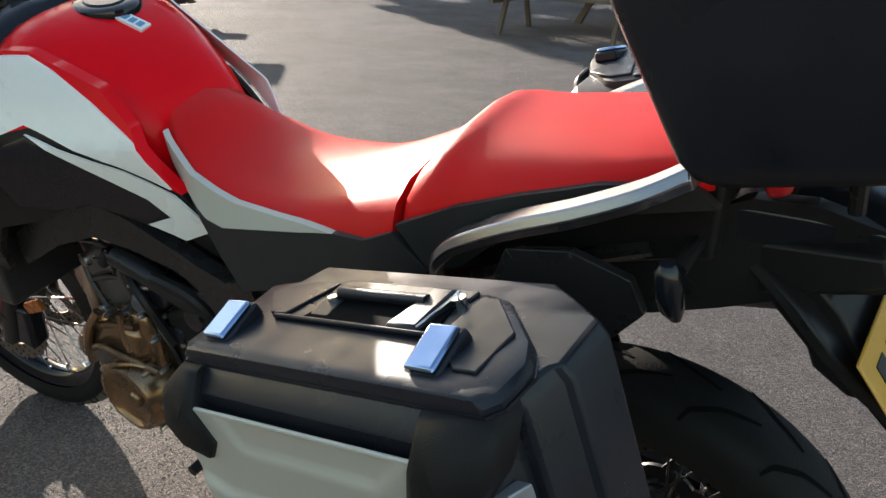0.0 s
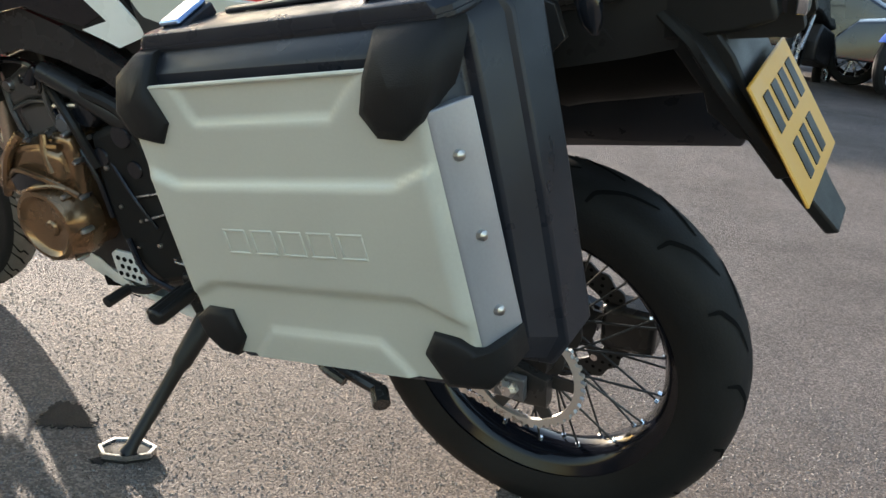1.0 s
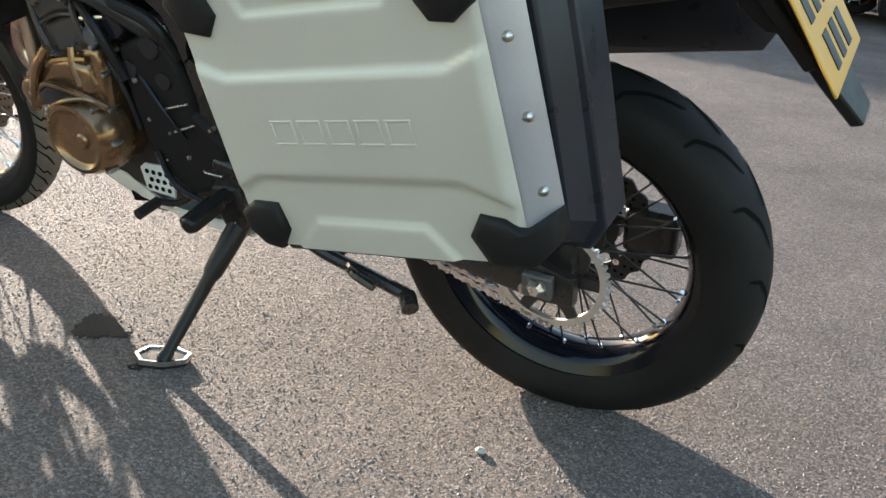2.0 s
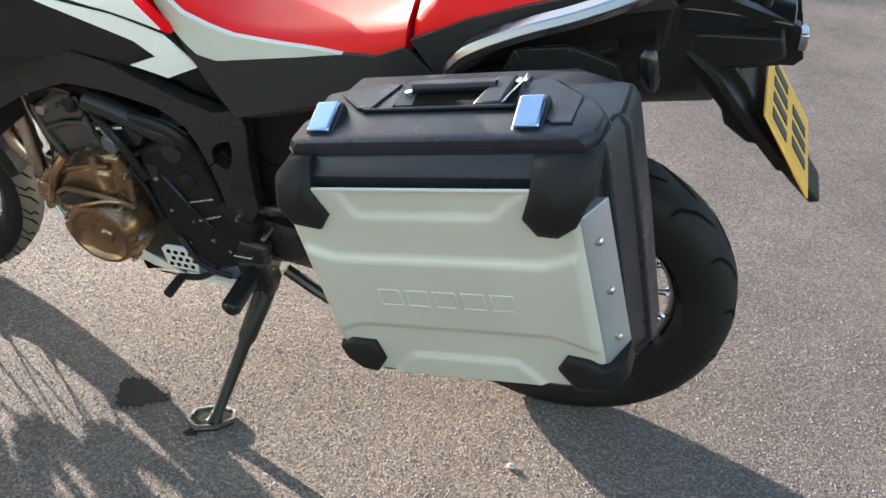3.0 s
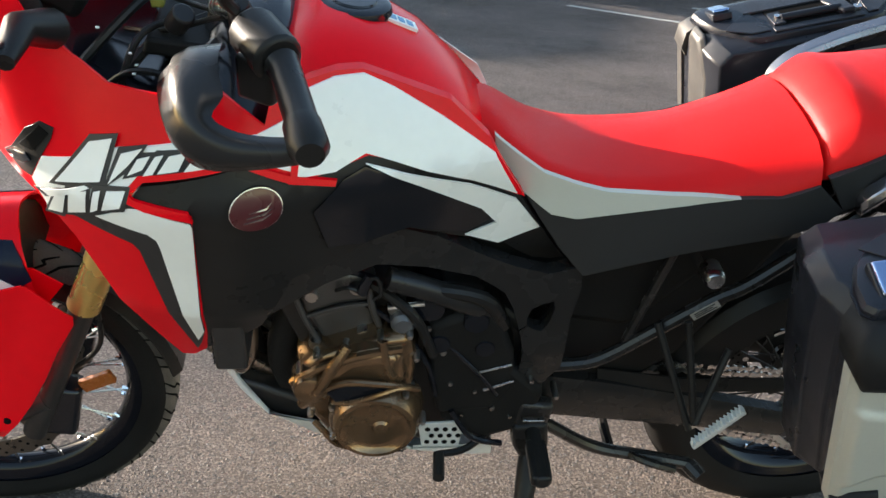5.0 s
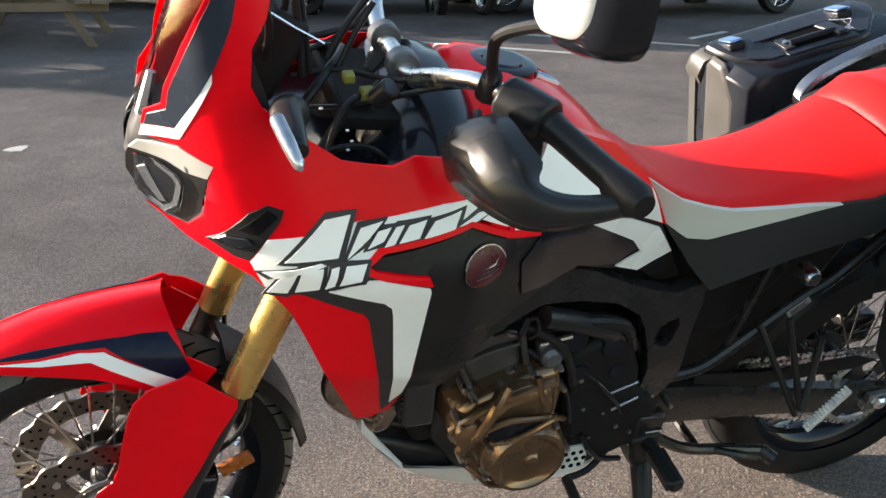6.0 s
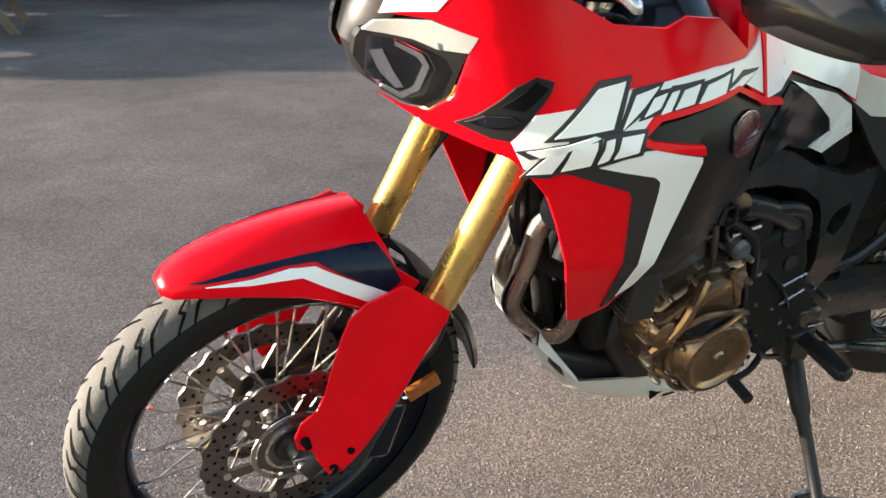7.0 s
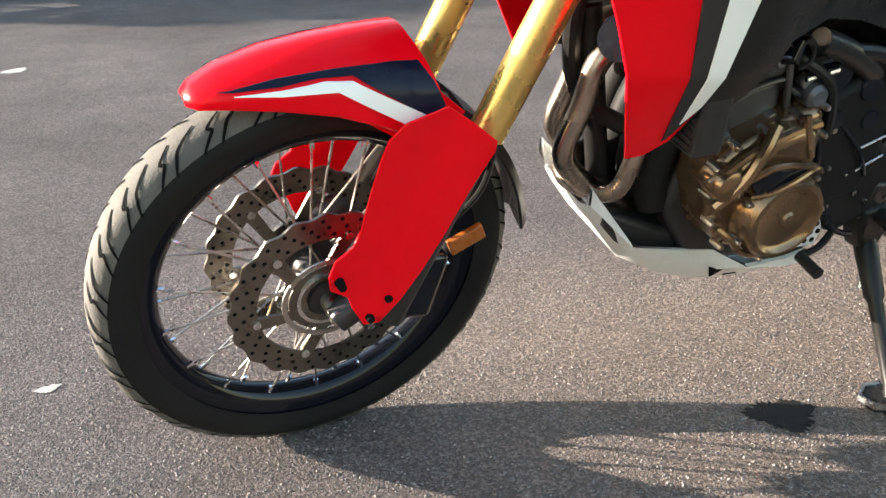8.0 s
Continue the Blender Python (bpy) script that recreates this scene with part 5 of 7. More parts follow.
for lo, hi in (((-1.172, -0.126, 1.152), (-1.150, -0.100, 1.172)), ((-1.196, -0.112, 1.178), (-1.178, -0.092, 1.194))):
    b = bmesh.new()
    block(lo, hi, bm=b)
    part("connector", b, "yellow", bike, "yellow wiring tape", bevel=0.004)
part("instrument_trim", sweep([(-1.300, -0.116, 1.292), (-1.262, -0.116, 1.266), (-1.224, -0.116, 1.243)], 0.0022, 6), "silver", bike, "thin bright edge of the instrument panel")
for pts, r in (([(-1.252, -0.10, 1.19), (-1.258, -0.10, 1.28), (-1.275, -0.11, 1.40)], 0.006), ([(-1.240, -0.09, 1.19), (-1.250, -0.09, 1.29), (-1.262, -0.10, 1.40)], 0.005), ([(-1.205, -0.04, 1.19), (-1.175, -0.03, 1.235), (-1.140, -0.02, 1.275)], 0.006), ([(-1.190, -0.05, 1.18), (-1.165, -0.04, 1.225), (-1.135, -0.03, 1.268)], 0.005)):
    part("cable", sweep(curve(pts), r, 8), "black", bike, "black control cable")
for x, z in ((-1.245, 1.188), (-1.209, 1.153), (-1.203, 1.136), (-1.208, 1.123)):
    part("cable_tie", block((x - 0.0025, -0.202, z - 0.0015), (x + 0.0025, -0.199, z + 0.0015)), "pale_alu", bike, "small pale tie on the wiring", bevel=0.001)
part("fluid_reservoir", sweep([(-1.158, -0.150, 1.170), (-1.140, -0.165, 1.196)], 0.016, 14), "gloss_grey", bike, "small black reservoir", bevel=0.003)
part("ignition_lock", lathe_x([(0.0, 0.012), (0.02, 0.012), (0.024, 0.0), (0.024, -0.03)], 20, Matrix.Translation((-1.150, -0.112, 1.105)) @ pose(0, 0, 0, 0, -80, 0)), "steel", bike, "silver ignition lock")
# black moulding that fills the cockpit below the bars
sec = []
for x, zc, hw, ze in ((-1.42, 1.10, 0.08, 1.07), (-1.36, 1.12, 0.17, 1.09), (-1.29, 1.105, 0.215, 1.095), (-1.22, 1.092, 0.25, 1.085), (-1.165, 1.095, 0.255, 1.078), (-1.135, 1.125, 0.255, 1.085), (-1.10, 1.168, 0.25, 1.10), (-1.06, 1.180, 0.24, 1.10), (-1.02, 1.172, 0.22, 1.08), (-0.995, 1.14, 0.20, 1.06)):
    ring = [(x, MID + hw * t, ze + (zc - ze) * (1 - abs(t) ** 2.6)) for t in (-1, -0.9, -0.75, -0.6, -0.3, 0, 0.3, 0.6, 0.75, 0.9, 1)]
    sec.append(ring + [(x, MID + hw, 1.03), (x, MID - hw, 1.03)])
part("cockpit_cowl", loft(sec), "gloss", bike, "black moulding under the handlebar")

# handlebar, grips, levers, guards, mirrors
for s in (-1, 1):
    def at(x, y, z, s=s):
        return (x, MID + s * (-(y - MID)) if s > 0 else y, z)
    bar = [(-1.10, MID, 1.188), (-1.10, -0.12, 1.190), (-1.085, -0.20, 1.222), (-1.048, -0.29, 1.248), (-0.99, -0.39, 1.227), (-0.957, -0.53, 1.215)]
    part("handlebar", sweep(curve([at(*p) for p in bar]), [0.0145] * 8 + [0.0145 - 0.0003 * k for k in range(10)] + [0.0115] * 13, 14), "silver", bike, "silver tapered handlebar")
    part("grip", sweep([at(-0.996, -0.378, 1.230), at(-0.990, -0.390, 1.227), at(-0.963, -0.505, 1.217)], [0.021, 0.0185, 0.0185], 16), "black", bike, "ribbed black rubber grip")
    b = bmesh.new()
    sweep([at(-1.035, -0.315, 1.243), at(-0.998, -0.375, 1.232)], 0.031, 14, b)
    block((-0.035, -0.025, -0.045), (0.03, 0.025, 0.012), Matrix.Translation(at(-1.012, -0.345, 1.222)) @ pose(0, 0, 0, 0, 0, 58 * (1 if s < 0 else -1)), b)
    part("switch_box", b, "black", bike, "black switch box", bevel=0.006)
    part("lever", sweep(curve([at(-1.075, -0.33, 1.232), at(-1.092, -0.39, 1.220), at(-1.070, -0.475, 1.208)]), 0.006, 8), "black", bike, "black hand lever")
    rows = [[(-1.126, -0.335, 1.226), (-1.150, -0.340, 1.212), (-1.145, -0.342, 1.180)],
            [(-1.120, -0.362, 1.252), (-1.158, -0.362, 1.226), (-1.162, -0.362, 1.178)],
            [(-1.120, -0.392, 1.261), (-1.158, -0.390, 1.228), (-1.164, -0.388, 1.178)],
            [(-1.121, -0.425, 1.261), (-1.152, -0.425, 1.228), (-1.150, -0.423, 1.173)],
            [(-1.120, -0.456, 1.257), (-1.146, -0.458, 1.225), (-1.131, -0.456, 1.171)],
            [(-1.108, -0.490, 1.242), (-1.132, -0.494, 1.219), (-1.118, -0.494, 1.174)],
            [(-1.094, -0.512, 1.227), (-1.112, -0.516, 1.210), (-1.100, -0.516, 1.176)],
            [(-1.072, -0.524, 1.214), (-1.084, -0.530, 1.200), (-1.074, -0.528, 1.180)],
            [(-1.020, -0.524, 1.210), (-1.026, -0.530, 1.198), (-1.018, -0.528, 1.184)],
            [(-0.955, -0.530, 1.222), (-0.958, -0.538, 1.212), (-0.955, -0.534, 1.200)]]
    rows = [[(x + 0.03 * max(0, min(1, (-0.95 - x) / 0.2)), y, z - 0.004) for x, y, z in row] for row in rows]
    for _ in range(2):
        rows = [rows[0]] + [[tuple((a + 2 * c + d) / 4 for a, c, d in zip(*p)) for p in zip(*rows[i - 1:i + 2])] for i in range(1, len(rows) - 1)] + [rows[-1]]
    sec = []
    for k, (top, mid, low) in enumerate(rows):
        top, mid, low = Vector(top), Vector(mid), Vector(low)
        inner = Vector((0.035, 0.012, 0.0)) if k < 6 else Vector((0.010, 0.014, 0.0))
        crease = mid + Vector((0.010, 0, 0.010))
        sec.append([at(*q) for q in (top + inner * 0.5, top, top.lerp(mid, 0.5) + Vector((-0.003, 0, 0.003)), crease.lerp(mid, 0.35), mid + Vector((-0.004, -0.002, -0.004)), mid.lerp(low, 0.5) + Vector((-0.006, -0.003, 0)), low, low + inner * 0.6, mid + inner, top + inner)])
    dense = [curve([s[i] for s in sec], 3) for i in range(len(sec[0]))]
    part("hand_guard", loft([[d[k] for d in dense] for k in range(len(dense[0]))]), "gloss_grey", bike, "black plastic hand guard", angle=75)
    part("bar_end", sweep([at(-0.966, -0.495, 1.217), at(-0.957, -0.535, 1.214), at(-0.955, -0.548, 1.213)], [0.021, 0.022, 0.015], 16), "black", bike)
    part("mirror_stem", sweep(curve([at(-1.048, -0.295, 1.255), at(-1.060, -0.325, 1.280), at(-1.070, -0.352, 1.334), at(-1.052, -0.385, 1.360), at(-1.030, -0.425, 1.378)]), 0.0075, 10), "black", bike, "black mirror stem")
    part("mirror_clamp", sweep([at(-1.046, -0.288, 1.236), at(-1.050, -0.302, 1.268)], [0.019, 0.013], 12), "black", bike, "black clamp of the mirror stem")

    def oval(dx, sc, up=0.0, inward=0.0, s=s):
        ring = []
        for t in (2 * math.pi * k / 40 for k in range(40)):
            yy = 0.072 * sc * math.copysign(abs(math.cos(t)) ** 0.5, math.cos(t))
            zz = 0.052 * sc * math.copysign(abs(math.sin(t)) ** 0.6, math.sin(t)) - 0.26 * yy
            ring.append(at(-1.025 + dx, -0.516 + inward + yy, 1.428 + up + zz))
        return ring
    part("mirror", loft([oval(dx, sc) for dx, sc in ((-0.046, 0.30), (-0.042, 0.55), (-0.033, 0.78), (-0.018, 0.93), (0.0, 1.0), (0.012, 0.99))]), "gloss", bike, "black rear-view mirror housing", angle=60)
    # pale cap puts the bright glare of the glossy housing into colour
    part("mirror_glare", loft([oval(dx, sc, 0.010, 0.014) for dx, sc in ((-0.056, 0.05), (-0.055, 0.35), (-0.052, 0.62), (-0.043, 0.80), (-0.028, 0.90), (-0.012, 0.91))]), "pale_alu", bike, "pale cap standing in for sun glare on the mirror housing", angle=60)
    part("mirror_glass", loft([oval(dx, 0.94) for dx in (0.011, 0.014)]), "chrome", bike, "mirror glass")
    b = bmesh.new()
    sweep([at(-1.292, -0.235, 1.200), at(-1.305, -0.30, 1.228), at(-1.302, -0.37, 1.218)], [0.026, 0.020, 0.011], 12, b)
    part("indicator_stem", b, "black", bike, "black indicator stem")
    sec = []
    for t, r in ((0, 0.005), (0.08, 0.0085), (0.5, 0.0085), (0.92, 0.0065), (1.0, 0.003)):
        c = Vector((-1.323, -0.335, 1.246)).lerp(Vector((-1.306, -0.398, 1.212)), t)
        sec.append([at(c.x + 1.1 * r * math.cos(q), c.y, c.z + 1.3 * r * math.sin(q)) for q in (2 * math.pi * k / 12 for k in range(12))])
    part("indicator_lens", loft(sec), "headlamp", bike, "clear front indicator lens")
for y in (-0.055, 0.055):
    part("upper_bar_clamp", sweep([(-1.10, MID + y - 0.014, 1.189), (-1.10, MID + y + 0.014, 1.189)], 0.025, 16), "dark_grey", bike, "dark grey handlebar clamp", bevel=0.003)
    part("bar_riser", sweep([(-1.112, MID + y, 1.13), (-1.102, MID + y, 1.178)], [0.022, 0.017], 12), "dark_grey", bike, "dark grey handlebar riser")

# ---- seat ----
def seat_block(name, rows, mat, label):
    """rows: x, centre height, half width, edge height, bottom height."""
    sec = []
    for x, zt, hw, ze, zb in rows:
        half = [(-hw * 0.96, zb), (-hw, ze - 0.010), (-hw * 0.985, ze), (-hw * 0.93, ze + 0.35 * (zt - ze) + 0.003), (-hw * 0.75, zt - 0.20 * abs(zt - ze)), (-hw * 0.4, zt - 0.03 * abs(zt - ze)), (0, zt)]
        ring = half + [(-0.62 * y, z - 0.012 * abs(y) / hw) for y, z in half[-2::-1]]
        sec.append([(x, MID + y, z) for y, z in ring])
    dense = []
    for i in range(len(sec[0])):
        dense.append(curve([s[i] for s in sec], 4))
    return part(name, loft([[d[k] for d in dense] for k in range(len(dense[0]))]), mat, seat_thing, label, angle=50)


seat_thing = thing("saddle", "red, grey and black two-piece motorcycle saddle", "seat", LEANING)
seat_block("rider_seat", [(-0.725, 1.030, 0.100, 0.995, 0.975), (-0.69, 1.012, 0.125, 0.975, 0.955), (-0.63, 0.972, 0.148, 0.952, 0.93), (-0.56, 0.948, 0.158, 0.935, 0.915), (-0.48, 0.945, 0.165, 0.932, 0.912), (-0.39, 0.960, 0.172, 0.935, 0.915), (-0.31, 0.990, 0.185, 0.942, 0.922), (-0.25, 1.016, 0.195, 0.958, 0.935), (-0.214, 1.034, 0.195, 0.985, 0.955)], "seat_red", "red vinyl rider seat")
seat_block("pillion_seat", [(-0.208, 1.022, 0.178, 0.982, 0.97), (-0.200, 1.044, 0.186, 0.994, 0.973), (-0.172, 1.074, 0.19, 1.010, 0.98), (-0.152, 1.082, 0.19, 1.018, 0.985), (-0.12, 1.081, 0.188, 1.026, 1.005), (-0.08, 1.083, 0.185, 1.040, 1.02), (0.02, 1.094, 0.175, 1.068, 1.048), (0.10, 1.104, 0.16, 1.085, 1.065), (0.17, 1.108, 0.14, 1.095, 1.075)], "seat_red", "red vinyl pillion seat")
SW = ([-0.73, -0.69, -0.63, -0.56, -0.48, -0.39, -0.31, -0.25, -0.2, -0.08, 0.02, 0.10, 0.2], [0.104, 0.129, 0.152, 0.162, 0.169, 0.176, 0.189, 0.199, 0.199, 0.19, 0.18, 0.165, 0.14])


def seat_side(d):
    return lambda x, z: MID - lerp(x, *SW) - d - 0.10 * max(0, 0.93 - z)


for s in (-1, 1):
    for nm, poly, mt, lb, d in (("seat_panel", [(-0.705, 1.008), (-0.66, 0.980), (-0.628, 0.962), (-0.58, 0.948), (-0.53, 0.938), (-0.43, 0.938), (-0.326, 0.942), (-0.40, 0.922), (-0.482, 0.905), (-0.571, 0.886), (-0.61, 0.890), (-0.665, 0.928), (-0.70, 0.975)], "seat_grey", "pale grey side panel of the seat", 0.002),
                                ("seat_skirt", [(-0.66, 0.928), (-0.61, 0.892), (-0.571, 0.886), (-0.482, 0.905), (-0.326, 0.942), (-0.266, 0.951), (-0.215, 0.975), (-0.165, 0.93), (-0.19, 0.905), (-0.252, 0.882), (-0.383, 0.838), (-0.547, 0.782), (-0.59, 0.83)], "seat_black", "black side of the seat", 0.001),
                                ("seat_skirt", [(-0.205, 0.988), (-0.119, 1.028), (-0.035, 1.056), (0.055, 1.080), (0.15, 1.09), (0.18, 1.06), (0.067, 1.045), (-0.059, 0.995), (-0.119, 0.945), (-0.165, 0.93)], "seat_black", "black side of the pillion seat", 0.001)):
        if nm == "seat_panel" and s > 0:
            continue
        bb = panel(poly, seat_side(d), 0.012)
        part(nm, bb if s < 0 else flipped(bb, MID - 0.032), mt, seat_thing, lb, bevel=0.002)

# ---- tail ----
for s in (-1, 1):
    rail = curve([(-0.148, -0.222, 0.940), (-0.136, -0.230, 0.962), (-0.104, -0.232, 0.992), (-0.03, -0.232, 1.030), (0.050, -0.230, 1.062), (0.122, -0.222, 1.094), (0.168, -0.205, 1.118)], 5)
    sec = []
    for p in rail:
        sec.append([(p.x + dx, (p.y if s < 0 else 2 * MID - p.y) + dy, p.z + dz) for dx, dy, dz in ((0, -0.017, 0.001), (-0.004, -0.010, 0.012), (-0.005, 0.014, 0.014), (0, 0.018, 0.002), (0.003, 0.010, -0.012), (0.003, -0.011, -0.011))])
    part("grab_rail", loft(sec), "rail_grey", bike, "grey cast pillion grab rail", bevel=0.003)
    part("tail_panel", (lambda q: q if s < 0 else flipped(q, MID))(panel([(-0.14, 0.90), (-0.10, 0.95), (0.08, 1.010), (0.20, 1.050), (0.26, 1.045), (0.327, 1.018), (0.358, 1.006), (0.372, 0.955), (0.360, 0.942), (0.28, 0.935), (0.17, 0.905), (0.05, 0.880), (-0.05, 0.880)], lambda x, z: lerp(x, [-0.14, 0.1, 0.34], [-0.155, -0.14, -0.075]), 0.02)), "black", bike, "black tail panel", bevel=0.004)
part("pannier_bracket", panel([(-0.06, 0.96), (-0.04, 1.00), (0.04, 1.015), (0.11, 0.995), (0.125, 0.955), (0.09, 0.915), (0.03, 0.895), (-0.02, 0.885)], lambda x, z: -0.232, 0.012), "gloss_grey", bike, "black bracket that carries the side case", bevel=0.004)
part("pannier_stay", sweep([(0.02, -0.235, 0.94), (0.03, -0.33, 0.93)], 0.012, 10), "frame", bike, "black stay to the side case")
part("seat_pan", prism([(-0.15, 0.965), (-0.13, 0.935), (0.02, 0.945), (0.17, 0.985), (0.18, 1.085), (0.05, 1.07), (-0.06, 1.03)], -0.150, 0.110), "black", bike, "black seat pan under the pillion seat", bevel=0.006)
part("tail_top", loft([[(x, MID - w, z - 0.01), (x, MID - w * 0.6, z + 0.004), (x, MID + w * 0.6, z + 0.004), (x, MID + w, z - 0.01), (x, MID + w, z - 0.05), (x, MID - w, z - 0.05)] for x, z, w in ((0.12, 1.055, 0.11), (0.22, 1.045, 0.09), (0.30, 1.030, 0.065), (0.350, 1.018, 0.055))]), "gloss", bike, "black tail cover", bevel=0.003)
part("under_tail", prism([(-0.12, 0.905), (0.02, 0.90), (0.18, 0.92), (0.30, 0.950), (0.345, 0.970), (0.335, 1.005), (0.1, 0.99)], -0.11, 0.08), "black", bike, "black under-tail", bevel=0.006)
part("rear_mudguard", prism([(0.200, 0.955), (0.226, 0.918), (0.270, 0.880), (0.280, 0.855), (0.328, 0.795), (0.343, 0.796), (0.425, 0.722), (0.374, 0.792), (0.329, 0.852), (0.297, 0.892), (0.257, 0.942)], -0.065, 0.05), "black", bike, "black rear mudguard behind the number plate", bevel=0.006)
b = bmesh.new()
block((-0.012, -0.10, -0.03), (0.016, 0.10, 0.03), Matrix.Translation((0.215, MID, 1.085)) @ pose(0, 0, 0, 0, -20, 0), b)
part("tail_lamp", b, "lens_red", bike, "red tail lamp lens", bevel=0.008)
b = bmesh.new()
block((-0.006, -0.018, -0.014), (0.008, 0.018, 0.014), Matrix.Translation((0.364, MID - 0.045, 0.985)), b)
part("plate_lamp", b, "headlamp", bike, "number plate lamp", bevel=0.003)
# plate holder and plate
part("plate_bracket", prism([(0.20, 0.95), (0.224, 0.917), (0.267, 0.867), (0.275, 0.842), (0.316, 0.812), (0.329, 0.813), (0.372, 0.765), (0.390, 0.773), (0.335, 0.86), (0.30, 0.92), (0.27, 0.955)], -0.105, 0.065), "black", bike, "black bracket before the number plate", bevel=0.004)
sec = [[(x, MID - w, z), (x, MID + w, z), (x + 0.018, MID + w, z + 0.006), (x + 0.018, MID - w, z + 0.006)] for x, z, w in ((0.19, 0.965, 0.09), (0.245, 0.935, 0.118), (0.285, 0.885, 0.120), (0.315, 0.845, 0.110), (0.36, 0.785, 0.085), (0.395, 0.735, 0.06), (0.44, 0.68, 0.04))]
part("plate_holder", loft(sec), "black", bike, "black number plate holder", bevel=0.004)
PLATE = Matrix.Translation((0.374, MID - 0.022, 0.829)) @ pose(0, 0, 0, 0, -33, 0)
b = bmesh.new()
block((-0.002, -0.115, -0.085), (0.003, 0.115, 0.085), PLATE, b)
part("number_plate", b, "plate", bike, "yellow rear number plate with plain bars", bevel=0.004)
for row, n in ((0.035, 4), (-0.04, 3)):
    for k in range(n):
        y = (k - (n - 1) / 2) * 0.048
        b = bmesh.new()
        block((0.003, y - 0.014, row - 0.026), (0.0045, y + 0.014, row + 0.026), PLATE, b)
        part("plate_bar", b, "ink", bike)
for s in (-1, 1):
    part("rear_indicator_stem", sweep([(0.15, MID + s * 0.06, 1.0), (0.157, MID + s * 0.20, 1.012)], 0.009, 10), "black", bike)
    sec = [[(0.154 + dx + 0.016 * sc * math.cos(q), MID + s * (0.222 + 0.018 * sc * math.sin(q)), z + 0.030) for q in (2 * math.pi * k / 12 for k in range(12))] for z, sc, dx in ((1.004, 0.5, 0), (0.995, 0.9, 0), (0.97, 1.0, 0.002), (0.95, 0.8, 0.006), (0.938, 0.35, 0.010))]
    part("rear_indicator", loft(sec), "gloss", bike, "smoked rear indicator")

# ---- side stand and centre stand, pegs, gear lever ----
foot_w = LEANING.inverted() @ Vector((-0.628, -0.400, 0.012))
top_s = Vector((-0.575, -0.17, 0.34))
part("side_stand", sweep([top_s, top_s.lerp(foot_w, 0.12), top_s.lerp(foot_w, 0.38), top_s.lerp(foot_w, 0.42), top_s.lerp(foot_w, 0.93), foot_w], [0.022, 0.022, 0.019, 0.014, 0.012, 0.016], 14), "black", bike, "black side stand leg")
b = bmesh.new()
fr = [(-0.602, -0.350), (-0.592, -0.378), (-0.615, -0.414), (-0.655, -0.434), (-0.685, -0.415), (-0.685, -0.376), (-0.645, -0.346)]
inv = LEANING.inverted()
loft([[inv @ Vector((x, y, z)) for x, y in fr] for z in (0.001, 0.014)], bm=b)
part("stand_foot", b, "frame", bike, "side stand foot plate", bevel=0.003)
b = bmesh.new()
loft([[inv @ Vector((-0.640 + (x + 0.640) * k, -0.388 + (y + 0.388) * k, z)) for x, y in fr] for k, z in ((1.02, 0.008), (1.0, 0.0175), (0.86, 0.0175), (0.84, 0.008))], loop=True, bm=b)
part("stand_foot_rim", b, "silver", bike, "worn bright rim of the stand foot")
part("stand_spring", sweep([(-0.555, -0.165, 0.40), (-0.60, -0.225, 0.26)], 0.007, 8), "steel", bike, "side stand spring")
for s in (-1, 1):
    b = bmesh.new()
    sweep([(-0.585, s * 0.14, 0.405), (-0.580, s * 0.31, 0.398)], 0.016, 12, b)
    block((-0.019, -0.045, -0.012), (0.019, 0.045, 0.013), Matrix.Translation((-0.582, s * 0.262, 0.400)) @ pose(0, 0, 0, -3 * s, 0, 0), b)
    part("foot_peg", b, "black", bike, "rider footrest with rubber", bevel=0.006)
b = bmesh.new()
block((-0.034, -0.018, -0.05), (0.034, 0.016, 0.035), Matrix.Translation((-0.585, -0.17, 0.435)) @ pose(0, 0, 0, 0, 8, 0), b)
part("peg_mount", b, "frame", bike, "black peg mount", bevel=0.01)
part("stand_bracket", prism([(-0.625, 0.42), (-0.555, 0.43), (-0.545, 0.36), (-0.560, 0.315), (-0.595, 0.315), (-0.618, 0.36)], -0.145, -0.195, None, 0.08), "black", bike, "chunky black side stand bracket", bevel=0.008)
part("bracket_plate", block((-0.610, -0.212, 0.451), (-0.570, -0.202, 0.455)), "steel", bike, "small bright plate above the footrest", bevel=0.0015)
b = panel([(-0.797, 0.415), (-0.785, 0.425), (-0.73, 0.428), (-0.716, 0.40), (-0.72, 0.362), (-0.79, 0.366)], lambda x, z: -0.19, 0.006)
part("heel_plate", b, "pale_alu", bike, "perforated aluminium guard", bevel=0.002)
b = bmesh.new()
for i in range(4):
    for j in range(3):
        lathe([(0.0, -0.1915), (0.0052, -0.1915), (0.0052, -0.189)], 8, (-0.780 + i * 0.0165 + (j % 2) * 0.008, 0, 0.376 + j * 0.017), b)
part("heel_hole", b, "groove", bike, "holes in the guard")
b = bmesh.new()
sweep(curve([(-0.63, -0.16, 0.42), (-0.70, -0.19, 0.36), (-0.757, -0.20, 0.352)]), 0.007, 8, b)
sweep([(-0.757, -0.20, 0.352), (-0.760, -0.255, 0.350)], 0.011, 10, b)
part("gear_lever", b, "black", bike, "gear lever with rubber toe piece")
b = bmesh.new()
sweep(curve([(-0.545, -0.13, 0.36), (-0.44, -0.13, 0.29), (-0.33, -0.135, 0.265), (-0.235, -0.14, 0.245)]), 0.013, 10, b)
sweep([(-0.235, -0.14, 0.245), (-0.215, -0.165, 0.235)], 0.017, 10, b)
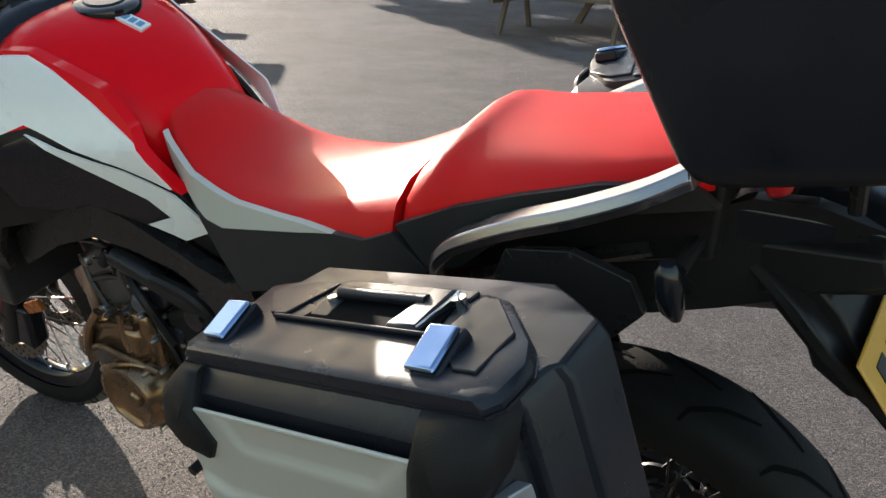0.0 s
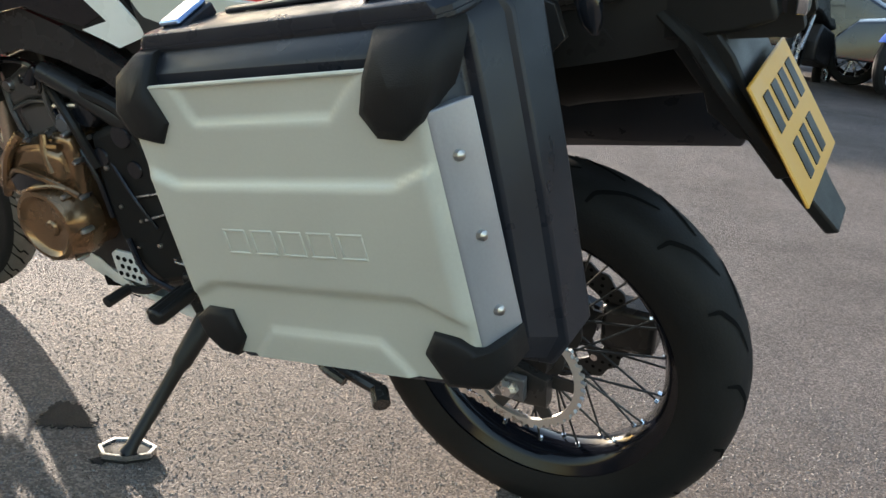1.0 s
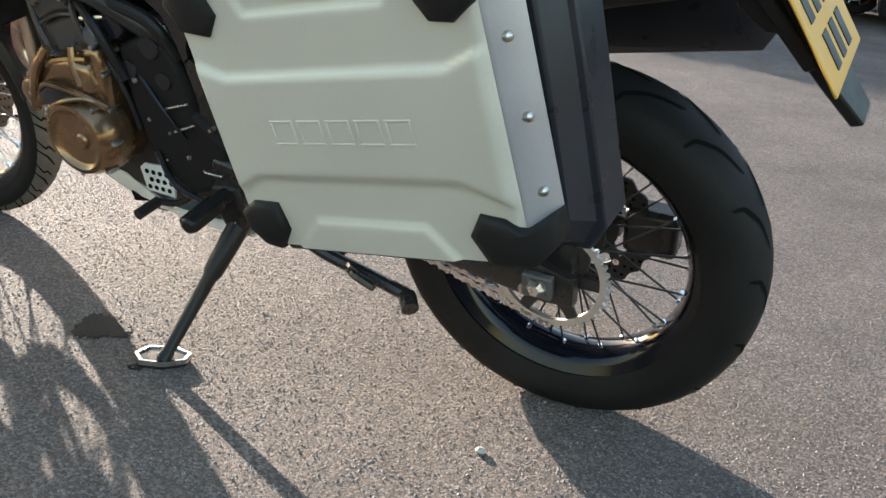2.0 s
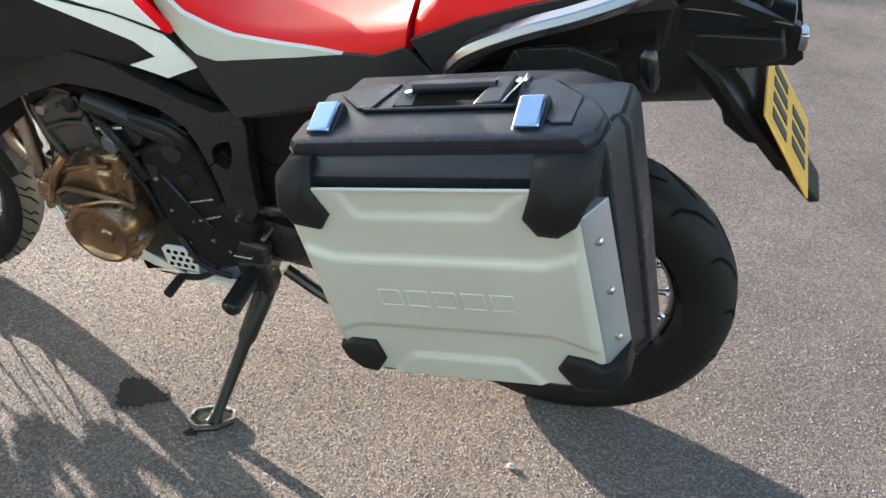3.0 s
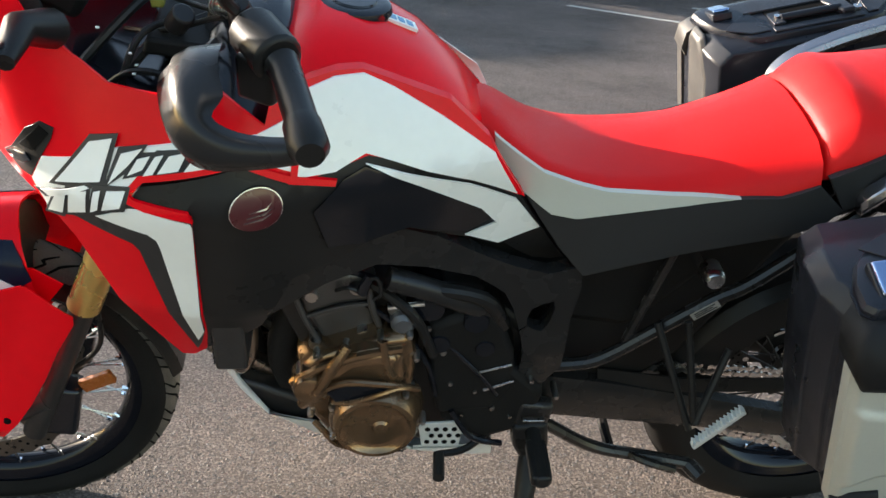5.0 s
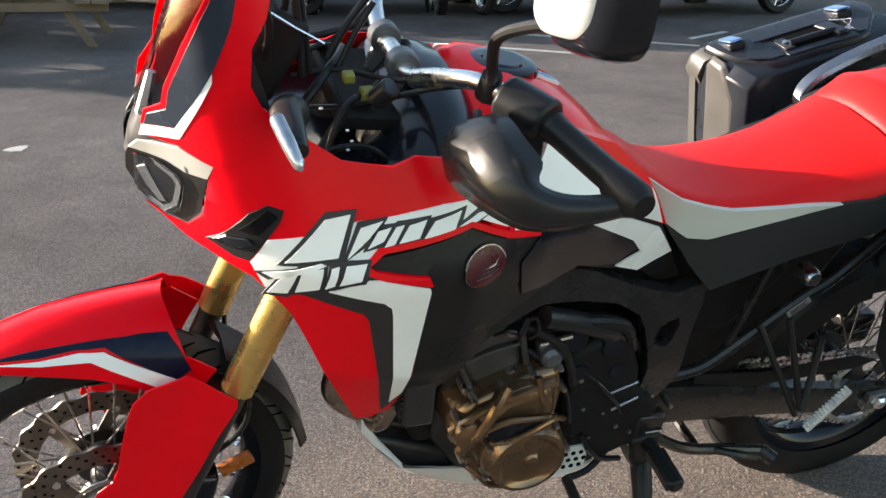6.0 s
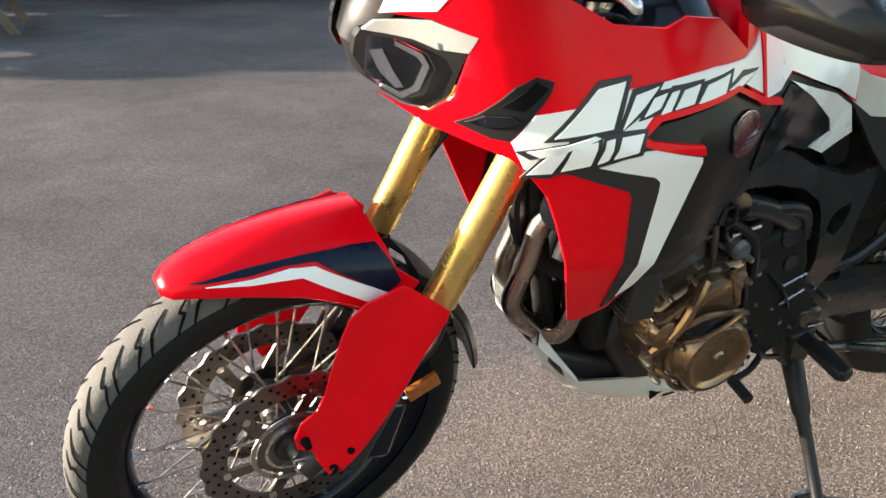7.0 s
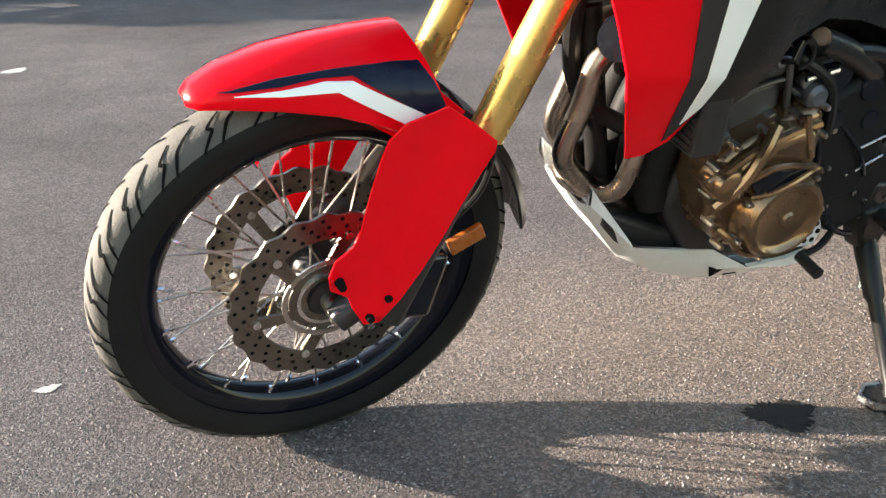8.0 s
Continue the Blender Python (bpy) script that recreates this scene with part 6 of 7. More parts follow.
sweep(curve([(-0.545, 0.13, 0.36), (-0.44, 0.13, 0.29), (-0.33, 0.13, 0.265), (-0.235, 0.13, 0.245)]), 0.013, 10, b)
sweep([(-0.40, -0.13, 0.275), (-0.40, 0.13, 0.275)], 0.011, 8, b)
sweep(curve([(-0.37, -0.13, 0.27), (-0.33, -0.17, 0.285), (-0.28, -0.18, 0.275)]), 0.009, 8, b)
part("centre_stand", b, "frame", bike, "black folded centre stand")
part("silencer", sweep(curve([(-0.45, 0.15, 0.50), (-0.28, 0.18, 0.62), (-0.14, 0.19, 0.715), (-0.04, 0.19, 0.777), (0.10, 0.19, 0.815), (0.22, 0.19, 0.845), (0.245, 0.19, 0.851)]), [0.03] * 12 + [0.05] * 6 + [0.072] * 13 + [0.068] * 5 + [0.05], 18), "tyre", bike, "black exhaust silencer")
part("silencer_outlet", sweep([(0.24, 0.19, 0.850), (0.262, 0.19, 0.855)], [0.034, 0.032], 16), "steel", bike, "steel silencer outlet")

# ---- luggage ----


def luggage_frame():
    """u runs back along the case, v up, w outwards."""
    u = Vector((0.977, -0.045, 0.210)).normalized()
    v = Vector((-0.217, -0.030, 0.976))
    v = (v - u * u.dot(v)).normalized()
    w = u.cross(v)
    m = Matrix.Identity(4)
    for i, c in enumerate((u, w, v)):
        for j in range(3):
            m[j][i] = c[j]
    m.translation = Vector((-0.232, -0.548, 0.925))
    return m


def pannier(matrix, fold="pannier", reach=0.0):
    """A side case: black shell and lid, ribbed pale metal skin, corner guards, two latches, handle, lock."""
    top = thing("pannier", "black side case with a ribbed pale metal face", "pannier", matrix, "side cases")
    shell = [(-0.048, -0.02), (-0.050, -0.16), (-0.046, -0.285), (-0.018, -0.318), (0.335, -0.320), (0.360, -0.290), (0.368, -0.14), (0.372, 0.035), (0.364, 0.052), (-0.02, 0.052), (-0.046, 0.03)]
    rings = []
    for w, k, back, grow in ((-0.012, 0.97, 0.90, 0), (-0.022, 0.985, 0.93, 0), (-0.035, 1.0, 0.95, 0), (-0.060, 1.0, 0.97, 0), (-0.064, 1.0, 1.0, 0.008), (-0.105, 1.0, 1.0, 0.022), (-0.110, 1.0, 1.0, 0.030), (-0.175, 1.0, 1.0, 0.030), (-0.205, 0.93, 0.93, 0.015), (-0.205 - reach, 0.90, 0.70, 0.0)):
        rings.append([(0.160 + (u - 0.160) * (back if u > 0.3 else k) + (grow if u > 0.3 else -0.9 * reach * min(0.030, grow + max(0, -w - 0.19)) / 0.06 if u < 0 else 0), w,
                       min(-0.13 + (v + 0.13) * k - (grow * (1.7 if u > 0.3 else 1) if v < -0.25 else 0), 0.014 - w / 0.8)) for u, v in shell])
    part("shell", loft(rings), "case", top, "black plastic shell", bevel=0.005)
    nu, nv = 84, 70
    TOP, LOW, LO, HI = 0.018, -0.322, -0.050, 0.352

    def ramp(d, wide):
        t = max(0.0, min(1.0, d / wide))
        return t * t * (3 - 2 * t)

    def relief(u, v):
        """Two dished fields, and a broad raised middle band with angled ends."""
        h = -0.006 * ramp(min(v + 0.026, u - 0.042 + 0.4 * v, 0.271 - u + 1.14 * v) + 0.003, 0.009) if v > -0.035 else 0.0
        h += 0.008 * (ramp(-0.088 + 0.40 * max(0, -u, u - 0.302) - v, 0.012) - ramp(-0.217 - 0.45 * max(0, -u, u - 0.290) - v, 0.012))
        h += 0.006 * ramp(min(-0.277 - v, u - 0.066 - (v + 0.279), 0.230 - u - 0.8 * (v + 0.278)), 0.009)
        return h * ramp(min(u - LO, HI - u), 0.014) - 0.006 * (1 - ramp(min(u - LO, HI - u), 0.009)) ** 2
    b = bmesh.new()
    vs = []
    for j in range(nv + 1):
        v = TOP + (LOW - TOP) * j / nv
        vs.append([b.verts.new((LO + (HI - LO) * i / nu, 0.004 + relief(LO + (HI - LO) * i / nu, v), v)) for i in range(nu + 1)])
    for j in range(nv):
        for i in range(nu):
            b.faces.new((vs[j][i], vs[j][i + 1], vs[j + 1][i + 1], vs[j + 1][i]))
    part("metal_face", b, "pannier", top, "pale silver ribbed metal face", angle=80)
    levels = (-0.025, -0.15, -0.29)
    part("metal_edge", loft([[(HI - 0.001, -0.002, v), (HI + 0.005, -0.005, v), (HI + 0.027, -0.045, v), (HI + 0.012, -0.045, v), (HI - 0.008, -0.008, v)] for v in levels]), "pannier_side", top, "grey folded edge of the metal face", bevel=0.0015)
    part("metal_edge", loft([[(LO + 0.001, -0.002, v), (LO - 0.005, -0.006, v), (LO - 0.004, -0.030, v), (LO + 0.010, -0.030, v)] for v in (TOP - 0.03, -0.15, LOW + 0.03)]), fold, top, "folded front edge of the metal face")
    part("metal_lip", sweep([(0.0, 0.002, TOP + 0.0005), (0.302, 0.002, TOP + 0.0005)], 0.0026, 8), "pannier", top, "bright upper lip of the metal face")
    for k in range(5):
        u = 0.050 + k * 0.0412
        b = bmesh.new()
        for u0, u1, v0, v1 in ((u, u + 0.034, -0.1495, -0.1465), (u, u + 0.034, -0.1775, -0.1745), (u, u + 0.003, -0.1745, -0.1495), (u + 0.031, u + 0.034, -0.1745, -0.1495)):
            block((u0, 0.0105, v0), (u1, 0.0134, v1), bm=b)
        part("pressed_bar", b, "pannier", top, "", bevel=0.0010)
    # lid: a plan with chamfered inner corners, set back behind the sloping shoulder
    plan = [(-0.026, -0.030), (0.366, -0.030), (0.378, -0.044), (0.382, -0.085), (0.364, -0.118), (0.300, -0.183), (0.27, -0.192), (0.05, -0.192), (0.03, -0.182), (-0.018, -0.125), (-0.035, -0.080), (-0.037, -0.042)]

    def scaled(k, v):
        return [(0.172 + (u - 0.172) * k, -0.11 + (w + 0.11) * k, v) for u, w in plan]
    part("lid", loft([scaled(0.985, 0.046), scaled(1.0, 0.050), scaled(1.0, 0.060), scaled(0.975, 0.067), scaled(0.94, 0.069), scaled(0.80, 0.070)]), "case", top, "black plastic lid", bevel=0.002)
    part("lid_seam", loft([scaled(1.012, 0.0515), scaled(1.012, 0.0545)]), "case", top, "raised seam under the lid")
    # recess, its shade drawn as a near-black sheet, with a folded handle
    part("handle_recess", loft([[(0.088, -0.104, v), (0.262, -0.104, v), (0.250, -0.168, v), (0.100, -0.168, v)] for v in (0.066, 0.0712)]), "groove", top, "near-black sheet for the shade in the recess below the handle")
    for lo, hi in (((0.050, -0.104, 0.069), (0.262, -0.099, 0.0745)), ((0.084, -0.186, 0.069), (0.262, -0.168, 0.0735))):
        part("recess_lip", block(lo, hi), "case", top, "raised lip of the recess", bevel=0.002)
    # raised flats of the lid
    for pts in ([(-0.004, -0.150), (0.040, -0.178), (0.078, -0.178), (0.062, -0.106), (0.040, -0.106)], [(0.275, -0.104), (0.272, -0.176), (0.292, -0.176), (0.345, -0.122), (0.345, -0.060), (0.320, -0.060)]):
        part("lid_pad", loft([[(u, w, 0.069) for u, w in pts], [(u, w, 0.0730) for u, w in pts]]), "case", top, "raised flat of the lid", bevel=0.0015)

    def slope(v):
        return -max(0.0, v - 0.018) * 0.85
    for k_guard, pts in enumerate(([(-0.031, 0.052), (0.002, 0.052), (0.003, 0.017), (0.017, -0.022), (-0.003, -0.046), (-0.044, -0.037), (-0.058, -0.004), (-0.052, 0.035)],
                [(0.304, 0.052), (0.299, 0.017), (0.283, -0.021), (0.298, -0.047), (0.325, -0.050), (0.350, -0.033), (0.374, 0.006), (0.380, 0.038), (0.372, 0.052)],
                [(-0.054, -0.273), (-0.029, -0.258), (0.011, -0.260), (0.017, -0.299), (-0.004, -0.327), (-0.029, -0.322), (-0.050, -0.300)],
                [(0.284, -0.287), (0.302, -0.260), (0.332, -0.265), (0.353, -0.279), (0.380, -0.272), (0.380, -0.305), (0.358, -0.324), (0.304, -0.328)])):
        cu, cv = sum(p[0] for p in pts) / len(pts), sum(p[1] for p in pts) / len(pts)
        rings = []
        for k, w in ((1.0, -0.045), (1.0, 0.000), (0.985, 0.006), (0.94, 0.0105), (0.72, 0.0145), (0.10, 0.0150)):
            rings.append([(cu + (u - cu) * k, w + slope(cv + (v - cv) * k) - (0.6 * max(0, cu + (u - cu) * k - 0.356) if w > -0.04 else 0), cv + (v - cv) * k) for u, v in pts])
        if k_guard == 0 and fold == "taupe":
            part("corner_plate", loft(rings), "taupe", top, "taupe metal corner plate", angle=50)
        else:
            part("corner_guard", loft(rings), "guard", top, "black rubber corner guard", angle=50)
    for u in (0.007, 0.291):
        mm = Matrix.Translation((u, -0.078, 0.071)) @ pose(0, 0, 0, -14, 0, 0)
        part("latch_base", block((-0.020, -0.028, -0.010), (0.020, 0.030, 0.006), mm), "case", top, "black latch base", bevel=0.003)
        part("latch_hook", block((-0.017, 0.024, -0.016), (0.017, 0.034, 0.002), mm), "silver", top, "silver latch hook", bevel=0.002)
        part("latch", block((-0.017, -0.024, 0.006), (0.017, 0.027, 0.013), mm), "latch", top, "polished metal latch with reflected sky blue in its colour", bevel=0.005, segs=3)
    # handle: round bar on two mounts, the rear one a broad wedge
    part("handle", sweep([(0.108, -0.150, 0.078), (0.226, -0.150, 0.078)], 0.0075, 14), "case", top, "black folded carrying handle")
    for pts, h0, h1 in (([(0.088, -0.168), (0.112, -0.168), (0.120, -0.104), (0.092, -0.104)], 0.066, 0.078), ([(0.222, -0.172), (0.250, -0.172), (0.246, -0.104), (0.204, -0.104)], 0.066, 0.084)):
        part("handle_mount", loft([[(u, w, h0) for u, w in pts], [(u, w, h1 if w < -0.15 else h1 - 0.008) for u, w in pts]]), "case", top, "black handle mount", bevel=0.005)
    part("handle_screw", sweep([(0.104, -0.140, 0.072), (0.104, -0.140, 0.0790)], 0.006, 10), "silver", top)
    part("lock", sweep([(0.256, -0.160, 0.068), (0.256, -0.160, 0.080)], 0.008, 14), "silver", top, "key lock")
    part("seal_wire", sweep(curve([(0.256, -0.160, 0.080), (0.268, -0.152, 0.092), (0.264, -0.140, 0.088), (0.252, -0.120, 0.080), (0.246, -0.106, 0.076)]), 0.0012, 6), "silver", top, "thin wire at the lock")
    for ob in top.children:
        if ob.name.split(".")[0] in ("lid", "lid_seam", "lid_pad", "handle_recess", "recess_lip", "handle", "handle_mount", "handle_screw", "lock", "seal_wire"):
            for p in ob.data.vertices:
                p.co.z -= 0.11 * max(0.0, -0.09 - p.co.y)
    for w, v in ((-0.020, -0.074), (-0.024, -0.160), (-0.024, -0.245)):
        u = HI + 0.005 + 0.55 * (-w - 0.005)
        part("bolt", sweep([(u - 0.002, w, v), (u + 0.004, w + 0.002, v), (u + 0.006, w + 0.003, v)], [0.0065, 0.0055, 0.002], 10), "steel", top)
    part("edge_trim", sweep([(0.0, -0.006, LOW - 0.004), (0.30, -0.006, LOW - 0.004)], 0.007, 8), "case", top, "black lower edge trim")
    return top


FRAME_L = LEANING @ luggage_frame()
pannier(FRAME_L, reach=0.045)
mirror_b = Matrix.Translation((0, 2 * MID, 0)) @ Matrix.Diagonal((1, -1, 1, 1))
right = LEANING @ mirror_b @ luggage_frame()
rp = pannier(Matrix.Identity(4), "taupe", 0.002)
rp.matrix_world = Matrix.Translation((0.05, -0.03, -0.018)) @ right
tagged(rp, "black side case with a taupe metal end, beside the saddle")
b = bmesh.new()
loft([[(-0.052, w, v) for w, v in ((-0.060, -0.27), (-0.170, -0.27), (-0.170, -0.02), (-0.125, 0.045), (-0.085, 0.048), (-0.070, 0.03))], [(-0.036, w, v) for w, v in ((-0.050, -0.28), (-0.180, -0.28), (-0.180, -0.015), (-0.130, 0.058), (-0.078, 0.060), (-0.060, 0.036))]], bm=b)
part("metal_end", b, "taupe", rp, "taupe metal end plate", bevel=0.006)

# top case
case = thing("top_case", "large black motorcycle top case on a rear rack", "top case", LEANING)
rings = []
for z, k in ((1.150, 0.93), (1.158, 0.975), (1.175, 1.0), (1.30, 1.03), (1.40, 1.03), (1.46, 0.98), (1.49, 0.85)):
    rings.append([(0.40 + (x - 0.40) * k - 0.36 * (z - 1.17), MID + y * k, z + 0.005 + 0.19 * (x - 0.18)) for x, y in ((0.178, -0.25), (0.186, -0.285), (0.205, -0.296), (0.52, -0.296), (0.60, -0.22), (0.615, 0.0), (0.60, 0.22), (0.52, 0.296), (0.205, 0.296), (0.186, 0.285), (0.178, 0.25), (0.172, 0.0))])
part("case_body", loft(rings), "case", case, "black plastic case body", bevel=0.010, segs=3)
for s in (-1, 1):
    part("rack_tube", sweep([(0.20, MID + s * 0.09, 1.125), (0.42, MID + s * 0.08, 1.16)], 0.010, 8), "frame", case, "black tubular rear rack")
    part("rack_post", sweep([(0.30, MID + s * 0.085, 1.05), (0.30, MID + s * 0.085, 1.165)], 0.009, 8), "frame", case, "black rack post")
part("rack_bar", sweep([(0.22, MID - 0.09, 1.128), (0.22, MID + 0.09, 1.128)], 0.008, 8), "frame", case, "black rack cross bar")

# ---- surroundings ----


def picnic_table(x, y, turn):
    t = thing("picnic_table", "weathered wooden picnic table with two benches", "picnic table", pose(x, y, rise(y), 0, 0, turn), "picnic tables")
    for k in range(5):
        b = bmesh.new()
        block((-0.9, -0.36 + k * 0.147, 0.70), (0.9, -0.36 + k * 0.147 + 0.138, 0.74), bm=b)
        part("tabletop_board", b, "wood", t, bevel=0.004)
    for s in (-1, 1):
        for k in range(2):
            b = bmesh.new()
            y0 = s * 0.66 - 0.14 + k * 0.145
            block((-0.9, y0, 0.41), (0.9, y0 + 0.137, 0.445), bm=b)
            part("bench_board", b, "wood", t, bevel=0.004)
        for e in (-0.62, 0.62):
            b = bmesh.new()
            loft([[(e - 0.022, s * (0.60 - 0.42 * k) - 0.045, z), (e + 0.022, s * (0.60 - 0.42 * k) - 0.045, z), (e + 0.022, s * (0.60 - 0.42 * k) + 0.045, z), (e - 0.022, s * (0.60 - 0.42 * k) + 0.045, z)] for k, z in ((0, 0.0), (1, 0.70))], bm=b)
            part("leg", b, "wood", t, bevel=0.003)
    for e in (-0.67, 0.67):
        b = bmesh.new()
        block((e - 0.022, -0.78, 0.33), (e + 0.022, 0.78, 0.41), bm=b)
        part("cross_beam", b, "wood", t, bevel=0.003)
    return t


for x, y, turn in ((-2.46, 8.44, 84), (-4.1, 8.18, 12), (-3.73, 9.61, 80), (-8.4, 5.45, 35)):
    picnic_table(x, y, turn)


def parked_bike(x, y, turn, tint, label):
    """A simple standing motorcycle seen from afar."""
    t = thing("parked_motorcycle", label, "motorcycle", pose(x, y, rise(y), 0, 8, turn), "parked motorcycles")
    for wx in (-0.72, 0.70):
        part("tyre", lathe([(0.22, -0.045), (0.27, -0.055), (0.305, -0.03), (0.315, 0), (0.305, 0.03), (0.27, 0.055), (0.22, 0.045)], 32, (wx, 0, 0.315)), "tyre", t)
        part("rim", lathe([(0.225, -0.03), (0.20, -0.02), (0.20, 0.02), (0.225, 0.03)], 32, (wx, 0, 0.315)), "silver", t)
        b = bmesh.new()
        for k in range(5):
            a = 2 * math.pi * k / 5
            sweep([(wx, 0, 0.315), (wx + 0.205 * math.cos(a), 0, 0.315 + 0.205 * math.sin(a))], 0.014, 6, b)
        part("rim_spoke", b, "silver", t)
    part("engine", prism([(-0.35, 0.25), (0.30, 0.25), (0.38, 0.45), (0.25, 0.68), (-0.35, 0.68), (-0.42, 0.45)], -0.16, 0.16), "engine", t, bevel=0.03)
    part("body", loft([[(px, -w, z), (px, -w * 0.7, z + h), (px, w * 0.7, z + h), (px, w, z), (px, 0, z - 0.05)] for px, z, w, h in ((-0.82, 0.80, 0.05, 0.06), (-0.60, 0.78, 0.17, 0.22), (-0.30, 0.72, 0.19, 0.30), (0.05, 0.72, 0.14, 0.12), (0.45, 0.75, 0.13, 0.12), (0.85, 0.84, 0.06, 0.06))]), tint, t, bevel=0.02)
    part("fork", sweep([(-0.72, -0.08, 0.315), (-0.46, -0.08, 0.95)], 0.024, 10), "steel", t)
    part("fork", sweep([(-0.72, 0.08, 0.315), (-0.46, 0.08, 0.95)], 0.024, 10), "steel", t)
    part("mudguard", loft([[(-0.72 + 0.345 * math.cos(a) * k, yy, 0.315 + 0.345 * math.sin(a) * k) for yy, k in ((-0.06, 0.96), (0, 1.0), (0.06, 0.96), (0, 0.985))] for a in (radians(40 + 11 * i) for i in range(11))]), tint, t)
    part("handlebar", sweep(curve([(-0.36, -0.36, 1.02), (-0.45, -0.15, 1.0), (-0.45, 0.15, 1.0), (-0.36, 0.36, 1.02)]), 0.014, 8), "black", t)
    return t


parked_bike(0.44, 9.8, 70, "blue", "blue and white sports motorcycle parked on asphalt")
parked_bike(-0.72, 10.59, 80, "black", "dark motorcycle parked in shade")
parked_bike(3.95, 8.74, 100, "red", "dark red motorcycle parked in shade")
parked_bike(2.33, 9.52, 96, "black", "black motorcycle parked in shade")


def car(x, y, turn, label):
    t = thing("car", label, "car", pose(x, y, rise(y), 0, 0, turn), "parked cars")
    prof = [(-2.1, 0.35), (-2.15, 0.62), (-1.95, 0.82), (-1.1, 0.95), (-0.55, 1.40), (0.75, 1.44), (1.5, 1.02), (2.05, 0.95), (2.15, 0.6), (2.1, 0.35)]
    part("body", loft([[(px, yy, 0.35 + (z - 0.35) * k) for px, z in prof] for yy, k in ((-0.86, 0.62), (-0.84, 0.9), (-0.70, 0.99), (0, 1.0), (0.70, 0.99), (0.84, 0.9), (0.86, 0.62))]), "car_dark", t, bevel=0.03)
    for s in (-1, 1):
        part("window", prism([(-0.98, 0.96), (-0.50, 1.33), (0.70, 1.36), (1.25, 1.0)], s * 0.80, s * 0.835), "smoke", t)
        for wx in (-1.3, 1.3):
            w = part("wheel", lathe([(0.20, s * 0.80), (0.30, s * 0.78), (0.32, s * 0.82), (0.32, s * 0.90), (0.30, s * 0.93), (0.22, s * 0.92)], 32, (wx, 0, 0.32)), "tyre", t)
            b = bmesh.new()
            lathe([(0.225, s * 0.92), (0.21, s * 0.90), (0.21, s * 0.80)], 32, (wx, 0, 0.32), b)
            for k in range(10):
                a = 2 * math.pi * k / 10
                sweep([(wx, s * 0.905, 0.32), (wx + 0.215 * math.cos(a), s * 0.905, 0.32 + 0.215 * math.sin(a))], 0.013, 6, b)
            sweep([(wx, s * 0.86, 0.32), (wx, s * 0.915, 0.32)], 0.05, 12, b)
            part("alloy_rim", b, "silver", w, "multi-spoke alloy rim")
    return t


car(-1.6, 11.78, 4, "dark car parked in shade")
car(1.76, 10.75, -3, "dark car parked in shade")
car(5.49, 10.07, 6, "dark car parked beside motorcycles")

# kerb, and an unseen wall added to close the car park and shade far asphalt
b = bmesh.new()
block((-90, 33.0, 1.2), (90, 33.3, rise(33) + 0.12), bm=b)
kerb = part("kerb", b, "wall", bevel=0.02)
tagged(kerb, "grey concrete kerb along the car park", "kerb", kind="structure")
b = bmesh.new()
# the stepped top sets where its cast shade ends
loft([[(x, y, z) for x, z in ((-90, 1.2), (90, 1.2), (90, 9.0), (-12.0, 9.0), (-12.0, 12.6), (-29.6, 12.6), (-30.5, 11.1), (-36.5, 11.1), (-36.5, 9.0), (-90, 9.0))] for y in (34.0, 34.3)], bm=b)
wall = part("shade_wall", b, "wall", bevel=0.02)
tagged(wall, "unseen dark wall with a stepped top, added for shade", "wall", kind="structure")

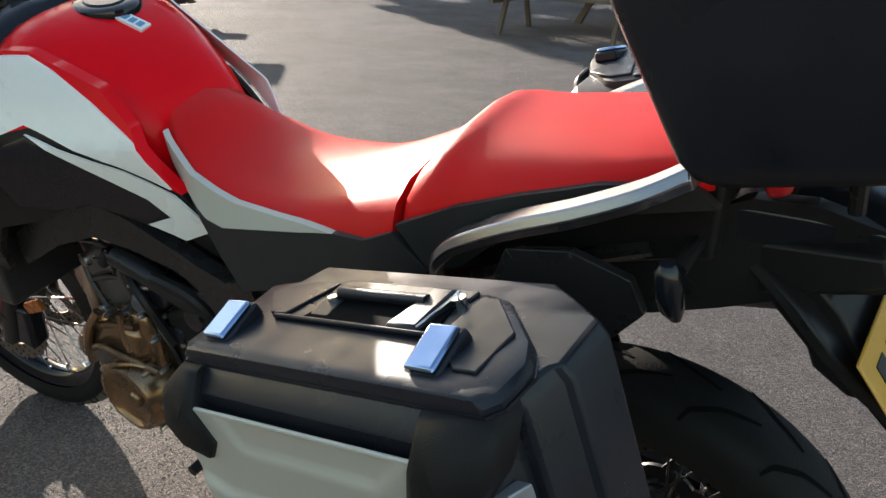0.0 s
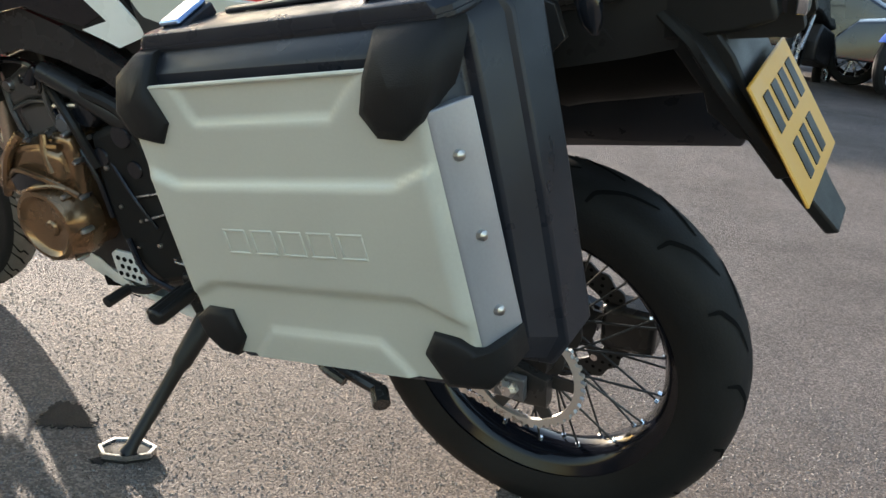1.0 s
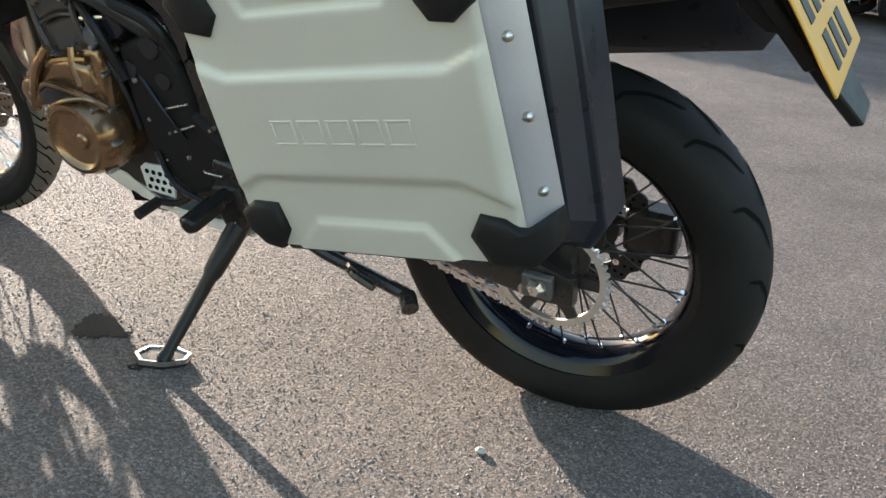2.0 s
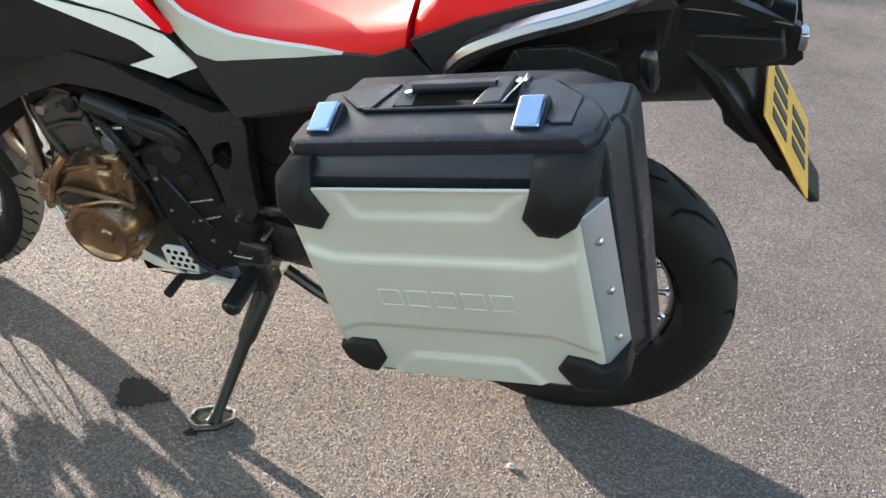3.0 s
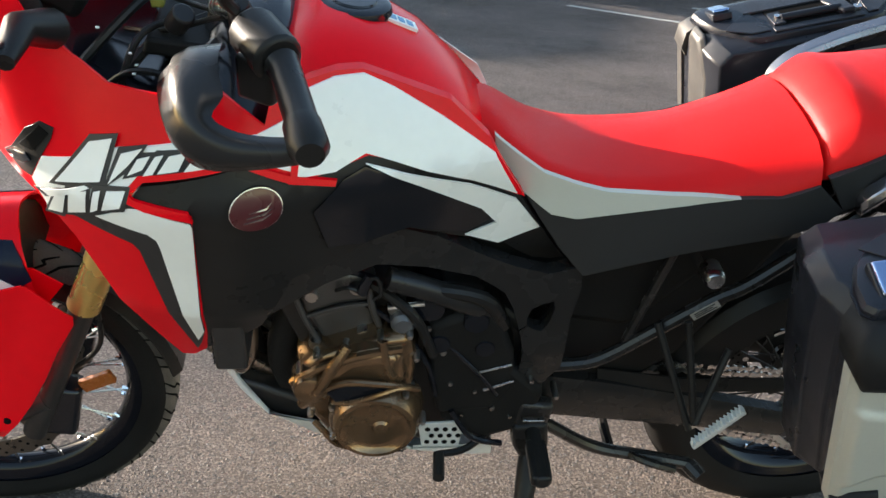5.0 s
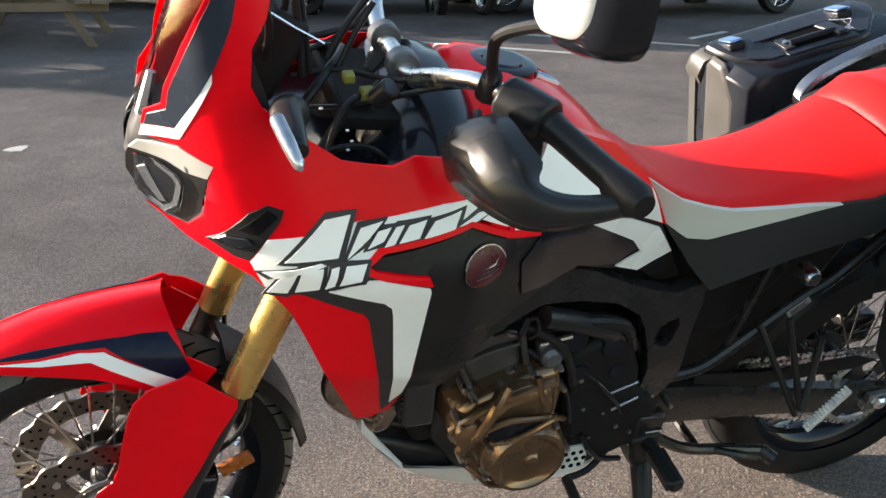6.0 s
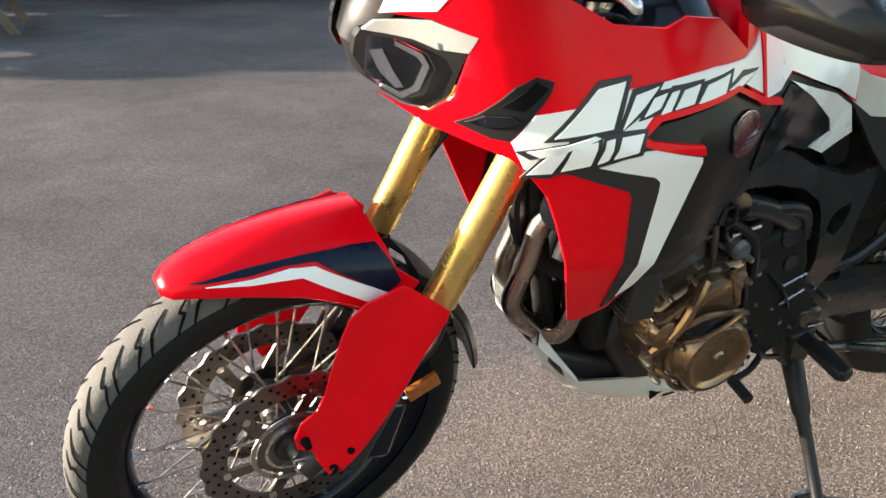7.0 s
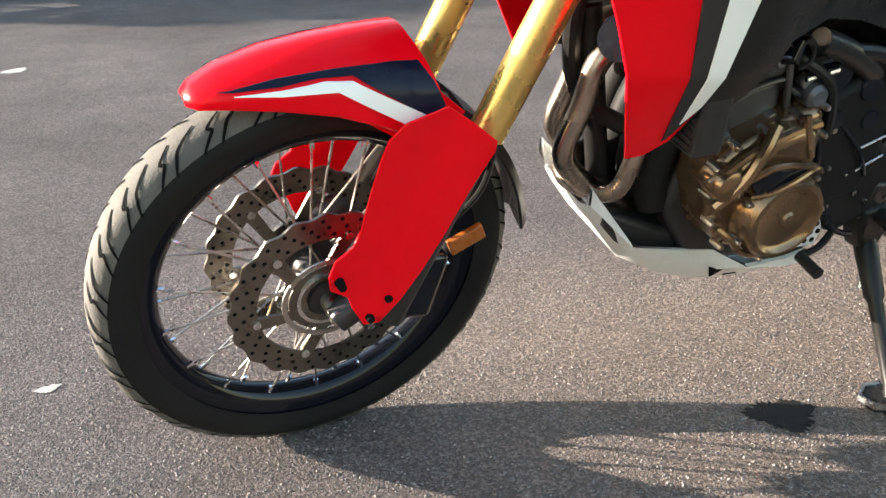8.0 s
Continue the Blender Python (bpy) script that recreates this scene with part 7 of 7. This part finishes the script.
# unseen trees, added beyond the tables to throw broken shade across the asphalt
def tree(x, y, turn, height, wide=1.0, open_crown=True, leaves=30000, lean=1):
    """A tapered trunk, limbs, and a broad crown of many small leaves in uneven clumps with gaps."""
    rng = random.Random(11)
    t = thing("tree", "unseen broad green leafy tree, added to cast shade", "tree", pose(x, y, rise(y), 0, 0, turn), "trees")
    fork = height * 0.62
    part("trunk", sweep(curve([(-2.6 * lean, 0, -0.15), (-2.45 * lean, 0.03, fork * 0.5), (-1.3 * lean, 0.02, fork), (0.1, 0, height * 0.82)]), [0.15 - 0.005 * k for k in range(19)], 12), "bark", t, "brown leaning trunk")
    me = bpy.data.meshes.new("crown")
    verts, faces = [], []
    for sx, sz in ((-2.0, 0.62), (-1.9, 0.80), (-1.2, 0.88), (-0.7, 0.66), (-0.5, 0.93), (0.3, 0.70), (0.5, 0.95), (1.1, 0.76), (0.9, 0.90), (1.9, 0.70), (2.2, 0.80), (2.9, 0.74)):
        part("limb", sweep([(-1.1 * lean, 0, fork), (sx * wide * 0.5 - 0.4, rng.uniform(-0.1, 0.1), (fork + height * sz) / 2 + 0.1), (sx * wide, rng.uniform(-0.2, 0.2), height * sz)], [0.06, 0.04, 0.015], 6), "bark", t)
    # the crown is wide and lobed; its gaps are placed to shape the cast shade
    gaps = [(-1.70, 0.868, 0.36, 0.028), (0.35, 0.870, 0.50, 0.022), (-0.60, 0.892, 0.46, 0.022), (1.10, 0.808, 0.34, 0.020), (-0.55, 0.815, 0.45, 0.010), (0.30, 0.812, 0.2, 0.010),
            (-1.4, 0.765, 0.35, 0.014), (0.3, 0.735, 0.5, 0.016), (1.9, 0.725, 0.4, 0.015), (-0.9, 0.69, 0.4, 0.015), (1.1, 0.66, 0.4, 0.015), (2.4, 0.775, 0.3, 0.010)]
    while len(faces) < leaves:
        x, h = rng.uniform(-2.8, 3.6), rng.uniform(0.56, 0.985)
        lobe = 0.22 * abs(math.sin(h * 62))
        low = -2.25 - lobe if h < 0.92 else -2.0 - lobe * 0.4 + max(0, h - 0.955) * 30
        high = 3.15 + lobe if h < 0.81 else 3.2 - (h - 0.81) * 19 if h < 0.90 else 1.5 - max(0, h - 0.945) * 14
        if not low < x < high or h < 0.60 + 0.02 * math.sin(x * 5):
            continue
        if open_crown and any(((x - gx) / gw) ** 2 + ((h - gh) / gt) ** 2 < 1.8 for gx, gh, gw, gt in gaps):
            continue
        depth = max(-0.7, min(0.7, rng.gauss(0, 0.28)))
        p, n = Vector((x * wide, depth, 5.0 * h - 0.90 + depth * 0.22)), len(verts)
        u = Vector((rng.uniform(-1, 1), rng.uniform(-1, 1), rng.uniform(-1, 1))).normalized() * 0.075
        w = u.orthogonal().normalized() * 0.058
        verts += [p - u, p + w, p + u * 1.3, p - w]
        faces.append((n, n + 1, n + 2, n + 3))
    me.from_pydata(verts, [], faces)
    me.materials.append(M["leaf"])
    crown = new("crown", me)
    crown.parent = t
    tagged(crown, "crown of many small green leaves", kind="stuff")
    return t


# both trees are positioned by where their shade must fall
tree(-15.6, 16.7, 59, 4.1)
tree(-5.55, 17.25, 59, 4.1, 1.75, False, 52000, -1)

# painted lines, oil stain, loose stones and stone chips on the asphalt
for p, q in (((1.16, 7.83), (2.66, 6.67)), ((4.35, 7.45), (5.14, 7.93)), ((2.58, 8.12), (4.16, 6.95))):
    d = (Vector(q) - Vector(p)).normalized() * 0.04
    n = Vector((-d.y, d.x))
    b = bmesh.new()
    loft([[(v.x, v.y, z + rise(v.y)) for v in (Vector(p) + n, Vector(q) + n, Vector(q) - n, Vector(p) - n)] for z in (0.0005, 0.004)], bm=b)
    ln = part("parking_line", b, "line")
    tagged(ln, "thin worn white parking line on asphalt", "road marking", kind="structure")
rnd = random.Random(5)


def blot(x, y, rx, ry, turn, mat, name, label, category):
    ring = []
    for k in range(72):
        a = 2 * math.pi * k / 72
        r = 1 + 0.12 * math.sin(3 * a + turn) + 0.09 * math.sin(7 * a + 2 * turn) + 0.16 * rnd.uniform(-1, 1)
        px, py = rx * r * math.cos(a), ry * r * math.sin(a)
        ring.append((x + px * math.cos(turn) - py * math.sin(turn), y + px * math.sin(turn) + py * math.cos(turn)))
    ob = part(name, loft([[(px, py, z + rise(py)) for px, py in ring] for z in (0.0003, 0.0022)]), mat)
    return tagged(ob, label, category, kind="structure")


blot(-0.835, -0.352, 0.056, 0.052, -0.3, "oil", "oil_stain", "dark dried oil stain on the asphalt", "stain")
blot(-0.66, -0.43, 0.018, 0.012, 1.1, "oil", "oil_stain", "small dark oil drop on the asphalt", "stain")
blot(-2.07, 0.325, 0.022, 0.014, 0.2, "line", "pale_spot", "pale flattened gum spot on the asphalt", "stain")
blot(-2.23, 4.01, 0.075, 0.05, 0.9, "line", "pale_spot", "pale flattened spot on the asphalt", "stain")


def stone(x, y, r, mat, label):
    b = bmesh.new()
    bmesh.ops.create_icosphere(b, subdivisions=2, radius=r)
    for v in b.verts:
        v.co = Vector((v.co.x * 1.2, v.co.y * 0.9, v.co.z * 0.7)) * rnd.uniform(0.85, 1.12)
    ob = part("pebble", b, mat, None, angle=20)
    ob.location = (x, y, r * 0.55)
    return tagged(ob, label, "stone")


stone(-0.008, -0.30, 0.0085, "kerb", "small pale pebble on the asphalt")
verts, faces = [], []
for x0, x1, y0, y1, count, big in ((-2.6, 1.1, -1.1, 0.9, 52000, 0.0036), (-3.6, 2.0, 0.9, 3.2, 16000, 0.0042)):
    for k in range(count):
        x, y = rnd.uniform(x0, x1), rnd.uniform(y0, y1)
        r = big * rnd.uniform(0.45, 1.15)
        a, h, s = rnd.uniform(0, 3.1), r * rnd.uniform(0.3, 0.75), rnd.uniform(0.6, 1.0)
        n = len(verts)
        for q in range(5):
            t = a + 2 * math.pi * q / 5 + rnd.uniform(-0.3, 0.3)
            verts.append((x + r * math.cos(t), y + r * s * math.sin(t), rise(y) - 0.0005))
        verts.append((x + 0.3 * r * math.cos(a), y + 0.3 * r * math.sin(a), rise(y) + h))
        verts.append((x - 0.35 * r * math.cos(a), y - 0.35 * r * math.sin(a), rise(y) + h * 0.85))
        faces += [(n, n + 1, n + 5), (n + 1, n + 2, n + 6, n + 5), (n + 2, n + 3, n + 6), (n + 3, n + 4, n + 6), (n + 4, n, n + 5, n + 6)]
me = bpy.data.meshes.new("stone_chips")
me.from_pydata(verts, [], faces)
me.materials.append(chip_material())
chips = new("stone_chips", me)
tagged(chips, "pale angular stone chips standing proud of the asphalt", "gravel", kind="stuff")
